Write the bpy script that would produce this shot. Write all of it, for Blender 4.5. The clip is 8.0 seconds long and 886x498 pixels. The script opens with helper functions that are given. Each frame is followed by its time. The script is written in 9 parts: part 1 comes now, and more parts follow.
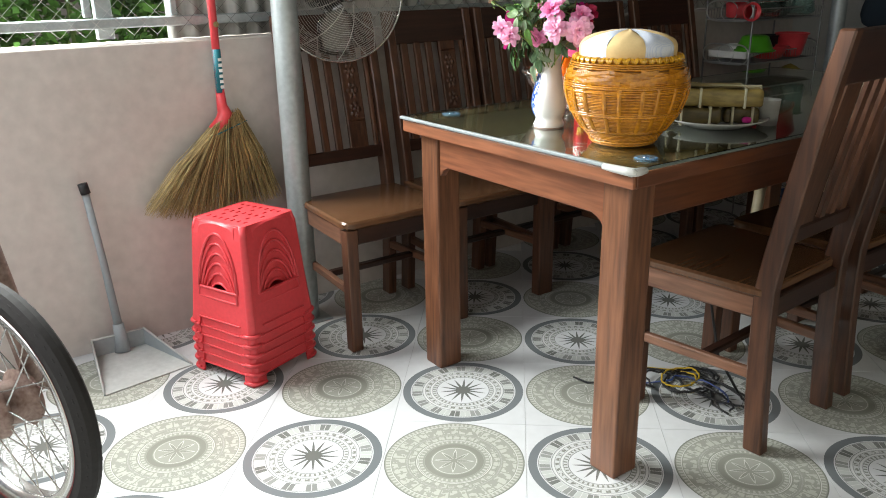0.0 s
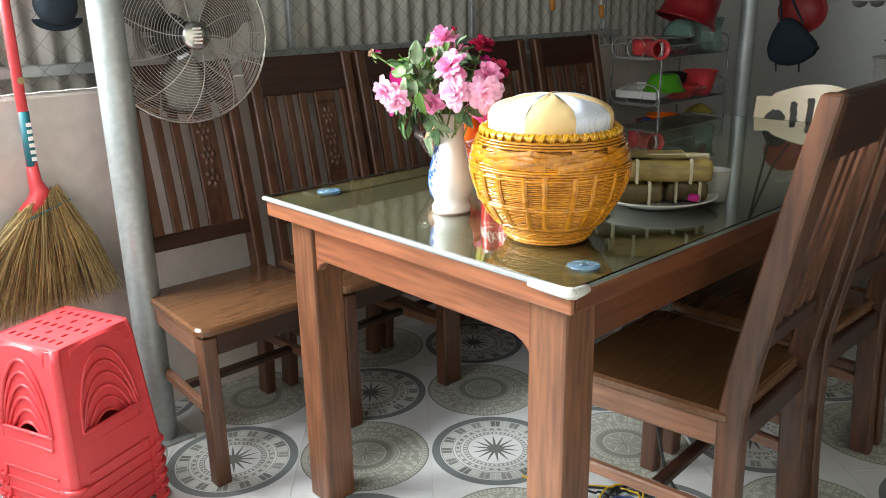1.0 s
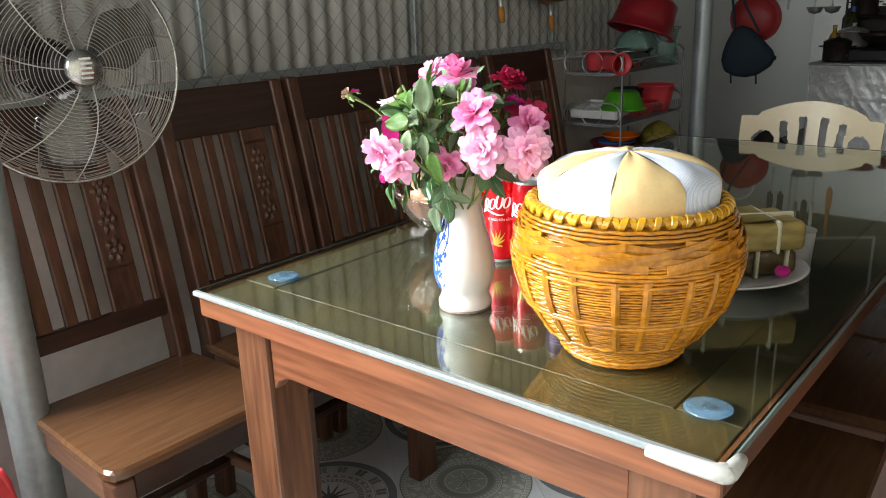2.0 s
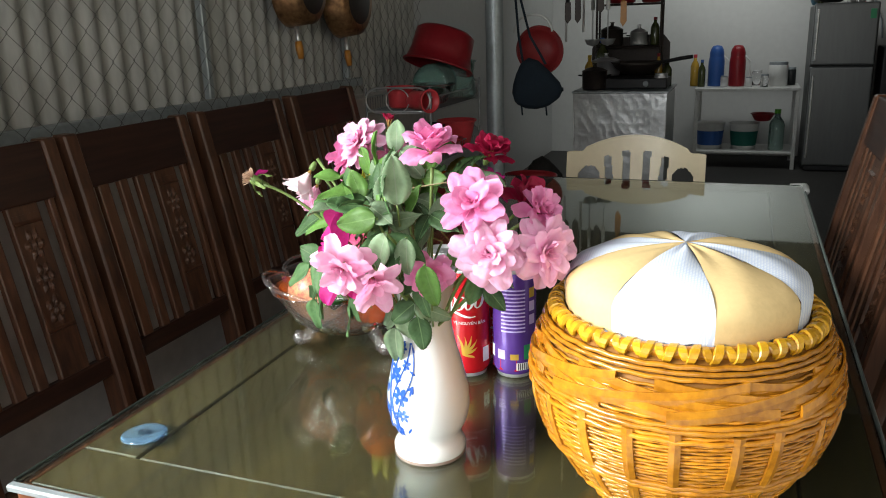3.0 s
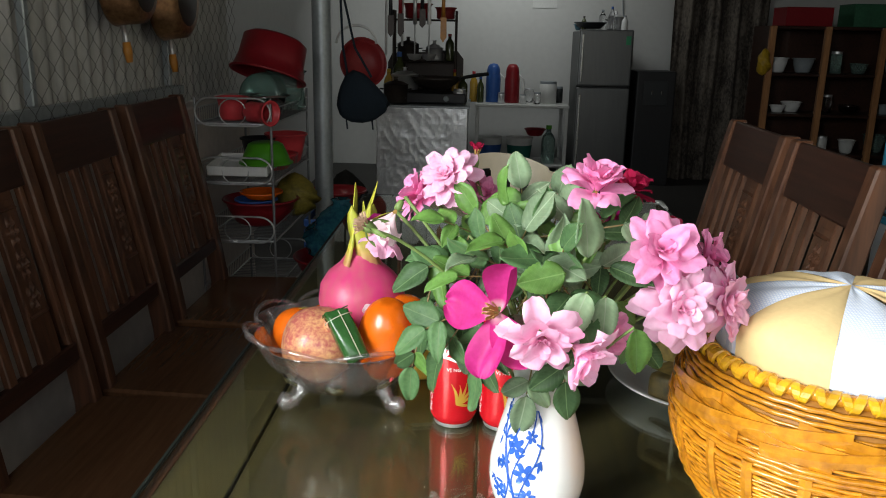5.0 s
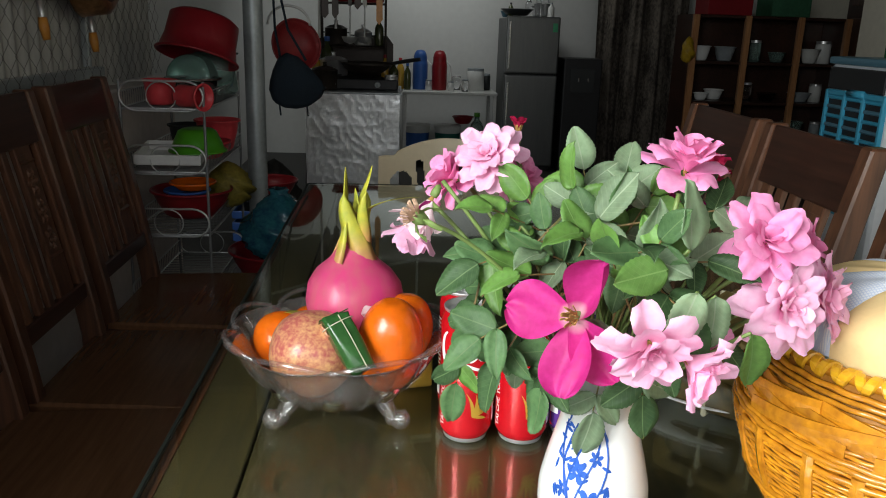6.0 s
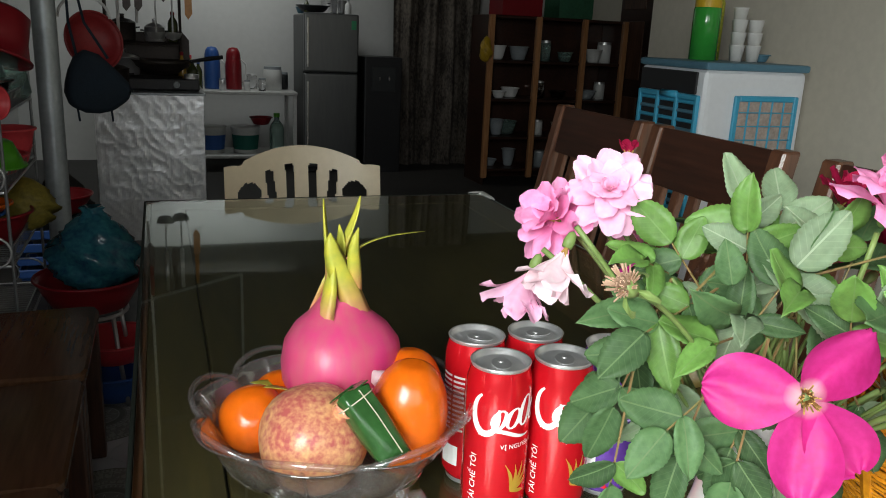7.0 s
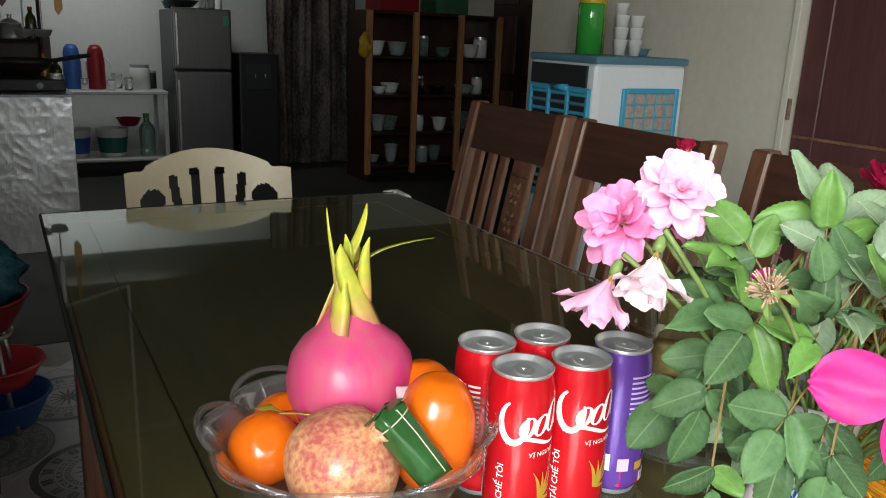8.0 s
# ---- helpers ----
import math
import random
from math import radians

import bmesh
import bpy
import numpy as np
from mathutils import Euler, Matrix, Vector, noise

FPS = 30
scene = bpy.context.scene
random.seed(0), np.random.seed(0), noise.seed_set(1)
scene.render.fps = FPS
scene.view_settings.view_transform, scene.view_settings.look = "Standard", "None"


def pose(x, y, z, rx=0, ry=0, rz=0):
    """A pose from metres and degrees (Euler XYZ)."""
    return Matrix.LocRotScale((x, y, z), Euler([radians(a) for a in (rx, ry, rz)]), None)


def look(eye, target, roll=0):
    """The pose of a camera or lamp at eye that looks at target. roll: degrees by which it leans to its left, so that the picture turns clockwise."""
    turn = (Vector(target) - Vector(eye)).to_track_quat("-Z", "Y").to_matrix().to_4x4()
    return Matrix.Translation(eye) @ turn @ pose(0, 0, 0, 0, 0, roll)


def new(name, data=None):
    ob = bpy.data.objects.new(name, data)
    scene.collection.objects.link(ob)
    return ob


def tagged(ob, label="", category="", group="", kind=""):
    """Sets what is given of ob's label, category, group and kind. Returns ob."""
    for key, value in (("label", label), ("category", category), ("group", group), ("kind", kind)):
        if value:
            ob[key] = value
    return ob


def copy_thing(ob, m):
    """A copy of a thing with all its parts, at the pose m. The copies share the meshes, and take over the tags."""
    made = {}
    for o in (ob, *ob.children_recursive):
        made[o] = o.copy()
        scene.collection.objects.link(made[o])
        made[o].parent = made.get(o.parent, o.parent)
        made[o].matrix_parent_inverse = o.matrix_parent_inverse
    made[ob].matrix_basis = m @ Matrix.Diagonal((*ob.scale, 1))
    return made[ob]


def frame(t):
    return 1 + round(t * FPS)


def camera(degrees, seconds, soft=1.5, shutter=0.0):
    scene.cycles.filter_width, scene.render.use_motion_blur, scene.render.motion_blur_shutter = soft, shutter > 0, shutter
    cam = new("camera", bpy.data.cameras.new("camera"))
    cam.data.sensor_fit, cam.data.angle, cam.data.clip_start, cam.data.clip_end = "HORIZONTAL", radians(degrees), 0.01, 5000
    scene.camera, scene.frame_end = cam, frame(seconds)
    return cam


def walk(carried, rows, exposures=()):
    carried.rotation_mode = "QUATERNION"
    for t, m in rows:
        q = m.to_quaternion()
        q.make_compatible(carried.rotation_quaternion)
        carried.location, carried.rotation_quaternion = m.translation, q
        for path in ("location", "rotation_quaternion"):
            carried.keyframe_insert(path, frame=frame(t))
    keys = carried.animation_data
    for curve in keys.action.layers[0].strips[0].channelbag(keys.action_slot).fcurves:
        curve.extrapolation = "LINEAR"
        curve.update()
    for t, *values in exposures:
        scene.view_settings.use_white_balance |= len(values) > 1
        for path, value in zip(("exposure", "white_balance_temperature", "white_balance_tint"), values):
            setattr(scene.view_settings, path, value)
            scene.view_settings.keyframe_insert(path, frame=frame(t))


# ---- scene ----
cam = camera(58.3, 8.0, 1.0)
PATH = [
    (0, (1.893, -1.199, 1.129), (0.345, -0.111, 0.48), -1.0),
    (0.5, (1.688, -1.029, 1.156), (0.226, 0.201, 0.561), -1.0),
    (1, (1.526, -0.875, 1.165), (0.122, 0.418, 0.569), -1.1),
    (1.2, (1.424, -0.833, 1.148), (0.047, 0.49, 0.555), -1.1),
    (2.3, (0.968, -0.608, 1.189), (-0.147, 0.953, 0.622), -1.9),
    (2.5, (0.894, -0.573, 1.188), (-0.111, 1.065, 0.638), -1.7),
    (3, (0.692, -0.528, 1.204), (0.004, 1.271, 0.666), -1.9),
    (3.5, (0.606, -0.495, 1.204), (0.172, 1.385, 0.676), -1.5),
    (4, (0.443, -0.481, 1.21), (0.218, 1.438, 0.695), -0.8),
    (4.5, (0.36, -0.488, 1.213), (0.246, 1.441, 0.698), 0.3),
    (4.7, (0.342, -0.486, 1.216), (0.244, 1.443, 0.7), 0.7),
    (5.8, (0.272, -0.397, 1.184), (0.324, 1.53, 0.65), 1.8),
    (6, (0.229, -0.367, 1.183), (0.357, 1.554, 0.644), 1.8),
    (6.5, (0.132, -0.268, 1.189), (0.585, 1.602, 0.641), 2.3),
    (7, (0.041, -0.179, 1.177), (0.697, 1.636, 0.652), 2.7),
    (7.5, (-0.032, -0.124, 1.177), (0.812, 1.616, 0.668), 2.9),
    (8, (-0.059, -0.104, 1.174), (0.888, 1.578, 0.652), 2.5),
]
walk(cam, [(t, look(eye, target, roll)) for t, eye, target, roll in PATH],
     [(0.0, 0.13), (0.5, 0.45), (1.0, 0.78), (1.6, 0.64), (2.5, 0.29), (3.5, 0.0), (4.5, -0.2), (6.5, -0.36), (8.0, -0.05)])

# ---- world, sun, lights ----
world = bpy.data.worlds.new("sky")
scene.world = world
world.use_nodes = True
_n = world.node_tree.nodes
_sky = _n.new("ShaderNodeTexSky")
_sky.sky_type, _sky.sun_disc, _sky.sun_elevation, _sky.sun_rotation = "NISHITA", False, radians(48), radians(215)
_sky.air_density, _sky.dust_density = 1.0, 3.0
world.node_tree.links.new(_sky.outputs[0], _n["Background"].inputs[0])
_n["Background"].inputs[1].default_value = 0.047
sun = new("sun", bpy.data.lights.new("sun", "SUN"))
sun.data.energy, sun.data.angle, sun.data.color = 0.9, radians(12), (1.0, 0.96, 0.9)
sun.matrix_world = look((0, 0, 0), (0.35, 0.6, -1.0))


def area_lamp(name, eye, target, w, h, watts, color):
    ob = new(name, bpy.data.lights.new(name, "AREA"))
    ob.data.shape, ob.data.size, ob.data.size_y, ob.data.energy, ob.data.color = "RECTANGLE", w, h, watts, color
    ob.matrix_world = look(eye, target)
    return ob


# daylight in the open front of the porch and over the low wall
area_lamp("front_daylight", (0.35, -2.1, 1.75), (0.45, 0, 0.6), 1.9, 1.2, 23, (0.97, 0.985, 1.0))
area_lamp("side_daylight", (-0.95, -1.1, 1.7), (1.0, -0.7, 0.75), 1.35, 0.95, 172, (0.95, 1.0, 0.97))
# fill lamp added to brighten the kitchen wall; no source seen
area_lamp("kitchen_fill_light", (0.5, 6.15, 2.22), (0.6, 7.1, 1.45), 1.0, 0.5, 13, (0.95, 1.0, 0.98))

# ---- materials ----
def mat(name, color, rough=0.5, metal=0.0, var=0.15, scale=8.0, fine=90.0, bump=0.15, spec=0.5, stretch=(1, 1, 1), tint=None,
        coat=0.0, glow=0.0, trans=0.0, ior=1.45, per_object=0.0, sub=0.0, rough_var=0.12):
    """A procedural surface: base colour varied at two scales, fine relief and uneven gloss."""
    m = bpy.data.materials.new(name)
    m.use_nodes = True
    nt = m.node_tree
    N, L = nt.nodes, nt.links
    b = N["Principled BSDF"]
    tc = N.new("ShaderNodeTexCoord")
    mp = N.new("ShaderNodeMapping")
    mp.inputs["Scale"].default_value = stretch
    L.new(tc.outputs["Object"], mp.inputs[0])
    big = N.new("ShaderNodeTexNoise")
    big.inputs["Scale"].default_value, big.inputs["Detail"].default_value = scale, 4
    small = N.new("ShaderNodeTexNoise")
    small.inputs["Scale"].default_value, small.inputs["Detail"].default_value = fine, 3
    L.new(mp.outputs[0], big.inputs[0])
    L.new(mp.outputs[0], small.inputs[0])
    mixv = N.new("ShaderNodeMath")
    mixv.operation = "MULTIPLY_ADD"
    mixv.inputs[1].default_value = 0.5
    half = N.new("ShaderNodeMath")
    half.operation = "MULTIPLY"
    half.inputs[1].default_value = 0.5
    L.new(small.outputs[0], half.inputs[0])
    L.new(big.outputs[0], mixv.inputs[0])
    L.new(half.outputs[0], mixv.inputs[2])
    ramp = N.new("ShaderNodeValToRGB")
    c = Vector(color)
    dark = Vector(tint) if tint else c * (1 - var)
    ramp.color_ramp.elements[0].position, ramp.color_ramp.elements[1].position = 0.32, 0.68
    ramp.color_ramp.elements[0].color = (*dark, 1)
    ramp.color_ramp.elements[1].color = (*[min(1, x) for x in c * (1 + var * 0.6)], 1)
    L.new(mixv.outputs[0], ramp.inputs[0])
    out = ramp.outputs[0]
    if per_object:
        oi = N.new("ShaderNodeObjectInfo")
        hsv = N.new("ShaderNodeHueSaturation")
        mr = N.new("ShaderNodeMapRange")
        mr.inputs[3].default_value, mr.inputs[4].default_value = 1 - per_object, 1 + per_object
        L.new(oi.outputs["Random"], mr.inputs[0])
        L.new(mr.outputs[0], hsv.inputs["Value"])
        L.new(out, hsv.inputs["Color"])
        out = hsv.outputs[0]
    L.new(out, b.inputs["Base Color"])
    rr = N.new("ShaderNodeMapRange")
    rr.inputs[3].default_value, rr.inputs[4].default_value = max(0.02, rough * (1 - rough_var)), min(1, rough * (1 + rough_var))
    L.new(big.outputs[0], rr.inputs[0])
    L.new(rr.outputs[0], b.inputs["Roughness"])
    b.inputs["Metallic"].default_value = metal
    b.inputs["Specular IOR Level"].default_value = spec
    b.inputs["Coat Weight"].default_value = coat
    b.inputs["Coat Roughness"].default_value = 0.12
    b.inputs["IOR"].default_value = ior
    b.inputs["Transmission Weight"].default_value = trans
    if sub:
        b.inputs["Subsurface Weight"].default_value = sub
        b.inputs["Subsurface Radius"].default_value = (0.01, 0.005, 0.004)
    if glow:
        L.new(out, b.inputs["Emission Color"])
        b.inputs["Emission Strength"].default_value = glow
    if bump:
        bp = N.new("ShaderNodeBump")
        bp.inputs["Strength"].default_value, bp.inputs["Distance"].default_value = bump, 0.002
        L.new(mixv.outputs[0], bp.inputs["Height"])
        L.new(bp.outputs[0], b.inputs["Normal"])
    return m


def wood(name, color, dark, rough=0.35, axis=2, coat=0.25, var=0.08):
    """Lacquered wood with long grain streaks along one axis."""
    m = mat(name, color, rough, 0, 0.3, 3.0, 55.0, 0.3, tint=dark, coat=coat, stretch=[0.12 if i == axis else 1.6 for i in range(3)], per_object=var)
    return m


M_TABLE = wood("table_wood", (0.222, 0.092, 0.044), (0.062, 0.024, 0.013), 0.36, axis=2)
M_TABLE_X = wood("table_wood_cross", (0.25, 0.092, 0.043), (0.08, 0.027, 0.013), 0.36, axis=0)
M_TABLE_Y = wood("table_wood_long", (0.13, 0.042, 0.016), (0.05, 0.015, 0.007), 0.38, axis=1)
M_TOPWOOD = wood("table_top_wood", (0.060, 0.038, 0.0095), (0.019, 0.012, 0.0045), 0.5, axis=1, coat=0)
# one chair wood in three tones: crest shade and side-rail light painted in
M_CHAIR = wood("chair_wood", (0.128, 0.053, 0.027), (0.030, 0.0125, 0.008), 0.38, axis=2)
M_CHAIR_H = wood("chair_wood_cross_dark", (0.046, 0.017, 0.010), (0.014, 0.006, 0.004), 0.4, axis=1)
M_SEAT = wood("seat_wood", (0.140, 0.066, 0.031), (0.088, 0.040, 0.019), 0.26, axis=1, coat=0.2)
M_PLASTER = mat("wall_plaster", (0.60, 0.545, 0.51), 0.9, 0, 0.14, 1.6, 26, 0.12)
M_CREAM = mat("cream_wall_paint", (0.60, 0.56, 0.47), 0.85, 0, 0.08, 1.2, 30, 0.08)
M_KITCHEN = mat("kitchen_wall_tile", (0.58, 0.58, 0.565), 0.35, 0, 0.06, 1.2, 20, 0.04)
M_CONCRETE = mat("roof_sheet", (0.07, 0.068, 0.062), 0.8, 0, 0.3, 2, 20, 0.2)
M_CORR = mat("corrugated_zinc", (0.46, 0.455, 0.43), 0.6, 0.35, 0.32, 2.2, 40, 0.15, stretch=(1, 1, 0.25))
M_GALV = mat("galvanised_steel", (0.40, 0.44, 0.45), 0.42, 0.45, 0.22, 9, 60, 0.12)
M_STEELWIRE = mat("steel_wire", (0.55, 0.56, 0.56), 0.35, 0.8, 0.15, 10, 60, 0)
M_REDPLASTIC = mat("red_plastic", (0.66, 0.058, 0.070), 0.36, 0, 0.12, 6, 80, 0.05, per_object=0.06)
M_GROUT = mat("tile_joint", (0.70, 0.69, 0.68), 0.9, 0, 0.15, 5, 60, 0.1)
M_SOIL = mat("yard_ground", (0.22, 0.2, 0.15), 0.95, 0, 0.3, 1.5, 30, 0.5)
M_BLACK = mat("black_plastic", (0.018, 0.018, 0.02), 0.45, 0, 0.2, 10, 80, 0.05)
M_DOOR = wood("maroon_door_paint", (0.095, 0.035, 0.035), (0.07, 0.025, 0.025), 0.45, axis=2, coat=0.1)


# ---- mesh helpers ----
def part(name, bm, material, parent=None, label="", smooth=False, at=None):
    """Links a bmesh as one mesh object under a thing or a part."""
    me = bpy.data.meshes.new(name)
    bm.normal_update()
    bm.to_mesh(me)
    bm.free()
    if material:
        me.materials.append(material)
    if smooth:
        me.polygons.foreach_set("use_smooth", [True] * len(me.polygons))
    ob = new(name, me)
    if parent:
        ob.parent = parent
    if at is not None:
        ob.matrix_basis = at
    if label:
        ob["label"] = label
    return ob


def thing(name, label, category, at=None, group="", kind=""):
    """An empty at a thing's base."""
    ob = new(name)
    ob.empty_display_size = 0.05
    if at is not None:
        ob.matrix_basis = at
    return tagged(ob, label, category, group, kind)


def box(c, s, bevel=0.004, rot=None, bm=None, seg=1):
    """A bevelled box at centre c with sides s."""
    own = bmesh.new()
    bmesh.ops.create_cube(own, size=1)
    bmesh.ops.scale(own, vec=s, verts=own.verts)
    if bevel:
        bmesh.ops.bevel(own, geom=own.edges[:], offset=min(bevel, min(s) * 0.45), segments=seg, affect="EDGES", profile=0.6)
    if rot is not None:
        bmesh.ops.transform(own, matrix=rot, verts=own.verts)
    bmesh.ops.translate(own, vec=c, verts=own.verts)
    return merge(own, bm)


def merge(own, bm):
    if bm is None:
        return own
    me = bpy.data.meshes.new("tmp")
    own.to_mesh(me)
    own.free()
    bm.from_mesh(me)
    bpy.data.meshes.remove(me)
    return bm


def lathe(profile, n=32, bm=None, wave=None):
    """Turns a profile of (radius, height) round the z axis. wave(angle, i) may scale the radius."""
    own = bmesh.new()
    rings = []
    for i, (r, z) in enumerate(profile):
        if r < 1e-5:
            rings.append([own.verts.new((0, 0, z))])
        else:
            rings.append([own.verts.new((r * (wave(a, i) if wave else 1) * math.cos(a), r * (wave(a, i) if wave else 1) * math.sin(a), z))
                          for a in (2 * math.pi * k / n for k in range(n))])
    for a, b in zip(rings, rings[1:]):
        for k in range(n):
            q = [a[k % len(a)], a[(k + 1) % len(a)], b[(k + 1) % len(b)], b[k % len(b)]]
            q = [v for j, v in enumerate(q) if v not in q[:j]]
            if len(q) > 2:
                own.faces.new(q)
    return merge(own, bm)


def tube(points, radius, n=8, bm=None, closed=False, flat=1.0):
    """A round rod along points; radius a number or one per point; flat squeezes it across."""
    own = bmesh.new()
    pts = [Vector(p) for p in points]
    m = len(pts)
    rad = [radius] * m if isinstance(radius, (int, float)) else radius
    rings, side = [], None
    for i, p in enumerate(pts):
        d = (pts[(i + 1) % m] - pts[i - 1]) if closed else (pts[min(i + 1, m - 1)] - pts[max(i - 1, 0)])
        d.normalize()
        if side is None:
            side = d.orthogonal().normalized()
        side = (side - d * side.dot(d)).normalized()
        up = d.cross(side)
        rings.append([own.verts.new(p + (side * math.cos(a) + up * math.sin(a) * flat) * rad[i]) for a in (2 * math.pi * k / n for k in range(n))])
    for i in range(m if closed else m - 1):
        a, b = rings[i], rings[(i + 1) % m]
        for k in range(n):
            own.faces.new((a[k], a[(k + 1) % n], b[(k + 1) % n], b[k]))
    if not closed:
        own.faces.new(rings[0][::-1])
        own.faces.new(rings[-1])
    return merge(own, bm)


def prism(outline, depth, axis="y", bevel=0.0, bm=None):
    """A flat outline (list of 2D points) given thickness along one axis, centred on it."""
    own = bmesh.new()
    put = {"y": lambda a, b, c: (a, c, b), "x": lambda a, b, c: (c, a, b), "z": lambda a, b, c: (a, b, c)}[axis]
    lo = [own.verts.new(put(a, b, -depth / 2)) for a, b in outline]
    hi = [own.verts.new(put(a, b, depth / 2)) for a, b in outline]
    own.faces.new(lo[::-1])
    own.faces.new(hi)
    for i in range(len(lo)):
        j = (i + 1) % len(lo)
        own.faces.new((lo[i], lo[j], hi[j], hi[i]))
    bmesh.ops.recalc_face_normals(own, faces=own.faces[:])
    if bevel:
        bmesh.ops.bevel(own, geom=own.edges[:], offset=bevel, segments=1, affect="EDGES", profile=0.6)
    return merge(own, bm)


# ---- structure ----
def slab(name, lo, hi, material, label, category, bevel=0.0):
    c = [(a + b) / 2 for a, b in zip(lo, hi)]
    ob = part(name, box(c, [b - a for a, b in zip(lo, hi)], bevel), material)
    return tagged(ob, label, category, kind="structure")


WALL_X = -0.66
slab("ground", (-60, -60, -0.5), (60, 60, -0.12), M_SOIL, "bare earth yard outside the porch", "ground")
slab("floor", (-0.9, -3.6, -0.12), (4.2, 7.4, -0.003), M_GROUT, "pale floor bed under patterned tiles", "floor")
# kitchen floor plain and dark, without the porch tiles
slab("kitchen_floor", (-1.05, 3.0, -0.002), (4.05, 7.1, 0.004), mat("dark_kitchen_floor", (0.055, 0.052, 0.048), 0.55, 0, 0.35, 2.5, 40, 0.15), "plain dark floor of the kitchen", "floor")
slab("wall_left_low", (WALL_X - 0.12, -3.6, -0.12), (WALL_X, 2.95, 0.955), M_PLASTER, "low cream plastered parapet wall", "wall", 0.006)
slab("wall_kitchen_left", (-1.2, 2.95, -0.12), (-1.05, 7.4, 2.7), M_KITCHEN, "plain white kitchen side wall", "wall")
slab("wall_kitchen_back", (-1.2, 7.1, -0.12), (4.2, 7.25, 2.7), M_KITCHEN, "pale tiled kitchen back wall", "wall")
slab("wall_right", (2.62, 1.99, -0.008), (2.78, 3.75, 2.7), M_CREAM, "smooth cream painted house wall", "wall")
slab("wall_right_front", (2.62, -3.6, -0.008), (2.78, 1.05, 2.7), M_CREAM, "smooth cream painted house wall", "wall")
slab("wall_right_above_door", (2.62, 1.05, 2.15), (2.78, 1.99, 2.7), M_CREAM, "cream wall over the door", "wall")
slab("wall_far_right", (4.05, 3.6, -0.12), (4.2, 7.4, 2.7), M_CREAM, "dim cream wall of the back room", "wall")
slab("wall_return", (2.78, 3.6, -0.008), (4.2, 3.75, 2.7), M_CREAM, "cream wall returning to the back room", "wall")
# both ceilings out of view, kept dark (low one added) to darken reflections
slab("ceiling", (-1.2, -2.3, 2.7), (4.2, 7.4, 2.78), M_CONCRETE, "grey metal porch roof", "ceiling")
slab("ceiling_kitchen", (-1.05, 3.75, 2.3), (4.05, 7.1, 2.34), M_CONCRETE, "low dark ceiling added over the kitchen", "ceiling")

# ---- small maths for node patterns ----
class Expr:
    """A value in a node tree that can be added, multiplied and compared."""
    def __init__(self, nt, sock):
        self.nt, self.sock = nt, sock

    def op(self, kind, *others):
        n = self.nt.nodes.new("ShaderNodeMath")
        n.operation = kind
        for i, o in enumerate((self, *others)):
            if isinstance(o, Expr):
                self.nt.links.new(o.sock, n.inputs[i])
            else:
                n.inputs[i].default_value = o
        return Expr(self.nt, n.outputs[0])

    def __add__(self, o): return self.op("ADD", o)
    def __sub__(self, o): return self.op("SUBTRACT", o)
    def __mul__(self, o): return self.op("MULTIPLY", o)
    def lt(self, o): return self.op("LESS_THAN", o)
    def gt(self, o): return self.op("GREATER_THAN", o)
    def either(self, o): return self.op("MAXIMUM", o)
    def band(self, a, b): return self.gt(a) * self.lt(b)


def mixed(nt, fac, a, b):
    n = nt.nodes.new("ShaderNodeMix")
    n.data_type = "RGBA"
    nt.links.new(fac.sock, n.inputs[0])
    for i, c in ((6, a), (7, b)):
        if isinstance(c, tuple):
            n.inputs[i].default_value = (*c, 1)
        else:
            nt.links.new(c, n.inputs[i])
    return n.outputs[2]


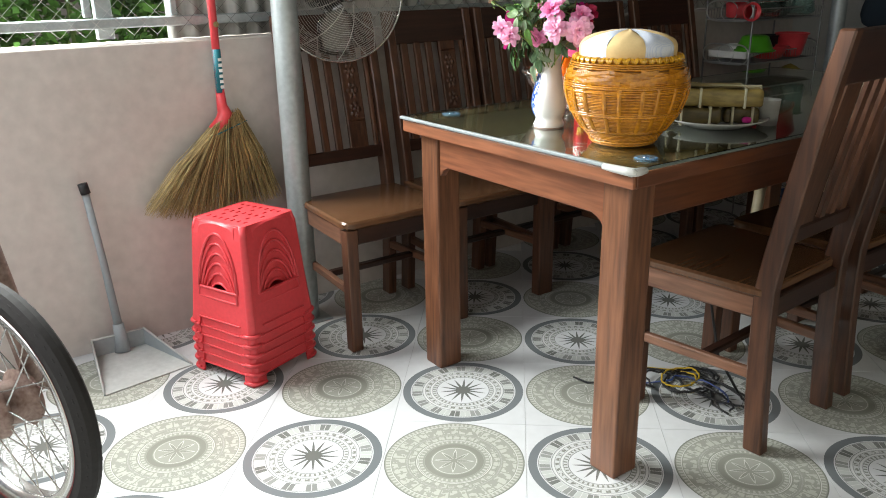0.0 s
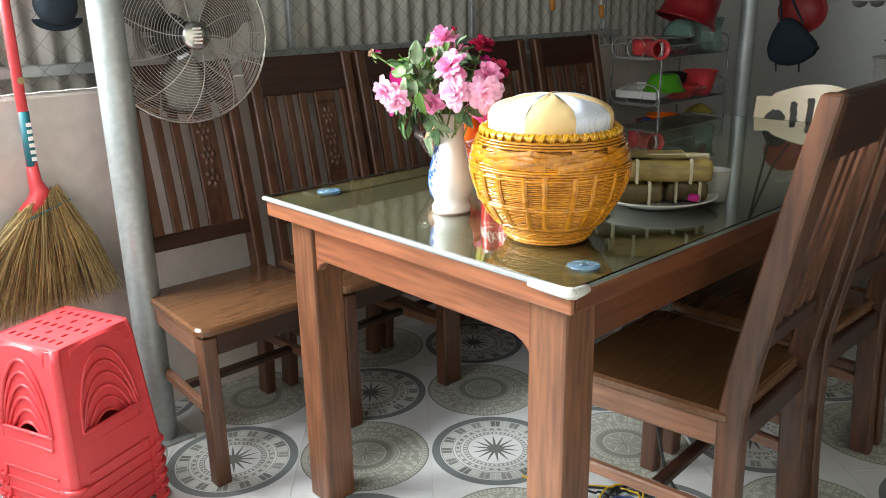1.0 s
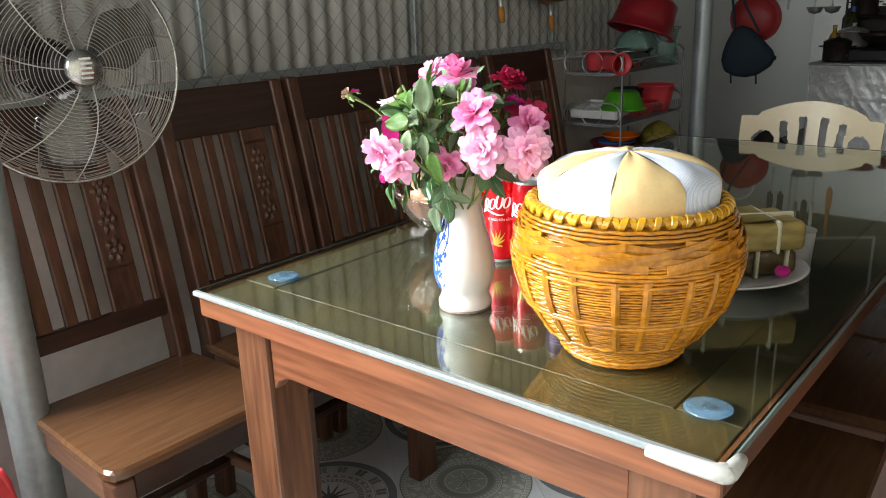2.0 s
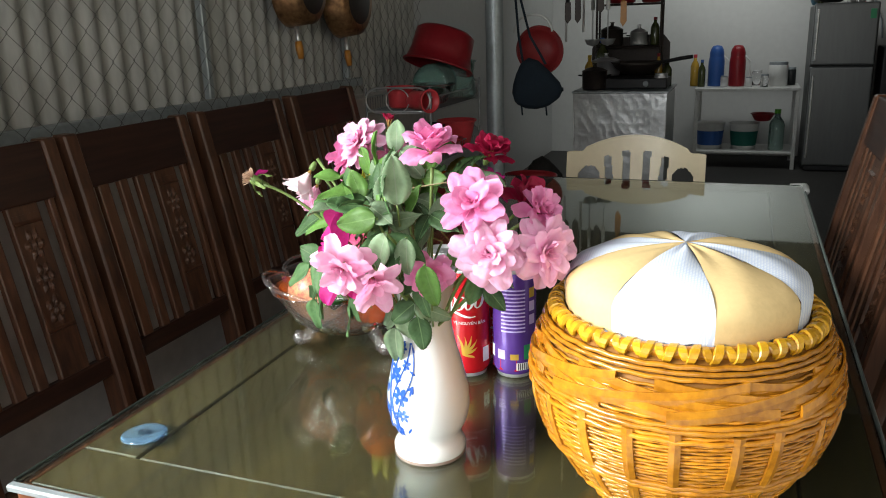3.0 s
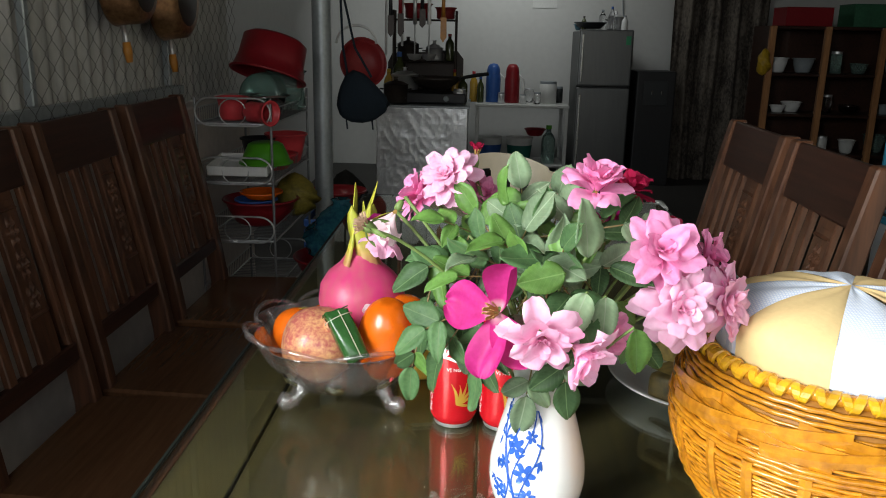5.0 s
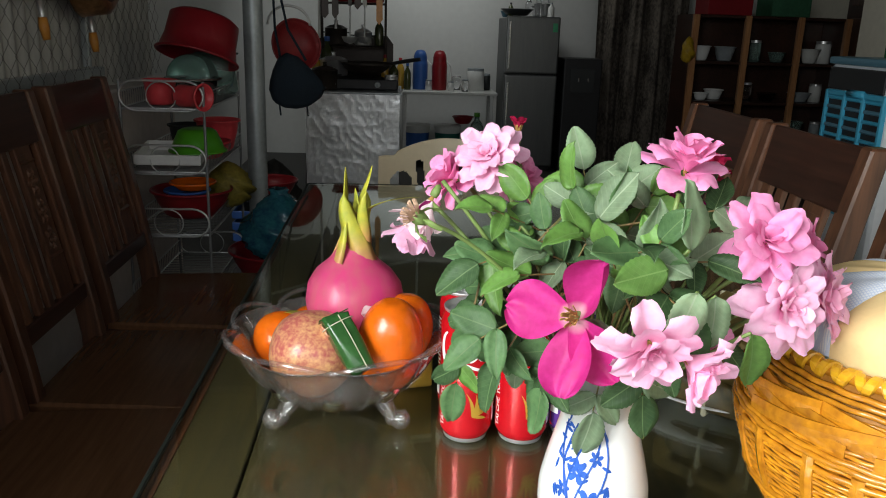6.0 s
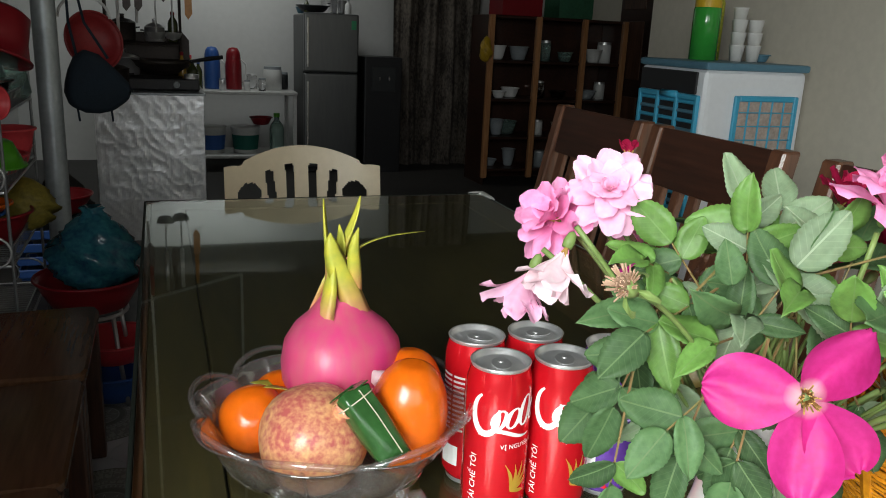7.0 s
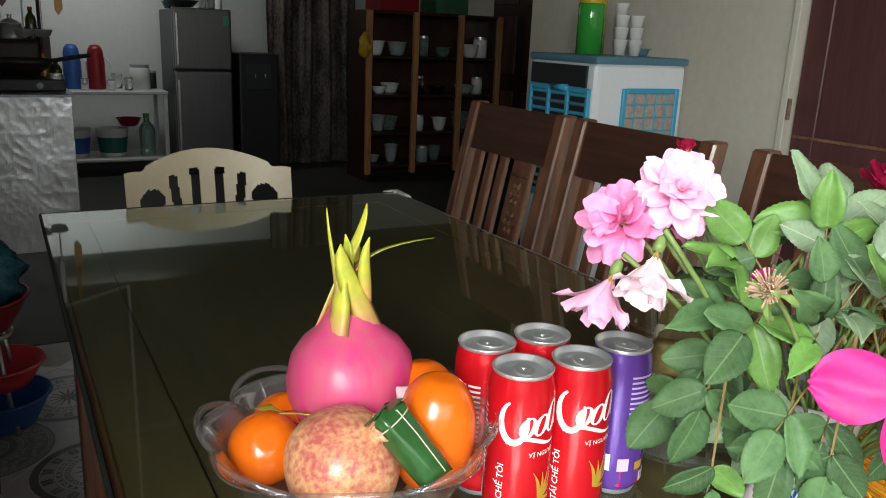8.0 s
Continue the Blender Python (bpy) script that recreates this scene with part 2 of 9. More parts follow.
def drum_tile(name, dark):
    """Glazed tile with a round drum pattern: rings, blocks and a pointed star."""
    m = mat(name, (0.64, 0.65, 0.665), 0.2, 0, 0.05, 3, 40, 0.03, rough_var=0.4)
    nt = m.node_tree
    b = nt.nodes["Principled BSDF"]
    ground = b.inputs["Base Color"].links[0].from_socket
    tc = nt.nodes.new("ShaderNodeTexCoord")
    sep = nt.nodes.new("ShaderNodeSeparateXYZ")
    nt.links.new(tc.outputs["Object"], sep.inputs[0])
    x, y = Expr(nt, sep.outputs[0]), Expr(nt, sep.outputs[1])
    r = (x * x + y * y).op("SQRT")
    a = y.op("ARCTAN2", x)
    def spokes(n, duty, off=0.0):
        return (a * (n / (2 * math.pi)) + off).op("FRACT").lt(duty)
    def ring(at, w):
        return r.band(at - w / 2, at + w / 2)
    def tone(n, off):
        """A grey per block, uneven round the ring."""
        k = (a * (n / (2 * math.pi)) + off).op("FLOOR")
        return (k * 12.9898).op("SINE").op("MULTIPLY", 43758.5).op("FRACT")
    noise_tex = nt.nodes.new("ShaderNodeTexNoise")
    noise_tex.inputs["Scale"].default_value = 130
    nt.links.new(tc.outputs["Object"], noise_tex.inputs[0])
    speck = Expr(nt, noise_tex.outputs[0])
    cell = nt.nodes.new("ShaderNodeTexNoise")
    cell.inputs["Scale"].default_value = 55
    nt.links.new(tc.outputs["Object"], cell.inputs[0])
    patch = Expr(nt, cell.outputs[0])

    def spikes(n, core, reach, sharp):
        """A star: round core and n pointed rays."""
        tri = ((a * (n / (2 * math.pi))).op("FRACT") - 0.5).op("ABSOLUTE") * 2.0
        return r.lt(tri.op("POWER", sharp) * reach + core)

    fine = ring(0.1165, 0.0018).either(ring(0.1085, 0.0012)).either(ring(0.0955, 0.0014)).either(ring(0.0875, 0.0012)).either(ring(0.0755, 0.0022))
    beads = r.band(0.0975, 0.1065) * spokes(30, 0.55, 0.3) * speck.gt(0.44)
    ticks = r.band(0.078, 0.0865) * spokes(44, 0.42, 0.2)
    if dark:
        blocks = r.band(0.119, 0.1455)
        col = mixed(nt, blocks, ground, (0.50, 0.52, 0.50))
        col = mixed(nt, blocks * spokes(15, 0.5) * (tone(15, 0.0) * 0.35 + 0.65), col, (0.17, 0.175, 0.165))
        col = mixed(nt, blocks * spokes(60, 0.10, 0.05), col, (0.68, 0.68, 0.67))
        col = mixed(nt, r.band(0.077, 0.117) * 0.35, col, (0.45, 0.46, 0.43))
        col = mixed(nt, beads.either(ticks), col, (0.24, 0.245, 0.22))
        col = mixed(nt, ring(0.112, 0.0022).either(ring(0.0915, 0.002)), col, (0.68, 0.68, 0.67))
        col = mixed(nt, fine.either(ring(0.147, 0.0016)), col, (0.21, 0.22, 0.21))
        col = mixed(nt, spikes(14, 0.021, 0.047, 2.2), col, (0.145, 0.15, 0.14))
        col = mixed(nt, r.band(0.1505, 0.1725), col, (0.175, 0.19, 0.20))
    else:
        disc = r.lt(0.171)
        col = mixed(nt, disc, ground, (0.33, 0.335, 0.295))
        figures = r.band(0.121, 0.153) * patch.gt(0.49) * spokes(40, 0.82)
        inner = r.band(0.097, 0.112) * patch.gt(0.47) * spokes(34, 0.78, 0.3)
        col = mixed(nt, figures.either(inner).either(r.band(0.158, 0.168) * spokes(90, 0.5)).either(ticks) * 0.8, col, (0.52, 0.525, 0.47))
        col = mixed(nt, ring(0.1165, 0.0022).either(ring(0.1565, 0.0018)).either(ring(0.0925, 0.002)).either(ring(0.0885, 0.0016)).either(ring(0.0545, 0.0016)), col, (0.60, 0.60, 0.56))
        col = mixed(nt, r.band(0.058, 0.073), col, (0.25, 0.255, 0.22))
        col = mixed(nt, fine.either(ring(0.1545, 0.001)) * 0.7, col, (0.25, 0.255, 0.225))
        col = mixed(nt, spikes(8, 0.010, 0.040, 1.5), col, (0.60, 0.60, 0.56))
        col = mixed(nt, spikes(8, 0.007, 0.036, 1.5), col, (0.27, 0.275, 0.24))
        col = mixed(nt, ring(0.1715, 0.003), col, (0.20, 0.21, 0.18))
    nt.links.new(col, b.inputs["Base Color"])
    return m


M_TILE_DARK, M_TILE_LIGHT = drum_tile("drum_tile_dark", True), drum_tile("drum_tile_light", False)

# ---- side opening: corrugated sheet, steel frame, wire netting ----
def corrugated(y0, y1, x, z0, z1, amp=0.011, pitch=0.072):
    bm = bmesh.new()
    n = int((y1 - y0) / pitch * 10)
    cols = []
    for i in range(n + 1):
        y = y0 + (y1 - y0) * i / n
        dx = amp * math.sin(2 * math.pi * (y - y0) / pitch)
        cols.append([bm.verts.new((x + dx + t, y, z)) for t in (0.0006, -0.0006) for z in (z0, z1)])
    for a, b in zip(cols, cols[1:]):
        bm.faces.new((a[0], b[0], b[1], a[1]))
        bm.faces.new((a[2], a[3], b[3], b[2]))
        bm.faces.new((a[1], b[1], b[3], a[3]))
    return bm


tagged(part("corrugated_sheet", corrugated(-0.40, 2.93, -0.745, 0.956, 2.69), M_CORR, smooth=True),
       "weathered grey corrugated metal wall sheet on the parapet", "metal sheet", kind="structure")


def side_frame():
    t = thing("steel_frame", "grey steel angle frame standing on the parapet", "frame", kind="structure")
    part("bottom_bar", box((-0.712, -0.5, 1.012), (0.03, 5.6, 0.03), 0.003), M_GALV, t)
    for y in (-1.25, -0.64, -0.385, 0.55, 1.36, 2.2):
        part("upright", box((-0.714, y, 1.83), (0.022, 0.022, 1.6), 0.003), M_GALV, t)
    for y in (-1.25, -0.64):
        part("wide_post", box((-0.74, y + 0.05, 1.83), (0.03, 0.05, 1.73), 0.003), M_GALV, t)
    return t


side_frame()


def netting(y0, y1, z0, z1, x, cell=0.035, r=0.0011):
    bm = bmesh.new()
    k = 0
    y = y0
    while y < y1:
        pts, z, j = [], z0, k
        while z < z1:
            s = 1 if j % 2 else -1
            pts.append((x + s * 0.002, y + s * cell / 2, z))
            z += cell
            j += 1
        tube(pts, r, 4, bm)
        y += cell
        k += 1
    return bm


tagged(part("wire_netting", netting(-1.9, -0.4, 0.975, 1.6, -0.692), M_STEELWIRE, smooth=True),
       "galvanised chain-link wire netting over the side opening", "netting", kind="stuff")
# netting over the sheet: darker, thinner wire, so it shows faintly
M_DULLWIRE = mat("dark_thin_wire", (0.13, 0.125, 0.12), 0.6, 0.5, 0.3, 10, 60, 0)
tagged(part("wire_netting", netting(-0.365, 2.9, 0.975, 1.6, -0.692, r=0.0008), M_DULLWIRE, smooth=True),
       "dull thin wire netting in front of the corrugated sheet", "netting", kind="stuff")

# ---- poles ----
def pole(x, y, r, label):
    t = thing("steel_pole", label, "pole", pose(x, y, 0))
    part("shaft", lathe([(r, 0.006), (r, 2.7)], 28), M_GALV, t, smooth=True)
    part("base_plate", box((0, 0, 0.003), (r * 3.2, r * 3.2, 0.006), 0.001), M_GALV, t)
    return t


pole(-0.487, -0.112, 0.041, "round grey galvanised steel post standing on the tiles")
pole(-0.298, 2.74, 0.037, "round galvanised steel post between porch and kitchen")

# ---- table ----
T_W, T_L, T_Z = 0.852, 1.79, 0.752


def dining_table():
    t = thing("dining_table", "reddish-brown wooden dining table with straight square legs", "table")
    b = 0.085
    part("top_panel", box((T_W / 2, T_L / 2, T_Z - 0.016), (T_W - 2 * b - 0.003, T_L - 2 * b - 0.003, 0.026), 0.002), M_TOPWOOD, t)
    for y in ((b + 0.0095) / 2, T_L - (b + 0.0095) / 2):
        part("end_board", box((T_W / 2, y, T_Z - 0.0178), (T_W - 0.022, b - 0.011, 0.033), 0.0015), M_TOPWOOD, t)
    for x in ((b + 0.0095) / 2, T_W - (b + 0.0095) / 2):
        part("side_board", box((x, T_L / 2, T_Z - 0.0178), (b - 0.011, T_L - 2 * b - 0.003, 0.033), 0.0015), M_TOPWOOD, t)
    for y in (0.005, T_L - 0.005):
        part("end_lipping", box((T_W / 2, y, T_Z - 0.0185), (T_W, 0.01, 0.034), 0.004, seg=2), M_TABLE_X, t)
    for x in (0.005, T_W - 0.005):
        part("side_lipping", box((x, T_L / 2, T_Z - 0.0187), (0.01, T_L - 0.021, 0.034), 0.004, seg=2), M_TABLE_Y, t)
    g, L = 0.036, 0.078
    for x in (g + L / 2, T_W - g - L / 2):
        for y in (g + L / 2, T_L - g - L / 2):
            part("leg", box((x, y, (T_Z - 0.037) / 2), (L, L, T_Z - 0.037), 0.006, seg=2), M_TABLE, t)
    for y in (g + 0.02, T_L - g - 0.02):
        # apron with small curved brackets at its ends
        w, h = T_W - 2 * g - 2 * L, 0.088
        z1 = T_Z - 0.036
        o = [(-w / 2, z1), (w / 2, z1), (w / 2, z1 - h - 0.03), (w / 2 - 0.018, z1 - h - 0.01), (w / 2 - 0.04, z1 - h), (-w / 2 + 0.04, z1 - h), (-w / 2 + 0.018, z1 - h - 0.01), (-w / 2, z1 - h - 0.03)]
        ob = part("apron", prism(o, 0.024, "y", 0.003), M_TABLE_X, t)
        ob.location = (T_W / 2, y, 0)
    for x in (g + 0.02, T_W - g - 0.02):
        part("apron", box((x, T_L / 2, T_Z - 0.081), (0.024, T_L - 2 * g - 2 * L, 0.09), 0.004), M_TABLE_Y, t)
    return t


dining_table()
M_GLASS = mat("green_plate_glass", (0.80, 0.92, 0.86), 0.02, 0, 0.02, 4, 40, 0, trans=1.0, ior=1.5, rough_var=0)
M_CLEAR = mat("clear_glass", (0.97, 0.97, 0.98), 0.03, 0, 0.01, 4, 40, 0, trans=1.0, ior=1.48, rough_var=0)
M_BLUECLEAR = mat("pale_blue_clear_plastic", (0.45, 0.72, 0.95), 0.1, 0, 0.03, 4, 40, 0, trans=0.85)
M_FROST = mat("cloudy_soft_plastic", (0.78, 0.78, 0.75), 0.3, 0, 0.08, 20, 90, 0.1, trans=0.35)
M_EDGE = mat("ground_glass_edge", (0.13, 0.16, 0.15), 0.3, 0, 0.2, 20, 120, 0.1)

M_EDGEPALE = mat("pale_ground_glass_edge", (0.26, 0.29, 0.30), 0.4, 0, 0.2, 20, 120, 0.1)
M_EDGEDARK = mat("glint_cover_edge", (0.02, 0.024, 0.02), 0.6, 0, 0.3, 20, 120, 0.1, spec=0.15)


def glass_top():
    t = thing("glass_tabletop", "clear greenish glass sheet lying on the table", "glass sheet", pose(0, 0, T_Z))
    pane = part("pane", box((T_W / 2, T_L / 2 - 0.002, 0.0045), (T_W + 0.002, T_L, 0.007), 0.0015), M_GLASS, t)
    pane.visible_shadow = False
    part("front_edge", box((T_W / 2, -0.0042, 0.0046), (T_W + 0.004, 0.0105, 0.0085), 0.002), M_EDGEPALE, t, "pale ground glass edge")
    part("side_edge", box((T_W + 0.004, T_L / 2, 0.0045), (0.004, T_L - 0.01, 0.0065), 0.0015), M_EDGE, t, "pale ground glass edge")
    # dark strips added over the rear and left edges to hide glints
    part("rear_edge_cover", box((T_W / 2, T_L + 0.0005, 0.0047), (T_W + 0.004, 0.006, 0.0075), 0.001), M_EDGEDARK, t)
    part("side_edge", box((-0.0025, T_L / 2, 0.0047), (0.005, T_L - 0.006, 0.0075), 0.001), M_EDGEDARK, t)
    return t


glass_top()


def spacer(x, y):
    t = thing("glass_bumper", "clear pale-blue round bumper under the glass", "bumper", pose(x, y, T_Z + 0.0085), "glass bumpers")
    part("rim", lathe([(0.0, 0.0), (0.024, 0.0), (0.026, 0.0015), (0.022, 0.003), (0.012, 0.002), (0, 0.0025)], 28), M_BLUECLEAR, t, smooth=True)
    part("stud", lathe([(0.007, 0.0024), (0.006, 0.005), (0, 0.0055)], 16), M_CLEAR, t, smooth=True)


spacer(0.066, 0.122)
spacer(0.80, 0.095)


def corner_guard(x, y, rz):
    t = thing("corner_guard", "cloudy plastic corner guard on the glass edge", "corner guard", pose(x, y, T_Z + 0.004, 0, 0, rz))
    pts = [(-0.075, -0.004, 0.0), (-0.05, -0.004, 0.0), (-0.015, -0.0045, 0.0005), (0.0, -0.003, 0.0005), (0.0045, 0.004, 0.0), (0.0045, 0.02, 0.0), (0.0045, 0.034, 0.0)]
    part("sleeve", tube(pts, [0.0065, 0.0082, 0.0088, 0.0095, 0.009, 0.0082, 0.0065], 10), M_FROST, t, smooth=True)
    part("bead", lathe([(0, 0.009), (0.007, 0.008), (0.011, 0.004), (0.011, -0.005), (0, -0.007)], 16), M_FROST, t, smooth=True)


corner_guard(T_W + 0.004, -0.008, 0)
corner_guard(T_W + 0.004, T_L + 0.004, 90)


# ---- dining chairs ----
def dining_chair(w=0.39, label=""):
    """Faces +x; the back stands at x = 0; width along y."""
    t = thing("dining_chair", label, "chair", group="dining chairs")
    D, SH, H, pw = 0.46, 0.43, 1.018, 0.034
    h = w / 2

    def backx(z):
        return 0.105 if z < SH else 0.105 - 0.115 * ((z - SH) / (H - SH)) ** 1.15

    zs = [0, 0.12, 0.25, 0.36, SH, 0.52, 0.6, 0.7, 0.8, 0.9, H]
    front = [(backx(z) + 0.03 - (0.018 * (1 - z / 0.36) ** 1.6 if z < 0.36 else 0), z) for z in zs]
    back = [(x - (0.05 if z < 0.6 else 0.05 - 0.014 * (z - 0.6) / 0.4), z) for x, z in front]
    for s in (-1, 1):
        ob = part("back_post", prism(front + back[::-1], pw, "y", 0.004), M_CHAIR, t)
        ob.location.y = s * (h - pw / 2)
        part("leg", box((D - 0.012, s * (h - 0.004), SH / 2 - 0.014), (0.04, 0.04, SH - 0.028), 0.005, seg=2), M_CHAIR, t)
        part("side_rail", box((D / 2 + 0.045, s * (h - 0.007), SH - 0.052), (D - 0.155, 0.022, 0.055), 0.004, rot=Matrix.Rotation(s * 0.066, 4, "Z")), M_CHAIR_X, t)
        part("side_stretcher", box((D / 2 + 0.045, s * (h - 0.011), 0.2), (D - 0.14, 0.02, 0.028), 0.004, rot=Matrix.Rotation(s * 0.066, 4, "Z")), M_CHAIR_X, t)
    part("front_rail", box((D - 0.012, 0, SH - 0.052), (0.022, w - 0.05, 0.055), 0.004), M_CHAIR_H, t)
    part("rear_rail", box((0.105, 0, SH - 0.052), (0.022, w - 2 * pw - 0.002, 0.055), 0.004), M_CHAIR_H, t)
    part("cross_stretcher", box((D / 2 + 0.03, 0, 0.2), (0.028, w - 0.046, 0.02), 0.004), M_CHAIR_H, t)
    x0, x1, q = 0.111, D + 0.014, h + 0.022
    out = [(x0, -h - 0.003), (x1 - 0.03, -q), (x1 - 0.008, -q + 0.008), (x1, -q + 0.03), (x1, q - 0.03), (x1 - 0.008, q - 0.008), (x1 - 0.03, q), (x0, h + 0.003)]
    part("seat", prism(out, 0.024, "z", 0.006), M_SEAT, t, "glossy brown wooden seat panel").location.z = SH - 0.012
    part("seat_back_strip", box((0.118, 0, SH - 0.014), (0.022, w - 2 * pw - 0.004, 0.022), 0.004), M_SEAT, t)
    tilt = Matrix.Rotation(-0.19, 4, "Y")
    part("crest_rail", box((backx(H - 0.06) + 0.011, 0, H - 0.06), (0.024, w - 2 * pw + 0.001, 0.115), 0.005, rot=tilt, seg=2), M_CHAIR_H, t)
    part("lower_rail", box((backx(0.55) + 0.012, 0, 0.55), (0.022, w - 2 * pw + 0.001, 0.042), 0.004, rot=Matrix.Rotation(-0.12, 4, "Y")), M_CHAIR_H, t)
    z0, z1 = 0.566, H - 0.112
    pitch = (w - 2 * pw) / 7.6

    def slat(name, y, ww, th=0.012):
        bm = bmesh.new()
        loops = []
        for k in range(7):
            z = z0 + (z1 - z0) * k / 6
            c = Vector((backx(z) + 0.013, y, z))
            loops.append([bm.verts.new(c + Vector((dx, dy, 0))) for dx, dy in ((-th / 2, -ww / 2), (th / 2 - 0.002, -ww / 2), (th / 2, -ww / 2 + 0.003), (th / 2, ww / 2 - 0.003), (th / 2 - 0.002, ww / 2), (-th / 2, ww / 2))])
        for a, b in zip(loops, loops[1:]):
            for k in range(6):
                bm.faces.new((a[k], a[(k + 1) % 6], b[(k + 1) % 6], b[k]))
        bm.faces.new(loops[0][::-1]), bm.faces.new(loops[-1])
        bmesh.ops.recalc_face_normals(bm, faces=bm.faces[:])
        return part(name, bm, M_CHAIR, t)

    inner = w - 2 * pw
    for f, ww in ((0.115, 0.1), (0.30, 0.085), (0.465, 0.085), (0.955, 0.05)):
        slat("slat", (f - 0.5) * inner, ww * inner)
    yc = 0.225 * inner
    slat("carved_panel", yc, 0.235 * inner)
    bm = bmesh.new()
    hw, n_y, n_z = 0.1 * inner, 18, 60
    grid = []
    for a in range(n_z + 1):
        z = 0.648 + 0.24 * a / n_z
        row = []
        for b in range(n_y + 1):
            y = hw * (2 * b / n_y - 1)
            lift = 0.0
            for zc, n in ((0.83, 6), (0.765, 6), (0.70, 5)):
                r, an = math.hypot(y / 0.72, z - zc), math.atan2(z - zc, y / 0.72)
                lift = max(lift, 0.5 + 0.5 * math.cos(n * an) - abs(r - 0.02) / 0.012, 1 - r / 0.009)
            lift = max(lift, 0.8 if abs(z - 0.872) < 0.004 or abs(z - 0.664) < 0.004 else 0)
            row.append(bm.verts.new((backx(z) + 0.0195 + 0.006 * min(1, max(0, lift)), yc + y, z)))
        grid.append(row)
    for x, y in zip(grid, grid[1:]):
        for b in range(n_y):
            bm.faces.new((x[b], x[b + 1], y[b + 1], y[b]))
    ext = bmesh.ops.extrude_face_region(bm, geom=bm.faces[:])
    bmesh.ops.translate(bm, vec=(-0.003, 0, 0), verts=[v for v in ext["geom"] if isinstance(v, bmesh.types.BMVert)])
    bmesh.ops.recalc_face_normals(bm, faces=bm.faces[:])
    part("carving", bm, M_CHAIR, t, "carved relief ornament")
    return t


# paler copy of the chair wood, with the light on the side rails
M_CHAIR_X = wood("chair_wood_deep_lit", (0.26, 0.125, 0.075), (0.085, 0.036, 0.020), 0.38, axis=0)
CH = dining_chair(0.37, "dark brown wooden chair with slatted carved back")
CH.matrix_basis = pose(-0.612, 0.078, 0)
for y, s in ((0.498, 1.01), (0.90, 1.05), (1.328, 1.06), (1.79, 1.12)):
    c = copy_thing(CH, pose(-0.61, y, 0))
    c.scale.y = s
for x, y, a, s in ((1.02, 0.582, 184, 1.0), (1.0, 1.022, 180, 1.02), (1.0, 1.437, 180, 1.05)):
    c = copy_thing(CH, pose(x, y, 0, 0, 0, a))
    c.scale.y = s
    c["label"] = "brown wooden chair with carved back, drawn to the table"


# ---- red stools ----


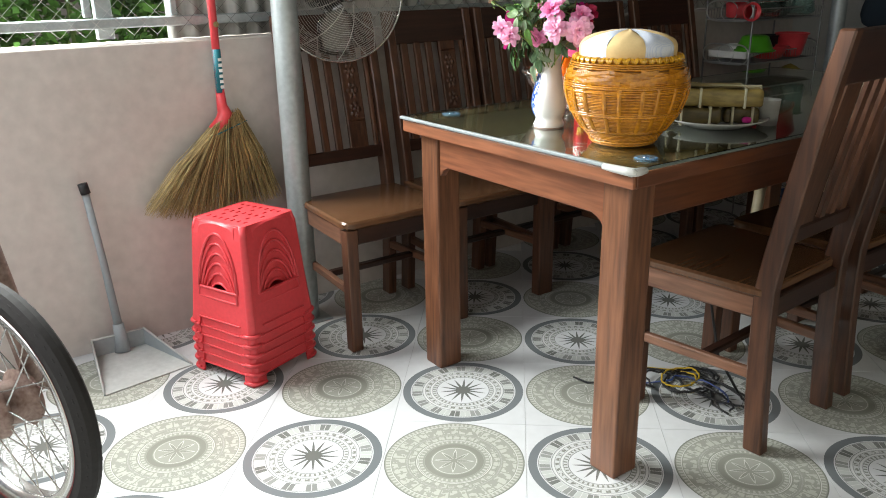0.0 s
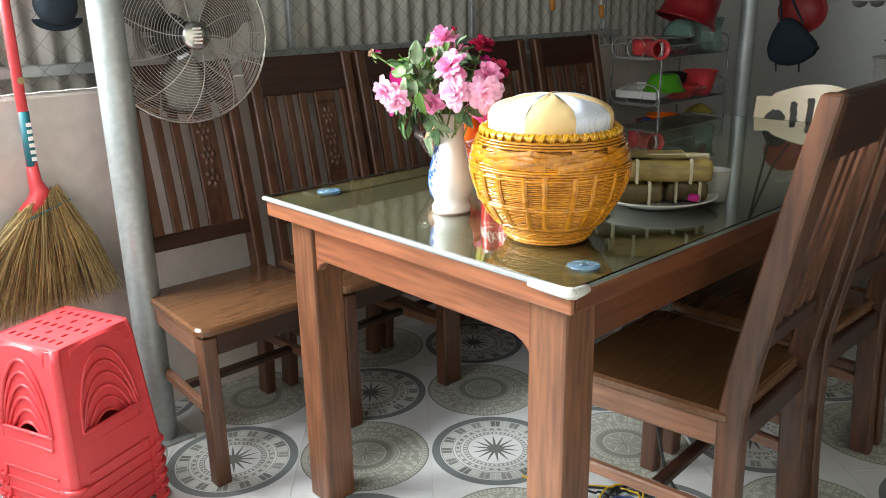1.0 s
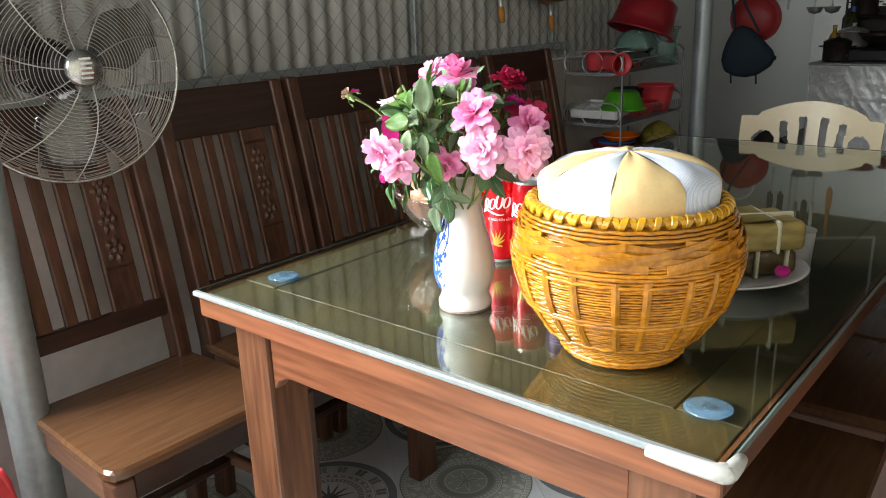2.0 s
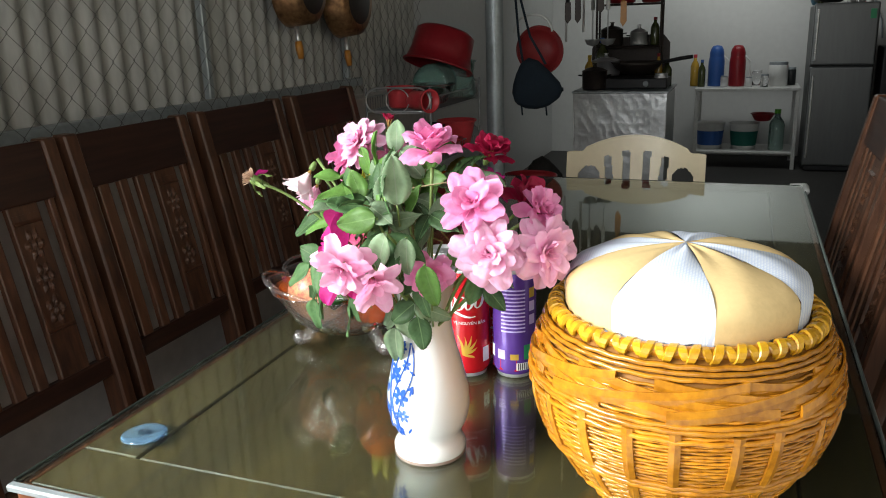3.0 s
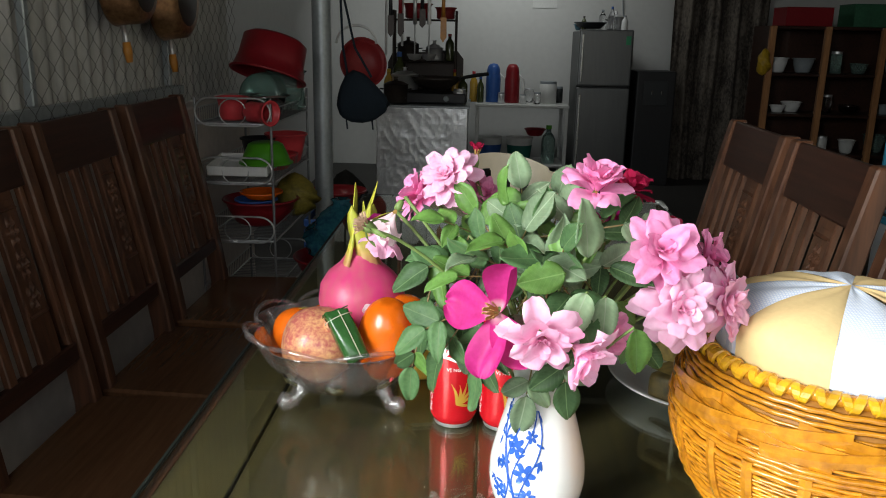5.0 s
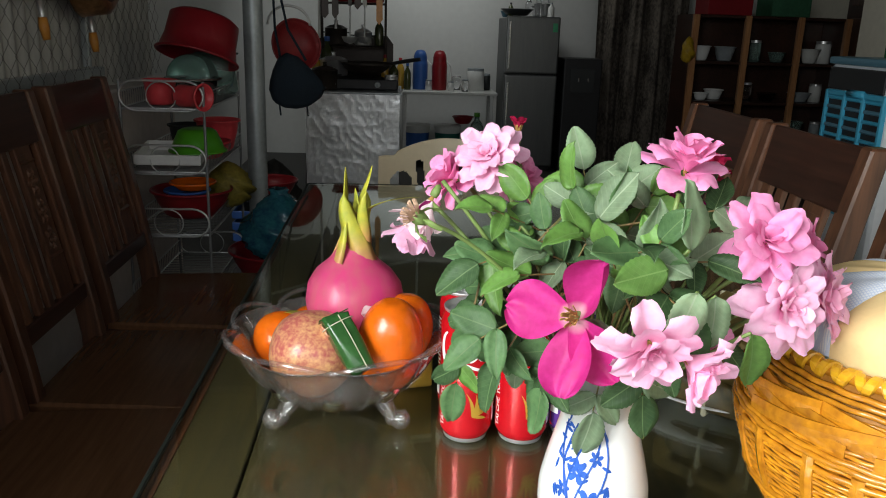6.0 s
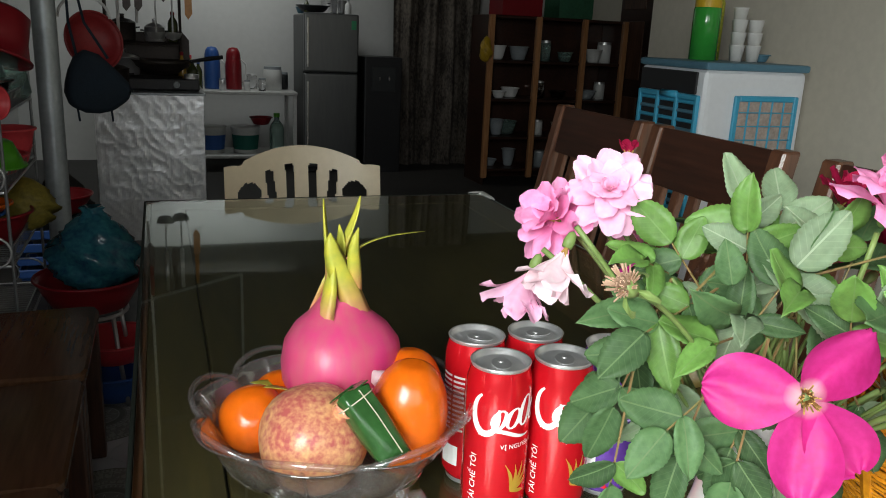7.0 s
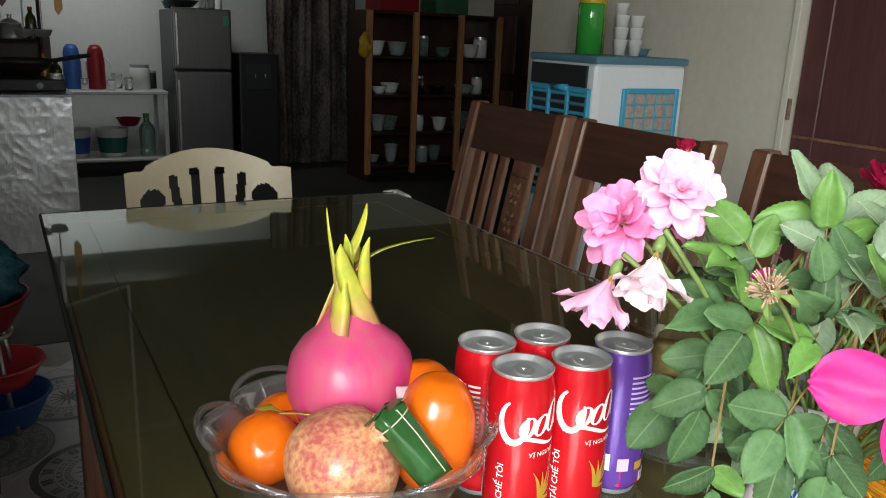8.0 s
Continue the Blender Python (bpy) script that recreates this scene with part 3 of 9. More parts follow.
def plastic_stool(h=0.328, top=0.216, foot=0.266):
    """A square stool: pierced seat, four arched sides, corner legs."""
    t = thing("plastic_stool", "red moulded plastic stool in a nested stack", "stool", group="stacked stools")

    def half(z):
        return (foot + (top - foot) * (z / h) ** 0.85) / 2

    # seat with a field of small holes
    bm = bmesh.new()
    n, s = 25, top / 2 - 0.004
    rc = 0.022

    def rounded(x, y):
        """Seat point: rounded corners and an edge that rolls down."""
        dx, dy = max(0, abs(x) - s + rc), max(0, abs(y) - s + rc)
        d = math.hypot(dx, dy)
        if dx and dy and d > rc:
            x, y = x - math.copysign(dx - dx * rc / d, x), y - math.copysign(dy - dy * rc / d, y)
        return (x, y, h - 0.004 * max(0, min(1, d / rc) - 0.5) ** 2 * 4)

    grid = [[bm.verts.new(rounded(-s + 2 * s * i / n, -s + 2 * s * j / n)) for j in range(n + 1)] for i in range(n + 1)]
    for i in range(n):
        for j in range(n):
            hole = 3 <= i < n - 3 and 3 <= j < n - 3 and (i % 3 == 0) and (j % 4 in (0, 1)) and not ((i // 3) % 2 and j % 8 in (0, 1))
            if not hole:
                bm.faces.new((grid[i][j], grid[i + 1][j], grid[i + 1][j + 1], grid[i][j + 1]))
    ext = bmesh.ops.extrude_face_region(bm, geom=bm.faces[:])
    bmesh.ops.translate(bm, vec=(0, 0, -0.006), verts=[v for v in ext["geom"] if isinstance(v, bmesh.types.BMVert)])
    bmesh.ops.recalc_face_normals(bm, faces=bm.faces[:])
    part("seat", bm, M_REDPLASTIC, t)
    # rounded seat edge and side walls, one per side
    za = 0.128
    for k in range(4):
        bm = bmesh.new()
        us = sorted({round(-0.86 + 1.72 * i / 28, 4) for i in range(29)} | {-0.66, 0.66})

        def strip(lo, hi, cols, out=0.0):
            rows = 8
            made = []
            for u in cols:
                col = []
                for r_ in range(rows + 1):
                    z = lo(u) + (hi(u) - lo(u)) * r_ / rows
                    d = half(z) + out - (0.006 if z > h - 0.004 else 0)
                    col.append(bm.verts.new((u * half(z), -d, z)))
                made.append(col)
            for a, b in zip(made, made[1:]):
                for r_ in range(rows):
                    bm.faces.new((a[r_], b[r_], b[r_ + 1], a[r_ + 1]))

        inside = [u for u in us if abs(u) <= 0.66]
        left, right = [u for u in us if u <= -0.66], [u for u in us if u >= 0.66]
        arch = lambda u: za + 0.168 * math.sqrt(max(0, 1 - (u / 0.66) ** 2))
        strip(arch, lambda u: h, inside)
        strip(lambda u: 0.03, lambda u: za - 0.0005, inside)
        strip(lambda u: 0.0, lambda u: h, left)
        strip(lambda u: 0.0, lambda u: h, right)
        bmesh.ops.remove_doubles(bm, verts=bm.verts[:], dist=0.0004)
        ext = bmesh.ops.extrude_face_region(bm, geom=bm.faces[:])
        bmesh.ops.translate(bm, vec=(0, 0.004, 0), verts=[v for v in ext["geom"] if isinstance(v, bmesh.types.BMVert)])
        bmesh.ops.recalc_face_normals(bm, faces=bm.faces[:])
        # raised lip round the arch and along the foot
        lip = [(u * half(arch(u)), -half(arch(u)) - 0.001, arch(u)) for u in inside]
        part("side", bm, M_REDPLASTIC, t).matrix_basis = Matrix.Rotation(k * math.pi / 2, 4, "Z")
        for pts, rr in ((lip, 0.0042),
                        ([(u * half(0.036), -half(0.034) - 0.002, 0.033) for u in inside], 0.0026),
                        ([(u * half(za), -half(za) - 0.001, za) for u in inside], 0.0042),
                        ([(u * half(0.004), -half(0.004) - 0.002, 0.006) for u in left], 0.004),
                        ([(u * half(0.004), -half(0.004) - 0.002, 0.006) for u in right], 0.004)):
            part("rim", tube(pts, rr, 6), M_REDPLASTIC, t, smooth=True).matrix_basis = Matrix.Rotation(k * math.pi / 2, 4, "Z")
        # thick lip round the foot of the corner
        q = half(0.008)
        c = q * 0.82
        foot_lip = [(c + (q - c + 0.003) * math.sin(a), -c - (q - c + 0.003) * math.cos(a), 0.009) for a in [math.pi / 2 * j / 6 for j in range(7)]]
        part("foot_lip", tube([(c - 0.008, -q - 0.002, 0.009)] + foot_lip + [(q + 0.002, -c + 0.008, 0.009)], 0.0055, 8), M_REDPLASTIC, t, smooth=True).matrix_basis = Matrix.Rotation(k * math.pi / 2, 4, "Z")
        # rounded corner leg between two sides
        bm = bmesh.new()
        loops = []
        for i in range(13):
            z = h * i / 12
            q = half(z) - (0.005 if i == 12 else 0)
            c = q * 0.86
            loops.append([bm.verts.new((c + (q - c) * math.sin(a), -c - (q - c) * math.cos(a), z)) for a in [math.pi / 2 * j / 6 for j in range(7)]])
        for a, b in zip(loops, loops[1:]):
            for j in range(6):
                bm.faces.new((a[j], a[j + 1], b[j + 1], b[j]))
        ext = bmesh.ops.extrude_face_region(bm, geom=bm.faces[:])
        bmesh.ops.translate(bm, vec=(-0.003, 0.003, 0), verts=[v for v in ext["geom"] if isinstance(v, bmesh.types.BMVert)])
        bmesh.ops.recalc_face_normals(bm, faces=bm.faces[:])
        part("corner_leg", bm, M_REDPLASTIC, t, smooth=True).matrix_basis = Matrix.Rotation(k * math.pi / 2, 4, "Z")
    return t


ST = plastic_stool()
ST.matrix_basis = pose(-0.284, -0.388, 0.0, 0, 0, 21)
for i in range(1, 6):
    copy_thing(ST, pose(-0.284 + 0.001 * i, -0.388, 0.0305 * i, 0, 0, 21 + (0.6 if i % 2 else -0.5)))


# ---- broom and dustpan ----
M_STRAW = mat("dry_broom_straw", (0.44, 0.33, 0.15), 0.8, 0, 0.4, 14, 120, 0.3, per_object=0)
M_TEAL = mat("teal_label_paper", (0.015, 0.16, 0.20), 0.5, 0, 0.12, 8, 60, 0.03)
M_WHITEPRINT = mat("white_print", (0.82, 0.82, 0.80), 0.5, 0, 0.03, 8, 60, 0)
M_GREYPLASTIC = mat("grey_plastic", (0.30, 0.33, 0.35), 0.5, 0, 0.12, 6, 60, 0.05)


def island_tint(m, amount):
    """Varies the colour from piece to piece of a joined mesh."""
    nt = m.node_tree
    b = nt.nodes["Principled BSDF"]
    src = b.inputs["Base Color"].links[0].from_socket
    geo = nt.nodes.new("ShaderNodeNewGeometry")
    hsv = nt.nodes.new("ShaderNodeHueSaturation")
    mr = nt.nodes.new("ShaderNodeMapRange")
    mr.inputs[3].default_value, mr.inputs[4].default_value = 1 - amount, 1 + amount
    nt.links.new(geo.outputs["Random Per Island"], mr.inputs[0])
    nt.links.new(mr.outputs[0], hsv.inputs["Value"])
    nt.links.new(src, hsv.inputs["Color"])
    nt.links.new(hsv.outputs[0], b.inputs["Base Color"])
    return m


island_tint(M_STRAW, 0.5)


def broom():
    t = thing("straw_broom", "straw broom with red plastic handle hung on the netting", "broom")
    x = -0.615
    part("handle", tube([(x, -0.294, 1.5), (x, -0.295, 1.1), (x, -0.297, 0.80)], 0.0125, 14), M_REDPLASTIC, t, smooth=True)
    lab = part("paper_label", tube([(x, -0.2955, 0.925), (x, -0.2965, 0.79)], 0.0132, 16), M_TEAL, t, "teal paper label with white marks", smooth=True)
    bm = bmesh.new()
    for i in range(6):
        box((x + 0.0125, -0.292, 0.808 + 0.017 * i), (0.003, 0.012, 0.010), 0.001, bm=bm)
    part("label_marks", bm, M_WHITEPRINT, lab)
    part("sticker", lathe([(0, 0.0005), (0.009, 0.0)], 16), M_STRAW, t).matrix_basis = Matrix.Translation((x + 0.0135, -0.292, 1.0)) @ Matrix.Rotation(math.pi / 2, 4, "Y")
    part("neck", tube([(x, -0.297, 0.80), (x, -0.296, 0.75), (x + 0.004, -0.29, 0.725), (x + 0.004, -0.302, 0.70), (x + 0.004, -0.335, 0.672)], [0.014, 0.017, 0.024, 0.023, 0.019], 14, flat=0.8), M_REDPLASTIC, t, smooth=True)
    bm = bmesh.new()
    rnd = random.Random(3)
    a0 = Vector((x + 0.004, -0.335, 0.682))
    a1 = Vector((x + 0.004, -0.245, 0.725))
    for i in range(900):
        u = rnd.random()
        p = a0.lerp(a1, u) + Vector((rnd.uniform(-0.012, 0.02), 0, rnd.uniform(-0.01, 0.012)))
        end = Vector((x + rnd.uniform(-0.02, 0.045), -0.585 + 0.46 * u ** 0.95, 0.445 - 0.035 * math.sin(math.pi * u) + rnd.uniform(-0.02, 0.018)))
        mid = p.lerp(end, 0.5) + Vector((rnd.uniform(-0.006, 0.012), rnd.uniform(-0.012, 0.012), 0.012))
        w = rnd.uniform(0.0007, 0.0016)
        tube([p, mid, end], [w, w * 0.9, w * 0.5], 3, bm)
    part("bristles", bm, M_STRAW, t, "dense dry straw bristles")
    part("binding", tube([(x + 0.02, -0.375, 0.645), (x + 0.026, -0.30, 0.672), (x + 0.02, -0.225, 0.695)], 0.0018, 6), M_TEAL, t, "thin green binding thread")


broom()


M_PANGREY = mat("dusty_pale_plastic", (0.50, 0.51, 0.50), 0.6, 0, 0.15, 9, 60, 0.05)


def dustpan():
    """A flat scoop, wider at the lip, with low walls rising to the rear and a socket for the handle."""
    t = thing("dustpan", "grey plastic dustpan with a long upright handle", "dustpan")
    fl, fr, rr, rl = (-0.335, -0.833), (-0.373, -0.564), (-0.604, -0.640), (-0.600, -0.800)
    bm = bmesh.new()
    low = [bm.verts.new((x, y, z)) for (x, y), z in ((fl, 0.001), (fr, 0.001), (rr, 0.006), (rl, 0.006))]
    high = [bm.verts.new((v.co.x, v.co.y, v.co.z + 0.003)) for v in low]
    bm.faces.new(low[::-1]), bm.faces.new(high)
    for i in range(4):
        bm.faces.new((low[i], low[(i + 1) % 4], high[(i + 1) % 4], high[i]))
    bmesh.ops.recalc_face_normals(bm, faces=bm.faces[:])
    part("pan", bm, M_PANGREY, t)
    for name, p, q, hp, hq in (("side_wall", fl, rl, 0.006, 0.066), ("side_wall", fr, rr, 0.006, 0.066), ("back_wall", rl, rr, 0.066, 0.066)):
        p, q = Vector((*p, 0)), Vector((*q, 0))
        n = (q - p).cross(Vector((0, 0, 1))).normalized() * 0.002
        bm = bmesh.new()
        sides = [[bm.verts.new(c + k * n + Vector((0, 0, z))) for c, z in ((p, 0.001), (q, 0.004), (q, hq), (p, hp))] for k in (-1, 1)]
        bm.faces.new(sides[0]), bm.faces.new(sides[1][::-1])
        for i in range(4):
            bm.faces.new((sides[0][i], sides[0][(i + 1) % 4], sides[1][(i + 1) % 4], sides[1][i]))
        bmesh.ops.recalc_face_normals(bm, faces=bm.faces[:])
        wall = part(name, bm, M_GREYPLASTIC, t)
        part("rolled_edge", tube([p + Vector((0, 0, hp)), q + Vector((0, 0, hq))], 0.0032, 8), M_PANGREY, wall, smooth=True)
    part("handle_socket", tube([(-0.592, -0.715, 0.008), (-0.600, -0.712, 0.05), (-0.606, -0.714, 0.10)], [0.024, 0.020, 0.0165], 14), M_GREYPLASTIC, t, smooth=True)
    part("handle", tube([(-0.603, -0.712, 0.06), (-0.611, -0.725, 0.30), (-0.615, -0.745, 0.545)], [0.0135, 0.0115, 0.011], 14), M_GREYPLASTIC, t, smooth=True)
    part("end_cap", tube([(-0.613, -0.743, 0.53), (-0.616, -0.748, 0.562)], 0.0145, 14), M_BLACK, t, "black rubber end cap", smooth=True)


dustpan()


# ---- motorcycle front end ----
M_RUBBER = mat("tyre_rubber", (0.022, 0.02, 0.02), 0.75, 0, 0.25, 12, 120, 0.3)
M_CHROME = mat("worn_chrome", (0.62, 0.62, 0.61), 0.25, 0.95, 0.2, 14, 90, 0.05)
M_REDDULL = mat("faded_red_stripe", (0.22, 0.03, 0.03), 0.6, 0, 0.3, 30, 120, 0.05)
M_RUST = mat("rusty_hub_metal", (0.33, 0.25, 0.22), 0.6, 0.5, 0.4, 18, 90, 0.3, tint=(0.16, 0.09, 0.07))


def motorcycle_wheel():
    t = thing("motorcycle", "parked motorcycle, spoked front wheel with worn chrome rim", "motorcycle",
              pose(0.137, -1.10, 0.287, 0, 0, 24))
    R = 0.287
    turn = Matrix.Rotation(math.pi / 2, 4, "X")
    tyre = [(R - 0.054, -0.012), (R - 0.044, -0.021), (R - 0.02, -0.024), (R - 0.003, -0.012), (R, 0), (R - 0.003, 0.012), (R - 0.02, 0.024), (R - 0.044, 0.021), (R - 0.054, 0.012)]
    rim = [(R - 0.070, -0.018), (R - 0.043, -0.022), (R - 0.046, -0.018), (R - 0.06, -0.008), (R - 0.062, 0), (R - 0.06, 0.008), (R - 0.046, 0.018), (R - 0.043, 0.022), (R - 0.070, 0.018), (R - 0.075, 0), (R - 0.070, -0.018)]
    wheel = part("wheel", lathe([(0.0, -0.055), (0.03, -0.055), (0.06, -0.045), (0.066, -0.03), (0.05, -0.02), (0.05, 0.02), (0.066, 0.03), (0.06, 0.045), (0.03, 0.055), (0, 0.055)], 32), M_RUST, t, "rusty wheel hub", smooth=True)
    wheel.matrix_basis = turn
    tread = lathe(tyre, 72)
    for i in range(60):
        a = 2 * math.pi * i / 60
        for s in (-1, 1):
            box((0, 0, 0), (0.004, 0.010, 0.010), 0.001, rot=Matrix.Rotation(a, 4, "Z") @ Matrix.Translation((R - 0.0125, 0, s * 0.0135)) @ Matrix.Rotation(s * 0.5, 4, "Y"), bm=tread)
    part("tyre", tread, M_RUBBER, wheel)
    part("rim", lathe(rim, 72), M_CHROME, wheel, "chrome rim", smooth=True)
    part("rim_stripe", lathe([(R - 0.0435, 0.0215), (R - 0.0415, 0.0228), (R - 0.0405, 0.0226)], 72), M_REDDULL, wheel, "thin faded red stripe", smooth=True)
    for i in range(36):
        a = 2 * math.pi * i / 36
        b = a + (0.5 if (i // 2) % 2 else -0.5)
        s = 0.035 if i % 2 else -0.035
        part("spoke", tube([(0.058 * math.cos(b), 0.058 * math.sin(b), s), ((R - 0.07) * math.cos(a), (R - 0.07) * math.sin(a), s * 0.15)], 0.0016, 5), M_CHROME, wheel)
    for s in (-1, 1):
        part("fork_leg", tube([(0, s * 0.075, 0), (-0.06, s * 0.075, 0.2), (-0.18, s * 0.075, 0.62)], [0.026, 0.026, 0.022], 14), M_RUST, t, smooth=True)
    part("axle", tube([(0, -0.1, 0), (0, 0.1, 0)], 0.011, 10), M_CHROME, t)
    bm = bmesh.new()
    rows = []
    for i in range(15):
        a = radians(96 + 90 * i / 14)
        rows.append([bm.verts.new(((R + 0.035 - 0.02 * abs(j) ** 2) * math.cos(a), 0.055 * j, (R + 0.035 - 0.02 * abs(j) ** 2) * math.sin(a))) for j in (-1, -0.5, 0, 0.5, 1)])
    for a, b in zip(rows, rows[1:]):
        for j in range(4):
            bm.faces.new((a[j], a[j + 1], b[j + 1], b[j]))
    ext = bmesh.ops.extrude_face_region(bm, geom=bm.faces[:])
    bmesh.ops.translate(bm, vec=(0, 0, 0.004), verts=[v for v in ext["geom"] if isinstance(v, bmesh.types.BMVert)])
    bmesh.ops.recalc_face_normals(bm, faces=bm.faces[:])
    part("mudguard", bm, M_BLACK, t, "dark grey front mudguard", smooth=True)


motorcycle_wheel()


# ---- fan on the post ----
M_FANWIRE = mat("dusty_fan_wire", (0.50, 0.49, 0.47), 0.4, 0.6, 0.2, 10, 60, 0)


def cage_fan():
    t = thing("cage_fan", "chrome wire cage fan clamped to the steel post", "fan")
    c = Vector((-0.53, 0.10, 1.09))
    face = Vector((0.985, -0.10, 0.02)).normalized()
    m = Matrix.Translation(c) @ face.to_track_quat("Z", "Y").to_matrix().to_4x4()
    R = 0.225
    cage = part("front_grille", tube([(R * math.cos(a), R * math.sin(a), 0.02) for a in [2 * math.pi * i / 64 for i in range(64)]], 0.004, 6, closed=True), M_CHROME, t, "chrome outer ring", smooth=True)
    cage.matrix_basis = m
    def ring(r, z, w):
        return tube([(r * math.cos(a), r * math.sin(a), z) for a in [2 * math.pi * i / 56 for i in range(56)]], w, 4, closed=True)
    for i in range(26):
        r = 0.045 + (R - 0.05) * i / 25
        part("ring_wire", ring(r, 0.02 + 0.075 * (1 - (r / R) ** 2), 0.0007), M_FANWIRE, cage)
    for i in range(10):
        a = 2 * math.pi * i / 10 + 0.2
        part("radial_wire", tube([(r * math.cos(a + 0.5 * (1 - r / R)), r * math.sin(a + 0.5 * (1 - r / R)), 0.021 + 0.076 * (1 - (r / R) ** 2)) for r in [0.03 + (R - 0.03) * k / 8 for k in range(9)]], 0.0012, 5), M_FANWIRE, cage)
    part("hub_badge", lathe([(0, 0.104), (0.03, 0.102), (0.036, 0.096), (0.036, 0.09), (0, 0.09)], 24), M_CHROME, cage, "chrome hub badge", smooth=True)
    for k in range(5):
        part("badge_mark", box((0.002 * (k % 2), 0.018 - 0.009 * k, 0.1055), (0.022, 0.004, 0.002), 0.0005), M_WHITEPRINT, cage, "white bar of unreadable print")
    bm = bmesh.new()
    for i in range(26):
        r = 0.06 + (R - 0.065) * i / 25
        merge(ring(r, 0.01 - 0.09 * (1 - (r / R) ** 3), 0.0009), bm)
    for i in range(16):
        a = 2 * math.pi * i / 16
        tube([(r * math.cos(a), r * math.sin(a), 0.01 - 0.09 * (1 - (r / R) ** 3)) for r in [0.05 + (R - 0.05) * k / 5 for k in range(6)]], 0.0013, 4, bm)
    back = part("rear_grille", bm, M_FANWIRE, t)
    back.matrix_basis = m
    for k in range(3):
        bm = bmesh.new()
        rows = []
        for i in range(8):
            r = 0.03 + (R - 0.05) * i / 7
            span = 0.5 + 0.55 * math.sin(math.pi * min(1, i / 6.0))
            rows.append([bm.verts.new((r * math.cos(a), r * math.sin(a), 0.022 * (a / span - 0.0) * 1.4)) for a in [span * (j / 6 - 0.5) for j in range(7)]])
        for a, b in zip(rows, rows[1:]):
            for j in range(6):
                bm.faces.new((a[j], a[j + 1], b[j + 1], b[j]))
        ext = bmesh.ops.extrude_face_region(bm, geom=bm.faces[:])
        bmesh.ops.translate(bm, vec=(0, 0, 0.0015), verts=[v for v in ext["geom"] if isinstance(v, bmesh.types.BMVert)])
        bmesh.ops.recalc_face_normals(bm, faces=bm.faces[:])
        part("blade", bm, M_BLADE, t, smooth=True).matrix_basis = m @ Matrix.Rotation(2 * math.pi * k / 3 + 0.4, 4, "Z")
    part("blade_hub", lathe([(0, 0.03), (0.035, 0.025), (0.04, -0.02), (0, -0.02)], 24), M_BLACK, t, smooth=True).matrix_basis = m
    part("motor", lathe([(0, -0.20), (0.045, -0.195), (0.06, -0.17), (0.06, -0.10), (0.05, -0.085), (0, -0.085)], 28), M_BLACK, t, smooth=True).matrix_basis = m
    tail = m @ Vector((0, 0, -0.15))
    part("bracket", tube([tail, (tail.x + 0.03, 0.0, 1.2), (-0.487, -0.06, 1.33)], 0.014, 10), M_GALV, t)
    part("clamp", lathe([(0.0425, -0.03), (0.049, -0.03), (0.049, 0.03), (0.0425, 0.03)], 24), M_BLACK, t).matrix_basis = Matrix.Translation((-0.487, -0.112, 1.33))


M_NAVY = mat("navy_cloth", (0.012, 0.022, 0.034), 0.9, 0, 0.3, 12, 200, 0.4)


def cap():
    t = thing("baseball_hat", "dark navy cloth hat hung on the netting", "hat", pose(-0.645, -0.17, 1.175) @ Matrix.Scale(0.62, 4))
    part("crown", lathe([(0, 0.075), (0.04, 0.068), (0.07, 0.045), (0.082, 0.01), (0.083, -0.02), (0.08, -0.02)], 24), M_NAVY, t, smooth=True).matrix_basis = Matrix.Rotation(radians(75), 4, "Y")
    part("brim", prism([(0.05 * math.sin(a) - 0.03, 0.1 * math.cos(a)) for a in [math.pi * i / 12 for i in range(13)]], 0.004, "z"), M_NAVY, t).matrix_basis = Matrix.Translation((0.0, 0, -0.085)) @ Matrix.Rotation(radians(80), 4, "Y")


cap()


# ---- electric cable on the floor ----
M_YELLOW = mat("yellow_wire", (0.55, 0.36, 0.02), 0.45, 0, 0.1, 10, 60, 0.02)
M_BLUEWIRE = mat("blue_wire", (0.04, 0.07, 0.22), 0.45, 0, 0.1, 10, 60, 0.02)


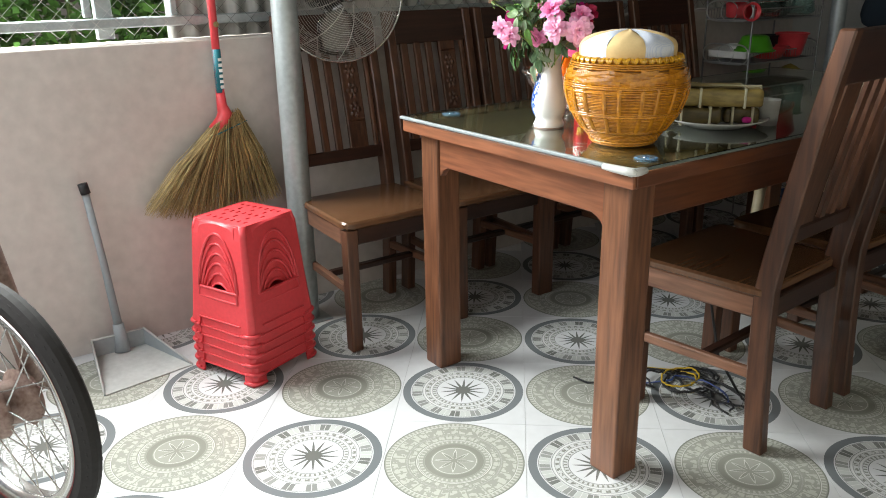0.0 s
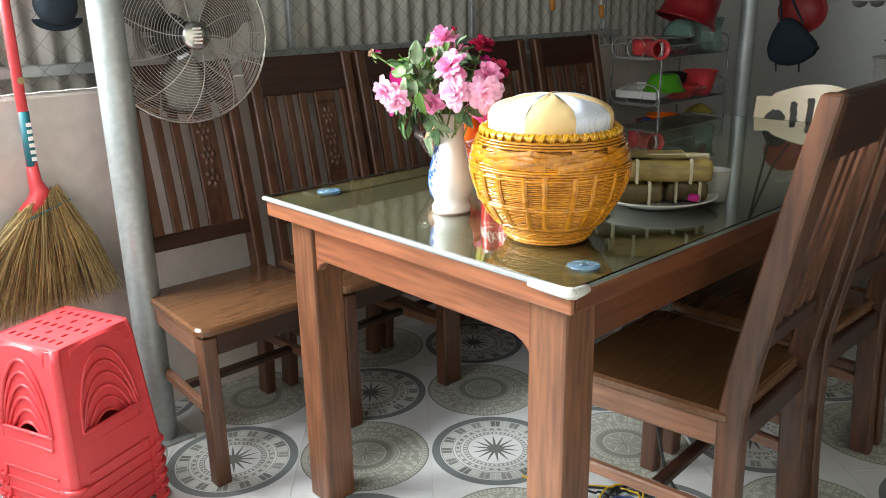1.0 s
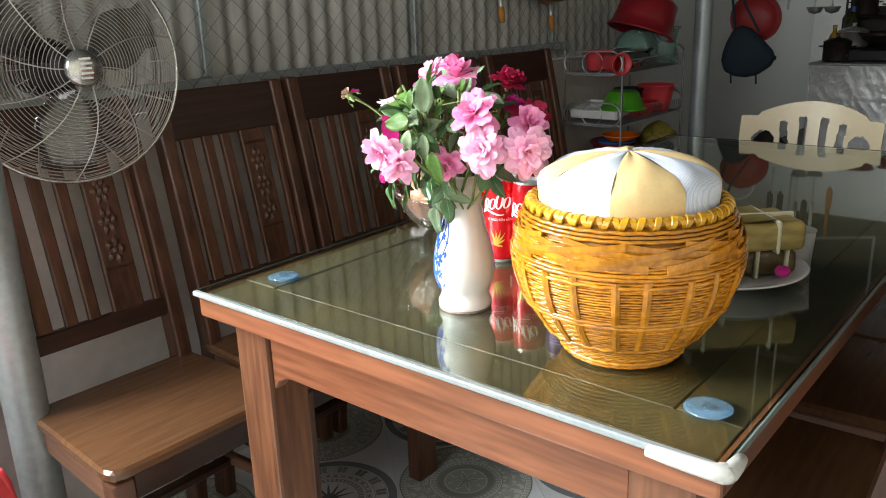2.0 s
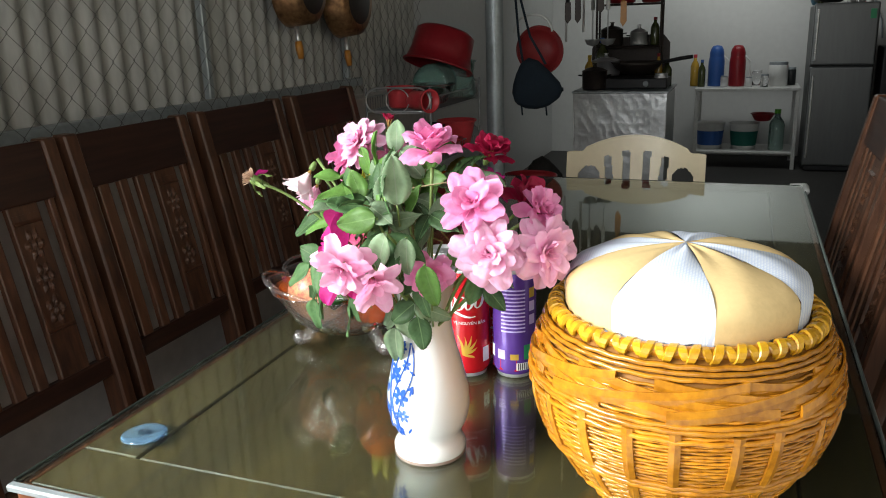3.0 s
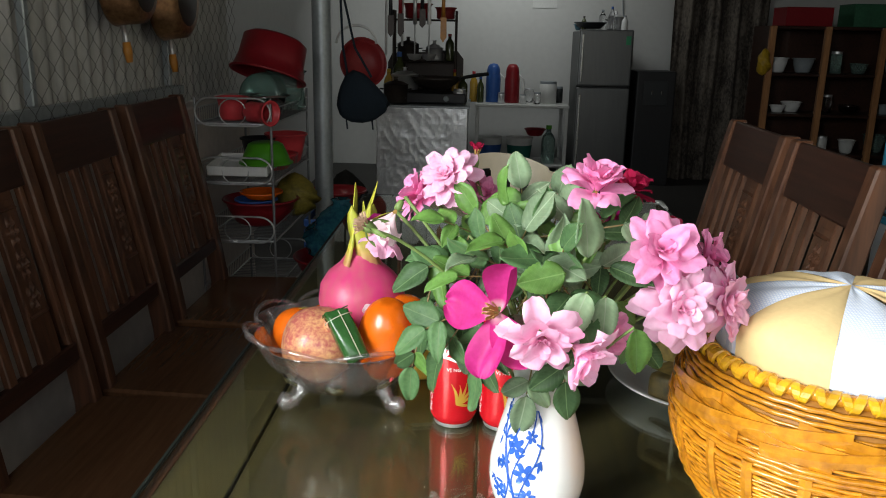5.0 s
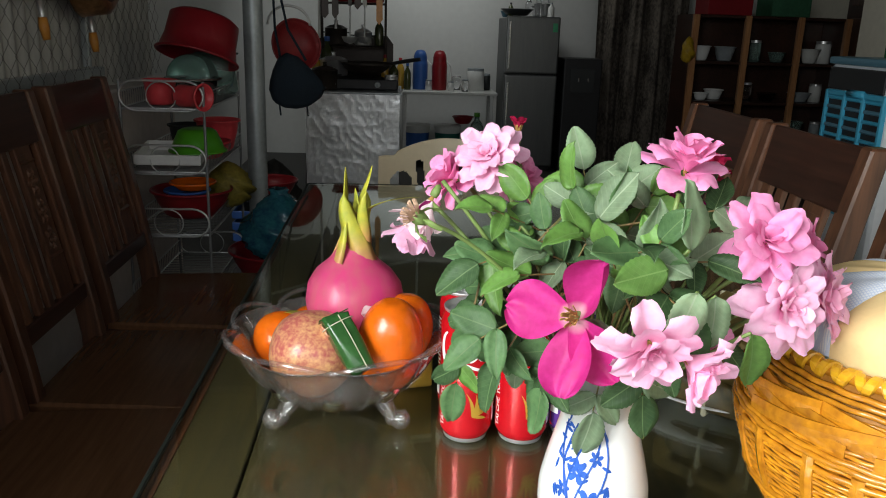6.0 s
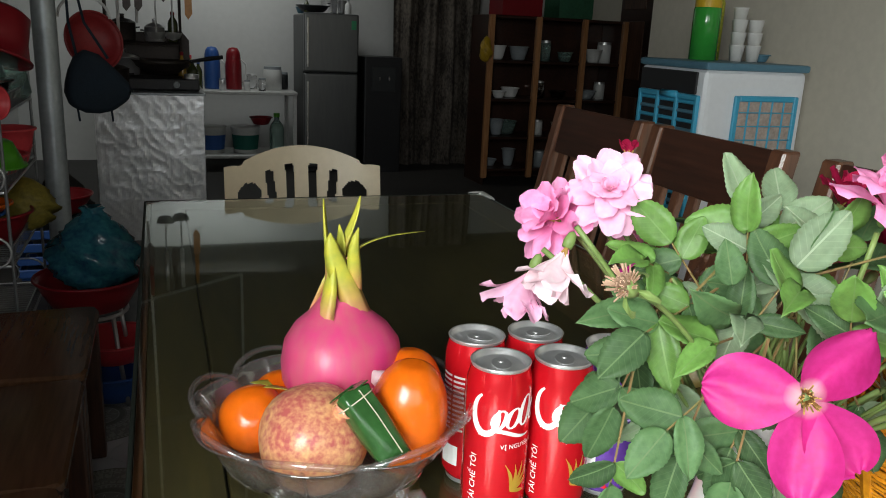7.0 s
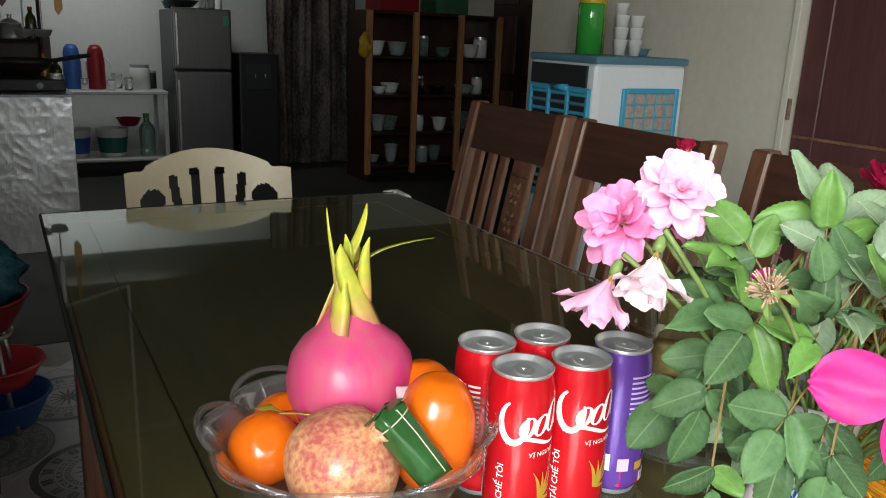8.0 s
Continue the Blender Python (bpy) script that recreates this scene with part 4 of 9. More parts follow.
def cable():
    t = thing("cable_coil", "loose coil of black and yellow wire on tiles", "cable")
    rnd = random.Random(9)
    def loop(cx, cy, rx, ry, turns, z, w, m, name, tailx):
        pts = []
        n = int(40 * turns)
        for i in range(n):
            a = 2 * math.pi * i / 40
            k = 1 + 0.12 * math.sin(a * 1.7 + cx * 40) + 0.05 * rnd.uniform(-1, 1)
            pts.append((cx + rx * k * math.cos(a), cy + ry * k * math.sin(a), z + 0.004 + 0.006 * (i % 13) / 13))
        pts += [(pts[-1][0] + (tailx - pts[-1][0]) * u, pts[-1][1] - 0.12 * u + 0.03 * math.sin(6 * u), 0.006) for u in (0.25, 0.5, 0.75, 1)]
        part(name, tube(pts, w, 6), m, t, smooth=True)
    for cx, cy, rx, ry, turns, z, w, tx in ((0.62, 0.565, 0.06, 0.085, 2.4, 0.003, 0.0034, 0.80), (0.70, 0.56, 0.11, 0.05, 1.3, 0.006, 0.0034, 0.36), (0.66, 0.50, 0.13, 0.06, 0.7, 0.010, 0.0030, 0.40)):
        loop(cx, cy, rx, ry, turns, z, w, M_BLACK, "black_wire", tx)
    loop(0.60, 0.54, 0.05, 0.06, 1.2, 0.012, 0.0026, M_YELLOW, "yellow_wire", 0.36)
    loop(0.68, 0.53, 0.08, 0.05, 0.6, 0.012, 0.0026, M_BLUEWIRE, "blue_wire", 0.5)
    part("hanging_wire", tube([(0.60, 0.62, 0.42), (0.62, 0.62, 0.26), (0.68, 0.6, 0.1), (0.76, 0.6, 0.01)], 0.004, 6), M_BLACK, t, smooth=True)


cable()

# ---- flower vase ----
G_Z = T_Z + 0.0082
M_PORCELAIN = mat("white_porcelain", (0.80, 0.80, 0.79), 0.12, 0, 0.03, 5, 50, 0.02, coat=0.5, rough_var=0.2)
M_COBALT = mat("cobalt_glaze", (0.035, 0.12, 0.50), 0.2, 0, 0.35, 60, 160, 0.02, coat=0.4)


def vase_r(z):
    prof = [(0, 0.0375), (0.008, 0.0395), (0.014, 0.0385), (0.021, 0.0325), (0.026, 0.034), (0.036, 0.0405), (0.055, 0.0445), (0.075, 0.0437), (0.1, 0.038), (0.125, 0.0312), (0.147, 0.0272), (0.165, 0.0268), (0.18, 0.029), (0.19, 0.0315), (0.198, 0.0345)]
    for (a, ra), (b, rb) in zip(prof, prof[1:]):
        if a <= z <= b:
            u = (z - a) / (b - a)
            return ra + (rb - ra) * u
    return prof[-1][1]


def flower_vase():
    t = thing("flower_vase", "white porcelain vase with painted blue flowers", "vase", pose(0.394, 0.193, G_Z))
    zs = [0.198 * i / 36 for i in range(37)]
    sm = lambda z: sum(vase_r(min(0.198, max(0, z + d))) for d in (-0.005, -0.0025, 0, 0.0025, 0.005)) / 5 if z > 0.012 else vase_r(z)
    prof = [(0, 0.001)] + [(sm(z), z) for z in zs] + [(sm(z) - 0.004, z) for z in zs[::-1] if z > 0.02] + [(0, 0.02)]
    body = part("body", lathe(prof, 48), M_PORCELAIN, t, smooth=True)
    # dark ring puts the shade at the vase's base into colour
    part("foot_shade_ring", lathe([(0.0385, 0.0), (0.039, 0.002), (0.038, 0.004)], 40), M_RUST, body, smooth=True)
    # painted spray: blossoms, leaves and curling stems laid on the curved side
    rnd = random.Random(12)
    def on(a, z):
        r = sm(z) + 0.0006
        return Vector((r * math.cos(a), r * math.sin(a), z))
    def blob(a0, z0, da, dz, rot, n=9):
        bm = bmesh.new()
        c = bm.verts.new(on(a0, z0) * 1.0)
        ring = []
        for i in range(n):
            an = 2 * math.pi * i / n
            u, v = da * math.cos(an), dz * math.sin(an)
            ring.append(bm.verts.new(on(a0 + (u * math.cos(rot) - v * math.sin(rot)) / 0.043, z0 + u * math.sin(rot) + v * math.cos(rot))))
        for i in range(n):
            bm.faces.new((c, ring[i], ring[(i + 1) % n]))
        part("painted_petal", bm, M_COBALT, body)
    for base in (radians(-122),):
        for ca, cz, s in ((0.05, 0.038, 1.0), (0.3, 0.058, 0.8), (0.2, 0.078, 1.15), (-0.35, 0.055, 0.95), (-0.05, 0.1, 1.05), (0.3, 0.112, 0.7), (-0.3, 0.084, 0.7), (0.1, 0.128, 0.7)):
            for k in range(6):
                an = 2 * math.pi * k / 6 + cz * 40
                blob(base + ca + 0.0055 * s * math.cos(an) / 0.043, cz + 0.0055 * s * math.sin(an), 0.0042 * s, 0.0024 * s, an)
        for k in range(44):
            blob(base + rnd.uniform(-0.6, 0.55), rnd.uniform(0.035, 0.14), 0.0048, 0.0014, rnd.uniform(-1.5, 1.5), 7)
        for k in range(5):
            pts = [on(base - 0.35 + 0.17 * k + 0.22 * math.sin(u * 5 + k), 0.035 + 0.10 * u) for u in [i / 14 for i in range(15)]]
            part("painted_stem", tube(pts, 0.0008, 4), M_COBALT, body)


flower_vase()

# ---- bunch of garden roses ----
def see_through(m, share):
    """Adds the soft light that shines through a thin petal or leaf."""
    nt = m.node_tree
    b, out = nt.nodes["Principled BSDF"], nt.nodes["Material Output"]
    tl, mx = nt.nodes.new("ShaderNodeBsdfTranslucent"), nt.nodes.new("ShaderNodeMixShader")
    nt.links.new(b.inputs["Base Color"].links[0].from_socket, tl.inputs[0])
    mx.inputs[0].default_value = share
    nt.links.new(b.outputs[0], mx.inputs[1])
    nt.links.new(tl.outputs[0], mx.inputs[2])
    nt.links.new(mx.outputs[0], out.inputs[0])
    return m


def petal_mat(name, c1, c2, rough=0.55):
    """Thin petals: colour shifts from petal to petal, soft light passes through."""
    return see_through(mat(name, c1, rough, 0, 0.08, 40, 200, 0.08, tint=c2, per_object=0.07), 0.3)


M_PINK = petal_mat("pink_petal", (0.93, 0.42, 0.66), (0.86, 0.26, 0.54))
M_PALE = petal_mat("pale_pink_petal", (0.96, 0.62, 0.79), (0.92, 0.46, 0.69))
M_BLUSH = petal_mat("faded_white_petal", (0.95, 0.82, 0.85), (0.92, 0.66, 0.75))
M_MAGENTA = petal_mat("magenta_petal", (0.68, 0.03, 0.34), (0.58, 0.015, 0.25))
M_SPENT = petal_mat("overblown_magenta_petal", (0.64, 0.035, 0.28), (0.52, 0.018, 0.19))


def pale_heart(m, pale, reach):
    """Petals that run to a pale colour towards the heart of the flower."""
    nt = m.node_tree
    b = nt.nodes["Principled BSDF"]
    src = b.inputs["Base Color"].links[0].from_socket
    tc, ln = nt.nodes.new("ShaderNodeTexCoord"), nt.nodes.new("ShaderNodeVectorMath")
    ln.operation = "LENGTH"
    nt.links.new(tc.outputs["Object"], ln.inputs[0])
    f = (Expr(nt, ln.outputs["Value"]) * (1 / reach)).op("MINIMUM", 1.0)
    nt.links.new(mixed(nt, f, pale, src), b.inputs["Base Color"])


pale_heart(M_SPENT, (0.93, 0.80, 0.74), 0.012)
pale_heart(M_PINK, (0.80, 0.18, 0.46), 0.022)
pale_heart(M_PALE, (0.90, 0.40, 0.58), 0.024)
M_CRIMSON = petal_mat("crimson_petal", (0.45, 0.01, 0.07), (0.30, 0.006, 0.04))
M_LEAF = mat("rose_leaf_green", (0.105, 0.20, 0.078), 0.5, 0, 0.3, 35, 160, 0.35, spec=0.35, tint=(0.07, 0.145, 0.058), per_object=0.4, sub=0.05)
M_LEAF_PALE = mat("rose_leaf_underside", (0.28, 0.39, 0.23), 0.6, 0, 0.2, 35, 160, 0.2, per_object=0.2, sub=0.08)
M_LEAF_YOUNG = mat("young_rose_leaf", (0.17, 0.34, 0.075), 0.45, 0, 0.25, 35, 160, 0.2, per_object=0.2, sub=0.08)
M_STEM = mat("rose_stem_green", (0.17, 0.25, 0.07), 0.5, 0, 0.25, 40, 120, 0.1)
M_TWIG = mat("reddish_leaf_stalk", (0.24, 0.13, 0.06), 0.55, 0, 0.25, 40, 120, 0.1, tint=(0.16, 0.17, 0.05))
M_DRY = mat("withered_beige_stamen", (0.50, 0.34, 0.24), 0.8, 0, 0.4, 90, 200, 0.2, tint=(0.32, 0.19, 0.12))
M_STAMEN = mat("dry_stamen", (0.50, 0.30, 0.09), 0.8, 0, 0.3, 60, 160, 0.2)


def veined(m, lighter):
    """Leaf veins: a pale midrib and slanting side veins along local x."""
    nt = m.node_tree
    b = nt.nodes["Principled BSDF"]
    src = b.inputs["Base Color"].links[0].from_socket
    tc, sep = nt.nodes.new("ShaderNodeTexCoord"), nt.nodes.new("ShaderNodeSeparateXYZ")
    nt.links.new(tc.outputs["Object"], sep.inputs[0])
    x, y = Expr(nt, sep.outputs[0]), Expr(nt, sep.outputs[1]).op("ABSOLUTE")
    side = ((x - y * 0.9) * 160.0).op("FRACT").lt(0.12) * 0.22
    nt.links.new(mixed(nt, side.either(y.lt(0.0007)), src, lighter), b.inputs["Base Color"])
    see_through(m, 0.38)


veined(M_LEAF, (0.16, 0.26, 0.11))
veined(M_LEAF_PALE, (0.38, 0.47, 0.31))
veined(M_LEAF_YOUNG, (0.20, 0.35, 0.10))


def petal(bm, az, el, L, W, cup, curl, base=0.004, z0=0.0, wob=0.0):
    """One rounded, cupped petal that grows from the centre; az and el in radians."""
    rows, nu, nv = [], 9, 8
    rot = Matrix.Rotation(az, 4, "Z") @ Matrix.Rotation(-el, 4, "Y")
    for i in range(nu + 1):
        u = i / nu
        w = W * (0.2 + 0.8 * math.sin(math.pi / 2 * min(1, u / 0.62)) ** 1.2)
        row = []
        for j in range(nv + 1):
            v = 2 * j / nv - 1
            edge = abs(v) ** 3.4
            x = base + L * (u - 0.36 * edge * u ** 2.2 - 0.03 * u ** 4 * math.cos(4.1 * v + az * 5))
            z = cup * L * (v * v * 0.5 + 0.18 * math.sin(math.pi * u)) * (1 - 0.3 * u) - curl * L * u ** 3.2 + wob * L * (0.05 * math.sin(4 * v + 3 * u + az * 3) * u + 0.045 * math.sin(9 * v + az * 7) * u ** 4)
            row.append(bm.verts.new(rot @ Vector((x, v * w / 2, z)) + Vector((0, 0, z0))))
        rows.append(row)
    for a, b in zip(rows, rows[1:]):
        for j in range(nv):
            bm.faces.new((a[j], a[j + 1], b[j + 1], b[j]))


def rose_petals(seed, size, layers, drop=0.0):
    """A loose double rose, facing +z. layers: (count, elevation in degrees, length, width)."""
    rnd = random.Random(seed)
    made = []
    off = rnd.random() * 6
    for n, el, L, W in layers:
        for k in range(n):
            bm = bmesh.new()
            az = off + 2 * math.pi * k / n + rnd.uniform(-0.22, 0.22)
            petal(bm, az, radians(el + rnd.uniform(-10, 10)), size * L * rnd.uniform(0.88, 1.1), size * W * rnd.uniform(0.78, 1.05), rnd.uniform(0.12, 0.4), rnd.uniform(0.0, 0.3) + drop, wob=rnd.uniform(0.3, 1.3), z0=0.002 * (el / 45))
            made.append(bm)
        off += 0.7
    return made


FULL = ((5, 80, 0.5, 0.44), (6, 64, 0.70, 0.55), (7, 44, 0.92, 0.68), (8, 22, 1.04, 0.74), (7, 0, 1.06, 0.78))
LOOSE = ((5, 76, 0.6, 0.52), (6, 56, 0.92, 0.68), (7, 30, 1.06, 0.78), (5, 2, 1.05, 0.82))
DROOP = ((3, 82, 0.85, 0.58), (5, 70, 1.1, 0.72), (6, 54, 1.25, 0.80))
TIGHT = ((4, 84, 0.75, 0.60), (5, 70, 0.95, 0.76), (6, 50, 1.05, 0.86), (5, 24, 1.05, 0.90))


def aim(p, d, spin=0.0):
    return Matrix.Translation(p) @ Vector(d).to_track_quat("Z", "Y").to_matrix().to_4x4() @ Matrix.Rotation(spin, 4, "Z")


def leaf_mesh(L, W, fold, droop, seed):
    """A toothed, pointed leaflet along +x with a raised midrib; two faces thick."""
    rnd = random.Random(seed)
    bm = bmesh.new()
    rows, n = [], 22
    ph = rnd.random() * 6
    for i in range(n + 1):
        u = i / n
        w = W / 2 * (2.42 * u ** 0.55 * (1 - u) ** 0.75 if 0 < u < 1 else 0.02) * (1.0 + (0.03 if i % 2 else -0.03))
        row = []
        for v in (-1, -0.5, 0, 0.5, 1):
            z = fold * W * abs(v) * 0.5 * (1 if u < 1 else 0) - droop * L * u * u + 0.035 * L * math.sin(8 * u + 2 * v + ph) * abs(v) + 0.02 * L * math.sin(4 * u + ph)
            row.append(bm.verts.new((L * (u + (0.008 if i % 2 and abs(v) == 1 else 0)), v * w, z)))
        rows.append(row)
    for a, b in zip(rows, rows[1:]):
        for j in range(4):
            bm.faces.new((a[j], a[j + 1], b[j + 1], b[j]))
    ext = bmesh.ops.extrude_face_region(bm, geom=bm.faces[:])
    bmesh.ops.translate(bm, vec=(0, 0, -0.0004), verts=[v for v in ext["geom"] if isinstance(v, bmesh.types.BMVert)])
    bmesh.ops.recalc_face_normals(bm, faces=bm.faces[:])
    # midrib
    tube([(L * u, 0, -droop * L * u * u - 0.0008) for u in (0, 0.25, 0.5, 0.75, 0.95)], [0.0008, 0.0007, 0.0006, 0.0004, 0.0002], 4, bm)
    return bm


# base, direction, facing, size and kind (0 dark, 1 pale, 2 young) of the largest leaves
LARGE_LEAVES = (((0.406, 0.095, 1.055), (-0.02, 0.0, 1.0), (0.4, -0.9, 0.2), 1.5, 1),
                ((0.405, 0.072, 1.035), (-0.35, -0.1, -0.75), (0.3, -0.9, 0.35), 1.4, 1),
                ((0.440, 0.070, 1.010), (0.25, -0.1, -0.8), (0.3, -0.9, 0.3), 1.25, 2),
                ((0.390, 0.085, 1.045), (-0.85, -0.15, 0.1), (0.1, -0.85, 0.5), 1.3, 2),
                ((0.420, 0.080, 1.030), (0.0, -0.2, -0.95), (0.3, -0.95, 0.1), 1.3, 1))


def rose_bunch():
    t = thing("rose_bunch", "bunch of pink garden roses with green leaves", "flowers", pose(0.006, 0.0, 0.0))
    neck = Vector((0.388, 0.193, G_Z + 0.19))
    rnd = random.Random(21)

    def stem(p, bend=0.0, r=0.0018, start=None):
        a = Vector(start) if start else neck + Vector((rnd.uniform(-0.016, 0.016), rnd.uniform(-0.016, 0.016), -0.06))
        p = Vector(p)
        mid = a.lerp(p, 0.55) + Vector((0, 0, 0.02)) + Vector((rnd.uniform(-0.01, 0.01), rnd.uniform(-0.01, 0.01), bend))
        pts = [a * (1 - u) ** 2 + mid * 2 * u * (1 - u) + p * u * u for u in [i / 8 for i in range(9)]]
        part("stem", tube(pts, r, 6), M_STEM, t, smooth=True)

    def rose(p, d, size, layers, m, seed, name="rose_bloom", drop=0.0):
        size *= 0.80
        ob = part(name, lathe([(0, -0.009), (0.0025, -0.007), (0.0036, -0.002), (0.003, 0.002), (0, 0.002)], 10), M_STEM, t, smooth=True)
        ob.matrix_basis = aim(p, d, seed * 1.3)
        for bm in rose_petals(seed, size, layers, drop):
            part("petal", bm, m, ob, smooth=True)
        back = Vector(p) - Vector(d).normalized() * 0.004
        bm = bmesh.new()
        r2 = random.Random(seed)
        for i in range(16):
            a, e = r2.uniform(0, 6.28), r2.uniform(0.2, 1)
            tube([(0, 0, 0), (0.004 * math.cos(a) * e, 0.004 * math.sin(a) * e, 0.011)], 0.0005, 3, bm)
        part("stamen_tuft", bm, M_STAMEN, ob)
        stem(back - Vector(d).normalized() * 0.008)
        return ob

    rose((0.300, 0.250, 1.083), (-0.4, -0.65, 0.55), 0.031, FULL, M_PALE, 1)
    rose((0.277, 0.268, 1.062), (-0.75, -0.1, 0.45), 0.032, LOOSE, M_PINK, 2)
    rose((0.325, 0.275, 1.060), (0.35, -0.3, 0.5), 0.026, LOOSE, M_PINK, 3)
    rose((0.418, 0.150, 1.090), (0.05, -0.25, 0.95), 0.034, TIGHT, M_PINK, 4)
    rose((0.466, 0.128, 1.050), (0.1, -0.75, 0.55), 0.034, LOOSE, M_PINK, 6)
    rose((0.481, 0.122, 1.010), (0.25, -0.9, 0.2), 0.036, FULL, M_PALE, 7)
    rose((0.521, 0.153, 1.006), (0.75, -0.6, 0.1), 0.036, FULL, M_PALE, 8)
    rose((0.512, 0.170, 1.035), (0.75, -0.3, 0.55), 0.028, LOOSE, M_PINK, 9)
    rose((0.254, 0.215, 1.062), (-0.45, -0.2, -0.75), 0.030, DROOP, M_BLUSH, 10, drop=-0.1)
    rose((0.246, 0.240, 1.042), (-0.35, 0.05, -0.85), 0.031, DROOP, M_PALE, 11, drop=-0.1)
    rose((0.372, 0.055, 1.012), (0.05, -0.75, -0.35), 0.032, LOOSE, M_PALE, 12, drop=0.0)
    rose((0.392, 0.060, 1.002), (0.55, -0.6, -0.4), 0.030, DROOP, M_PALE, 13, drop=0.05)
    rose((0.424, 0.122, 0.988), (0.35, -0.85, -0.1), 0.026, TIGHT, M_PINK, 14)
    rose((0.487, 0.210, 1.032), (0.6, -0.1, 0.7), 0.032, TIGHT, M_CRIMSON, 15)
    rose((0.452, 0.215, 1.078), (0.4, -0.1, 0.8), 0.026, TIGHT, M_CRIMSON, 16)
    rose((0.445, 0.225, 1.040), (0.5, 0.2, 0.8), 0.026, TIGHT, M_MAGENTA, 17)
    # an overblown flower with four large magenta petals left
    c = Vector((0.343, 0.112, 1.004))
    spent = part("overblown_rose", lathe([(0, -0.012), (0.005, -0.008), (0.006, 0.0), (0, 0.003)], 12), M_STEM, t, "overblown rose with four magenta petals", smooth=True)
    spent.matrix_basis = aim(c, (-0.6, -0.7, 0.3))
    for az, el, L, W, fold in ((184, 8, 0.048, 0.040, 0.3), (60, 26, 0.048, 0.030, 1.15), (-84, 4, 0.050, 0.036, 0.45), (-48, -14, 0.046, 0.036, 0.5)):
        bm = bmesh.new()
        rot = Matrix.Rotation(radians(az), 4, "Z") @ Matrix.Rotation(radians(-el), 4, "Y")
        rows = []
        for i in range(17):
            u = 1 - (1 - i / 16) ** 1.7
            w = W / 2 * (0.3 + 0.7 * math.sin(math.pi / 2 * u / 0.58) if u < 0.58 else max(0.05, 1 - ((u - 0.58) / 0.42) ** 2) ** 0.5)
            rows.append([bm.verts.new(rot @ Vector((0.003 + L * u, v * w, fold * w * v * v + 0.004 * math.sin(3.2 * u + az) + 0.0022 * math.sin(7 * v + 5 * u + az) * u))) for v in [j / 5 - 1 for j in range(11)]])
        for x, y in zip(rows, rows[1:]):
            for j in range(10):
                bm.faces.new((x[j], x[j + 1], y[j + 1], y[j]))
        part("petal", bm, M_SPENT, spent, "large magenta petal", smooth=True)
    bm = bmesh.new()
    r2 = random.Random(4)
    for i in range(40):
        a, e = r2.uniform(0, 6.28), r2.uniform(0.2, 1)
        tube([(0.002 * math.cos(a), 0.002 * math.sin(a), 0), (0.008 * math.cos(a) * e, 0.008 * math.sin(a) * e, 0.012 + 0.006 * (1 - e))], 0.0005, 3, bm)
    part("stamen_tuft", bm, M_STAMEN, spent, "dry brown stamens")
    stem(c + Vector((0.01, 0.02, 0.0)))
    # faded bud on a long stalk
    b = Vector((0.238, 0.127, 1.066))
    d = Vector((-0.8, -0.35, 0.5)).normalized()
    bud = part("faded_bud", lathe([(0, -0.011), (0.0028, -0.009), (0.0048, -0.004), (0.005, 0.0), (0.003, 0.003), (0, 0.003)], 12), M_STEM, t, "faded bud with dry stamens", smooth=True)
    bud.matrix_basis = aim(b, d)
    bm = bmesh.new()
    for i in range(90):
        a, e = r2.uniform(0, 6.28), r2.uniform(0.1, 1)
        tube([(0.004 * math.cos(a) * e, 0.004 * math.sin(a) * e, 0.001), (0.010 * math.cos(a) * e, 0.010 * math.sin(a) * e, 0.003 + 0.009 * (1 - e * 0.6) * r2.uniform(0.7, 1))], 0.00045, 3, bm)
    part("stamen_tuft", bm, M_DRY, bud)
    bm = bmesh.new()
    petal(bm, 2.2, -0.4, 0.013, 0.011, 0.4, 0.2)
    part("withered_petal", bm, M_MAGENTA, bud, smooth=True)
    for k in range(4):
        bm = bmesh.new()
        petal(bm, k * 1.6, -0.7, 0.015, 0.004, 0.2, 0.3)
        part("sepal", bm, M_STEM, bud)
    stem(b - d * 0.011, 0.0, 0.0015, (0.33, 0.16, 0.99))
    rose((0.322, 0.268, 1.098), (0.05, 0.1, 1.0), 0.015, TIGHT[:2], M_CRIMSON, 18, "rose_bud")

    # leaflets
    shapes = [leaf_mesh(0.054, 0.034, 0.22, 0.12, 1), leaf_mesh(0.054, 0.031, 0.36, 0.26, 2), leaf_mesh(0.054, 0.036, 0.12, -0.08, 3), leaf_mesh(0.058, 0.030, 0.42, 0.36, 4)]
    meshes = []
    for bm in shapes:
        me = bpy.data.meshes.new("leaf")
        bm.to_mesh(me)
        bm.free()
        me.polygons.foreach_set("use_smooth", [True] * len(me.polygons))
        me.materials.append(M_LEAF)
        meshes.append(me)
    pale = [m_.copy() for m_ in meshes]
    for m_ in pale:
        m_.materials[0] = M_LEAF_PALE
    young = [m_.copy() for m_ in meshes]
    for m_ in young:
        m_.materials[0] = M_LEAF_YOUNG

    heart = c + Vector((-0.6, -0.7, 0.3)).normalized() * 0.02

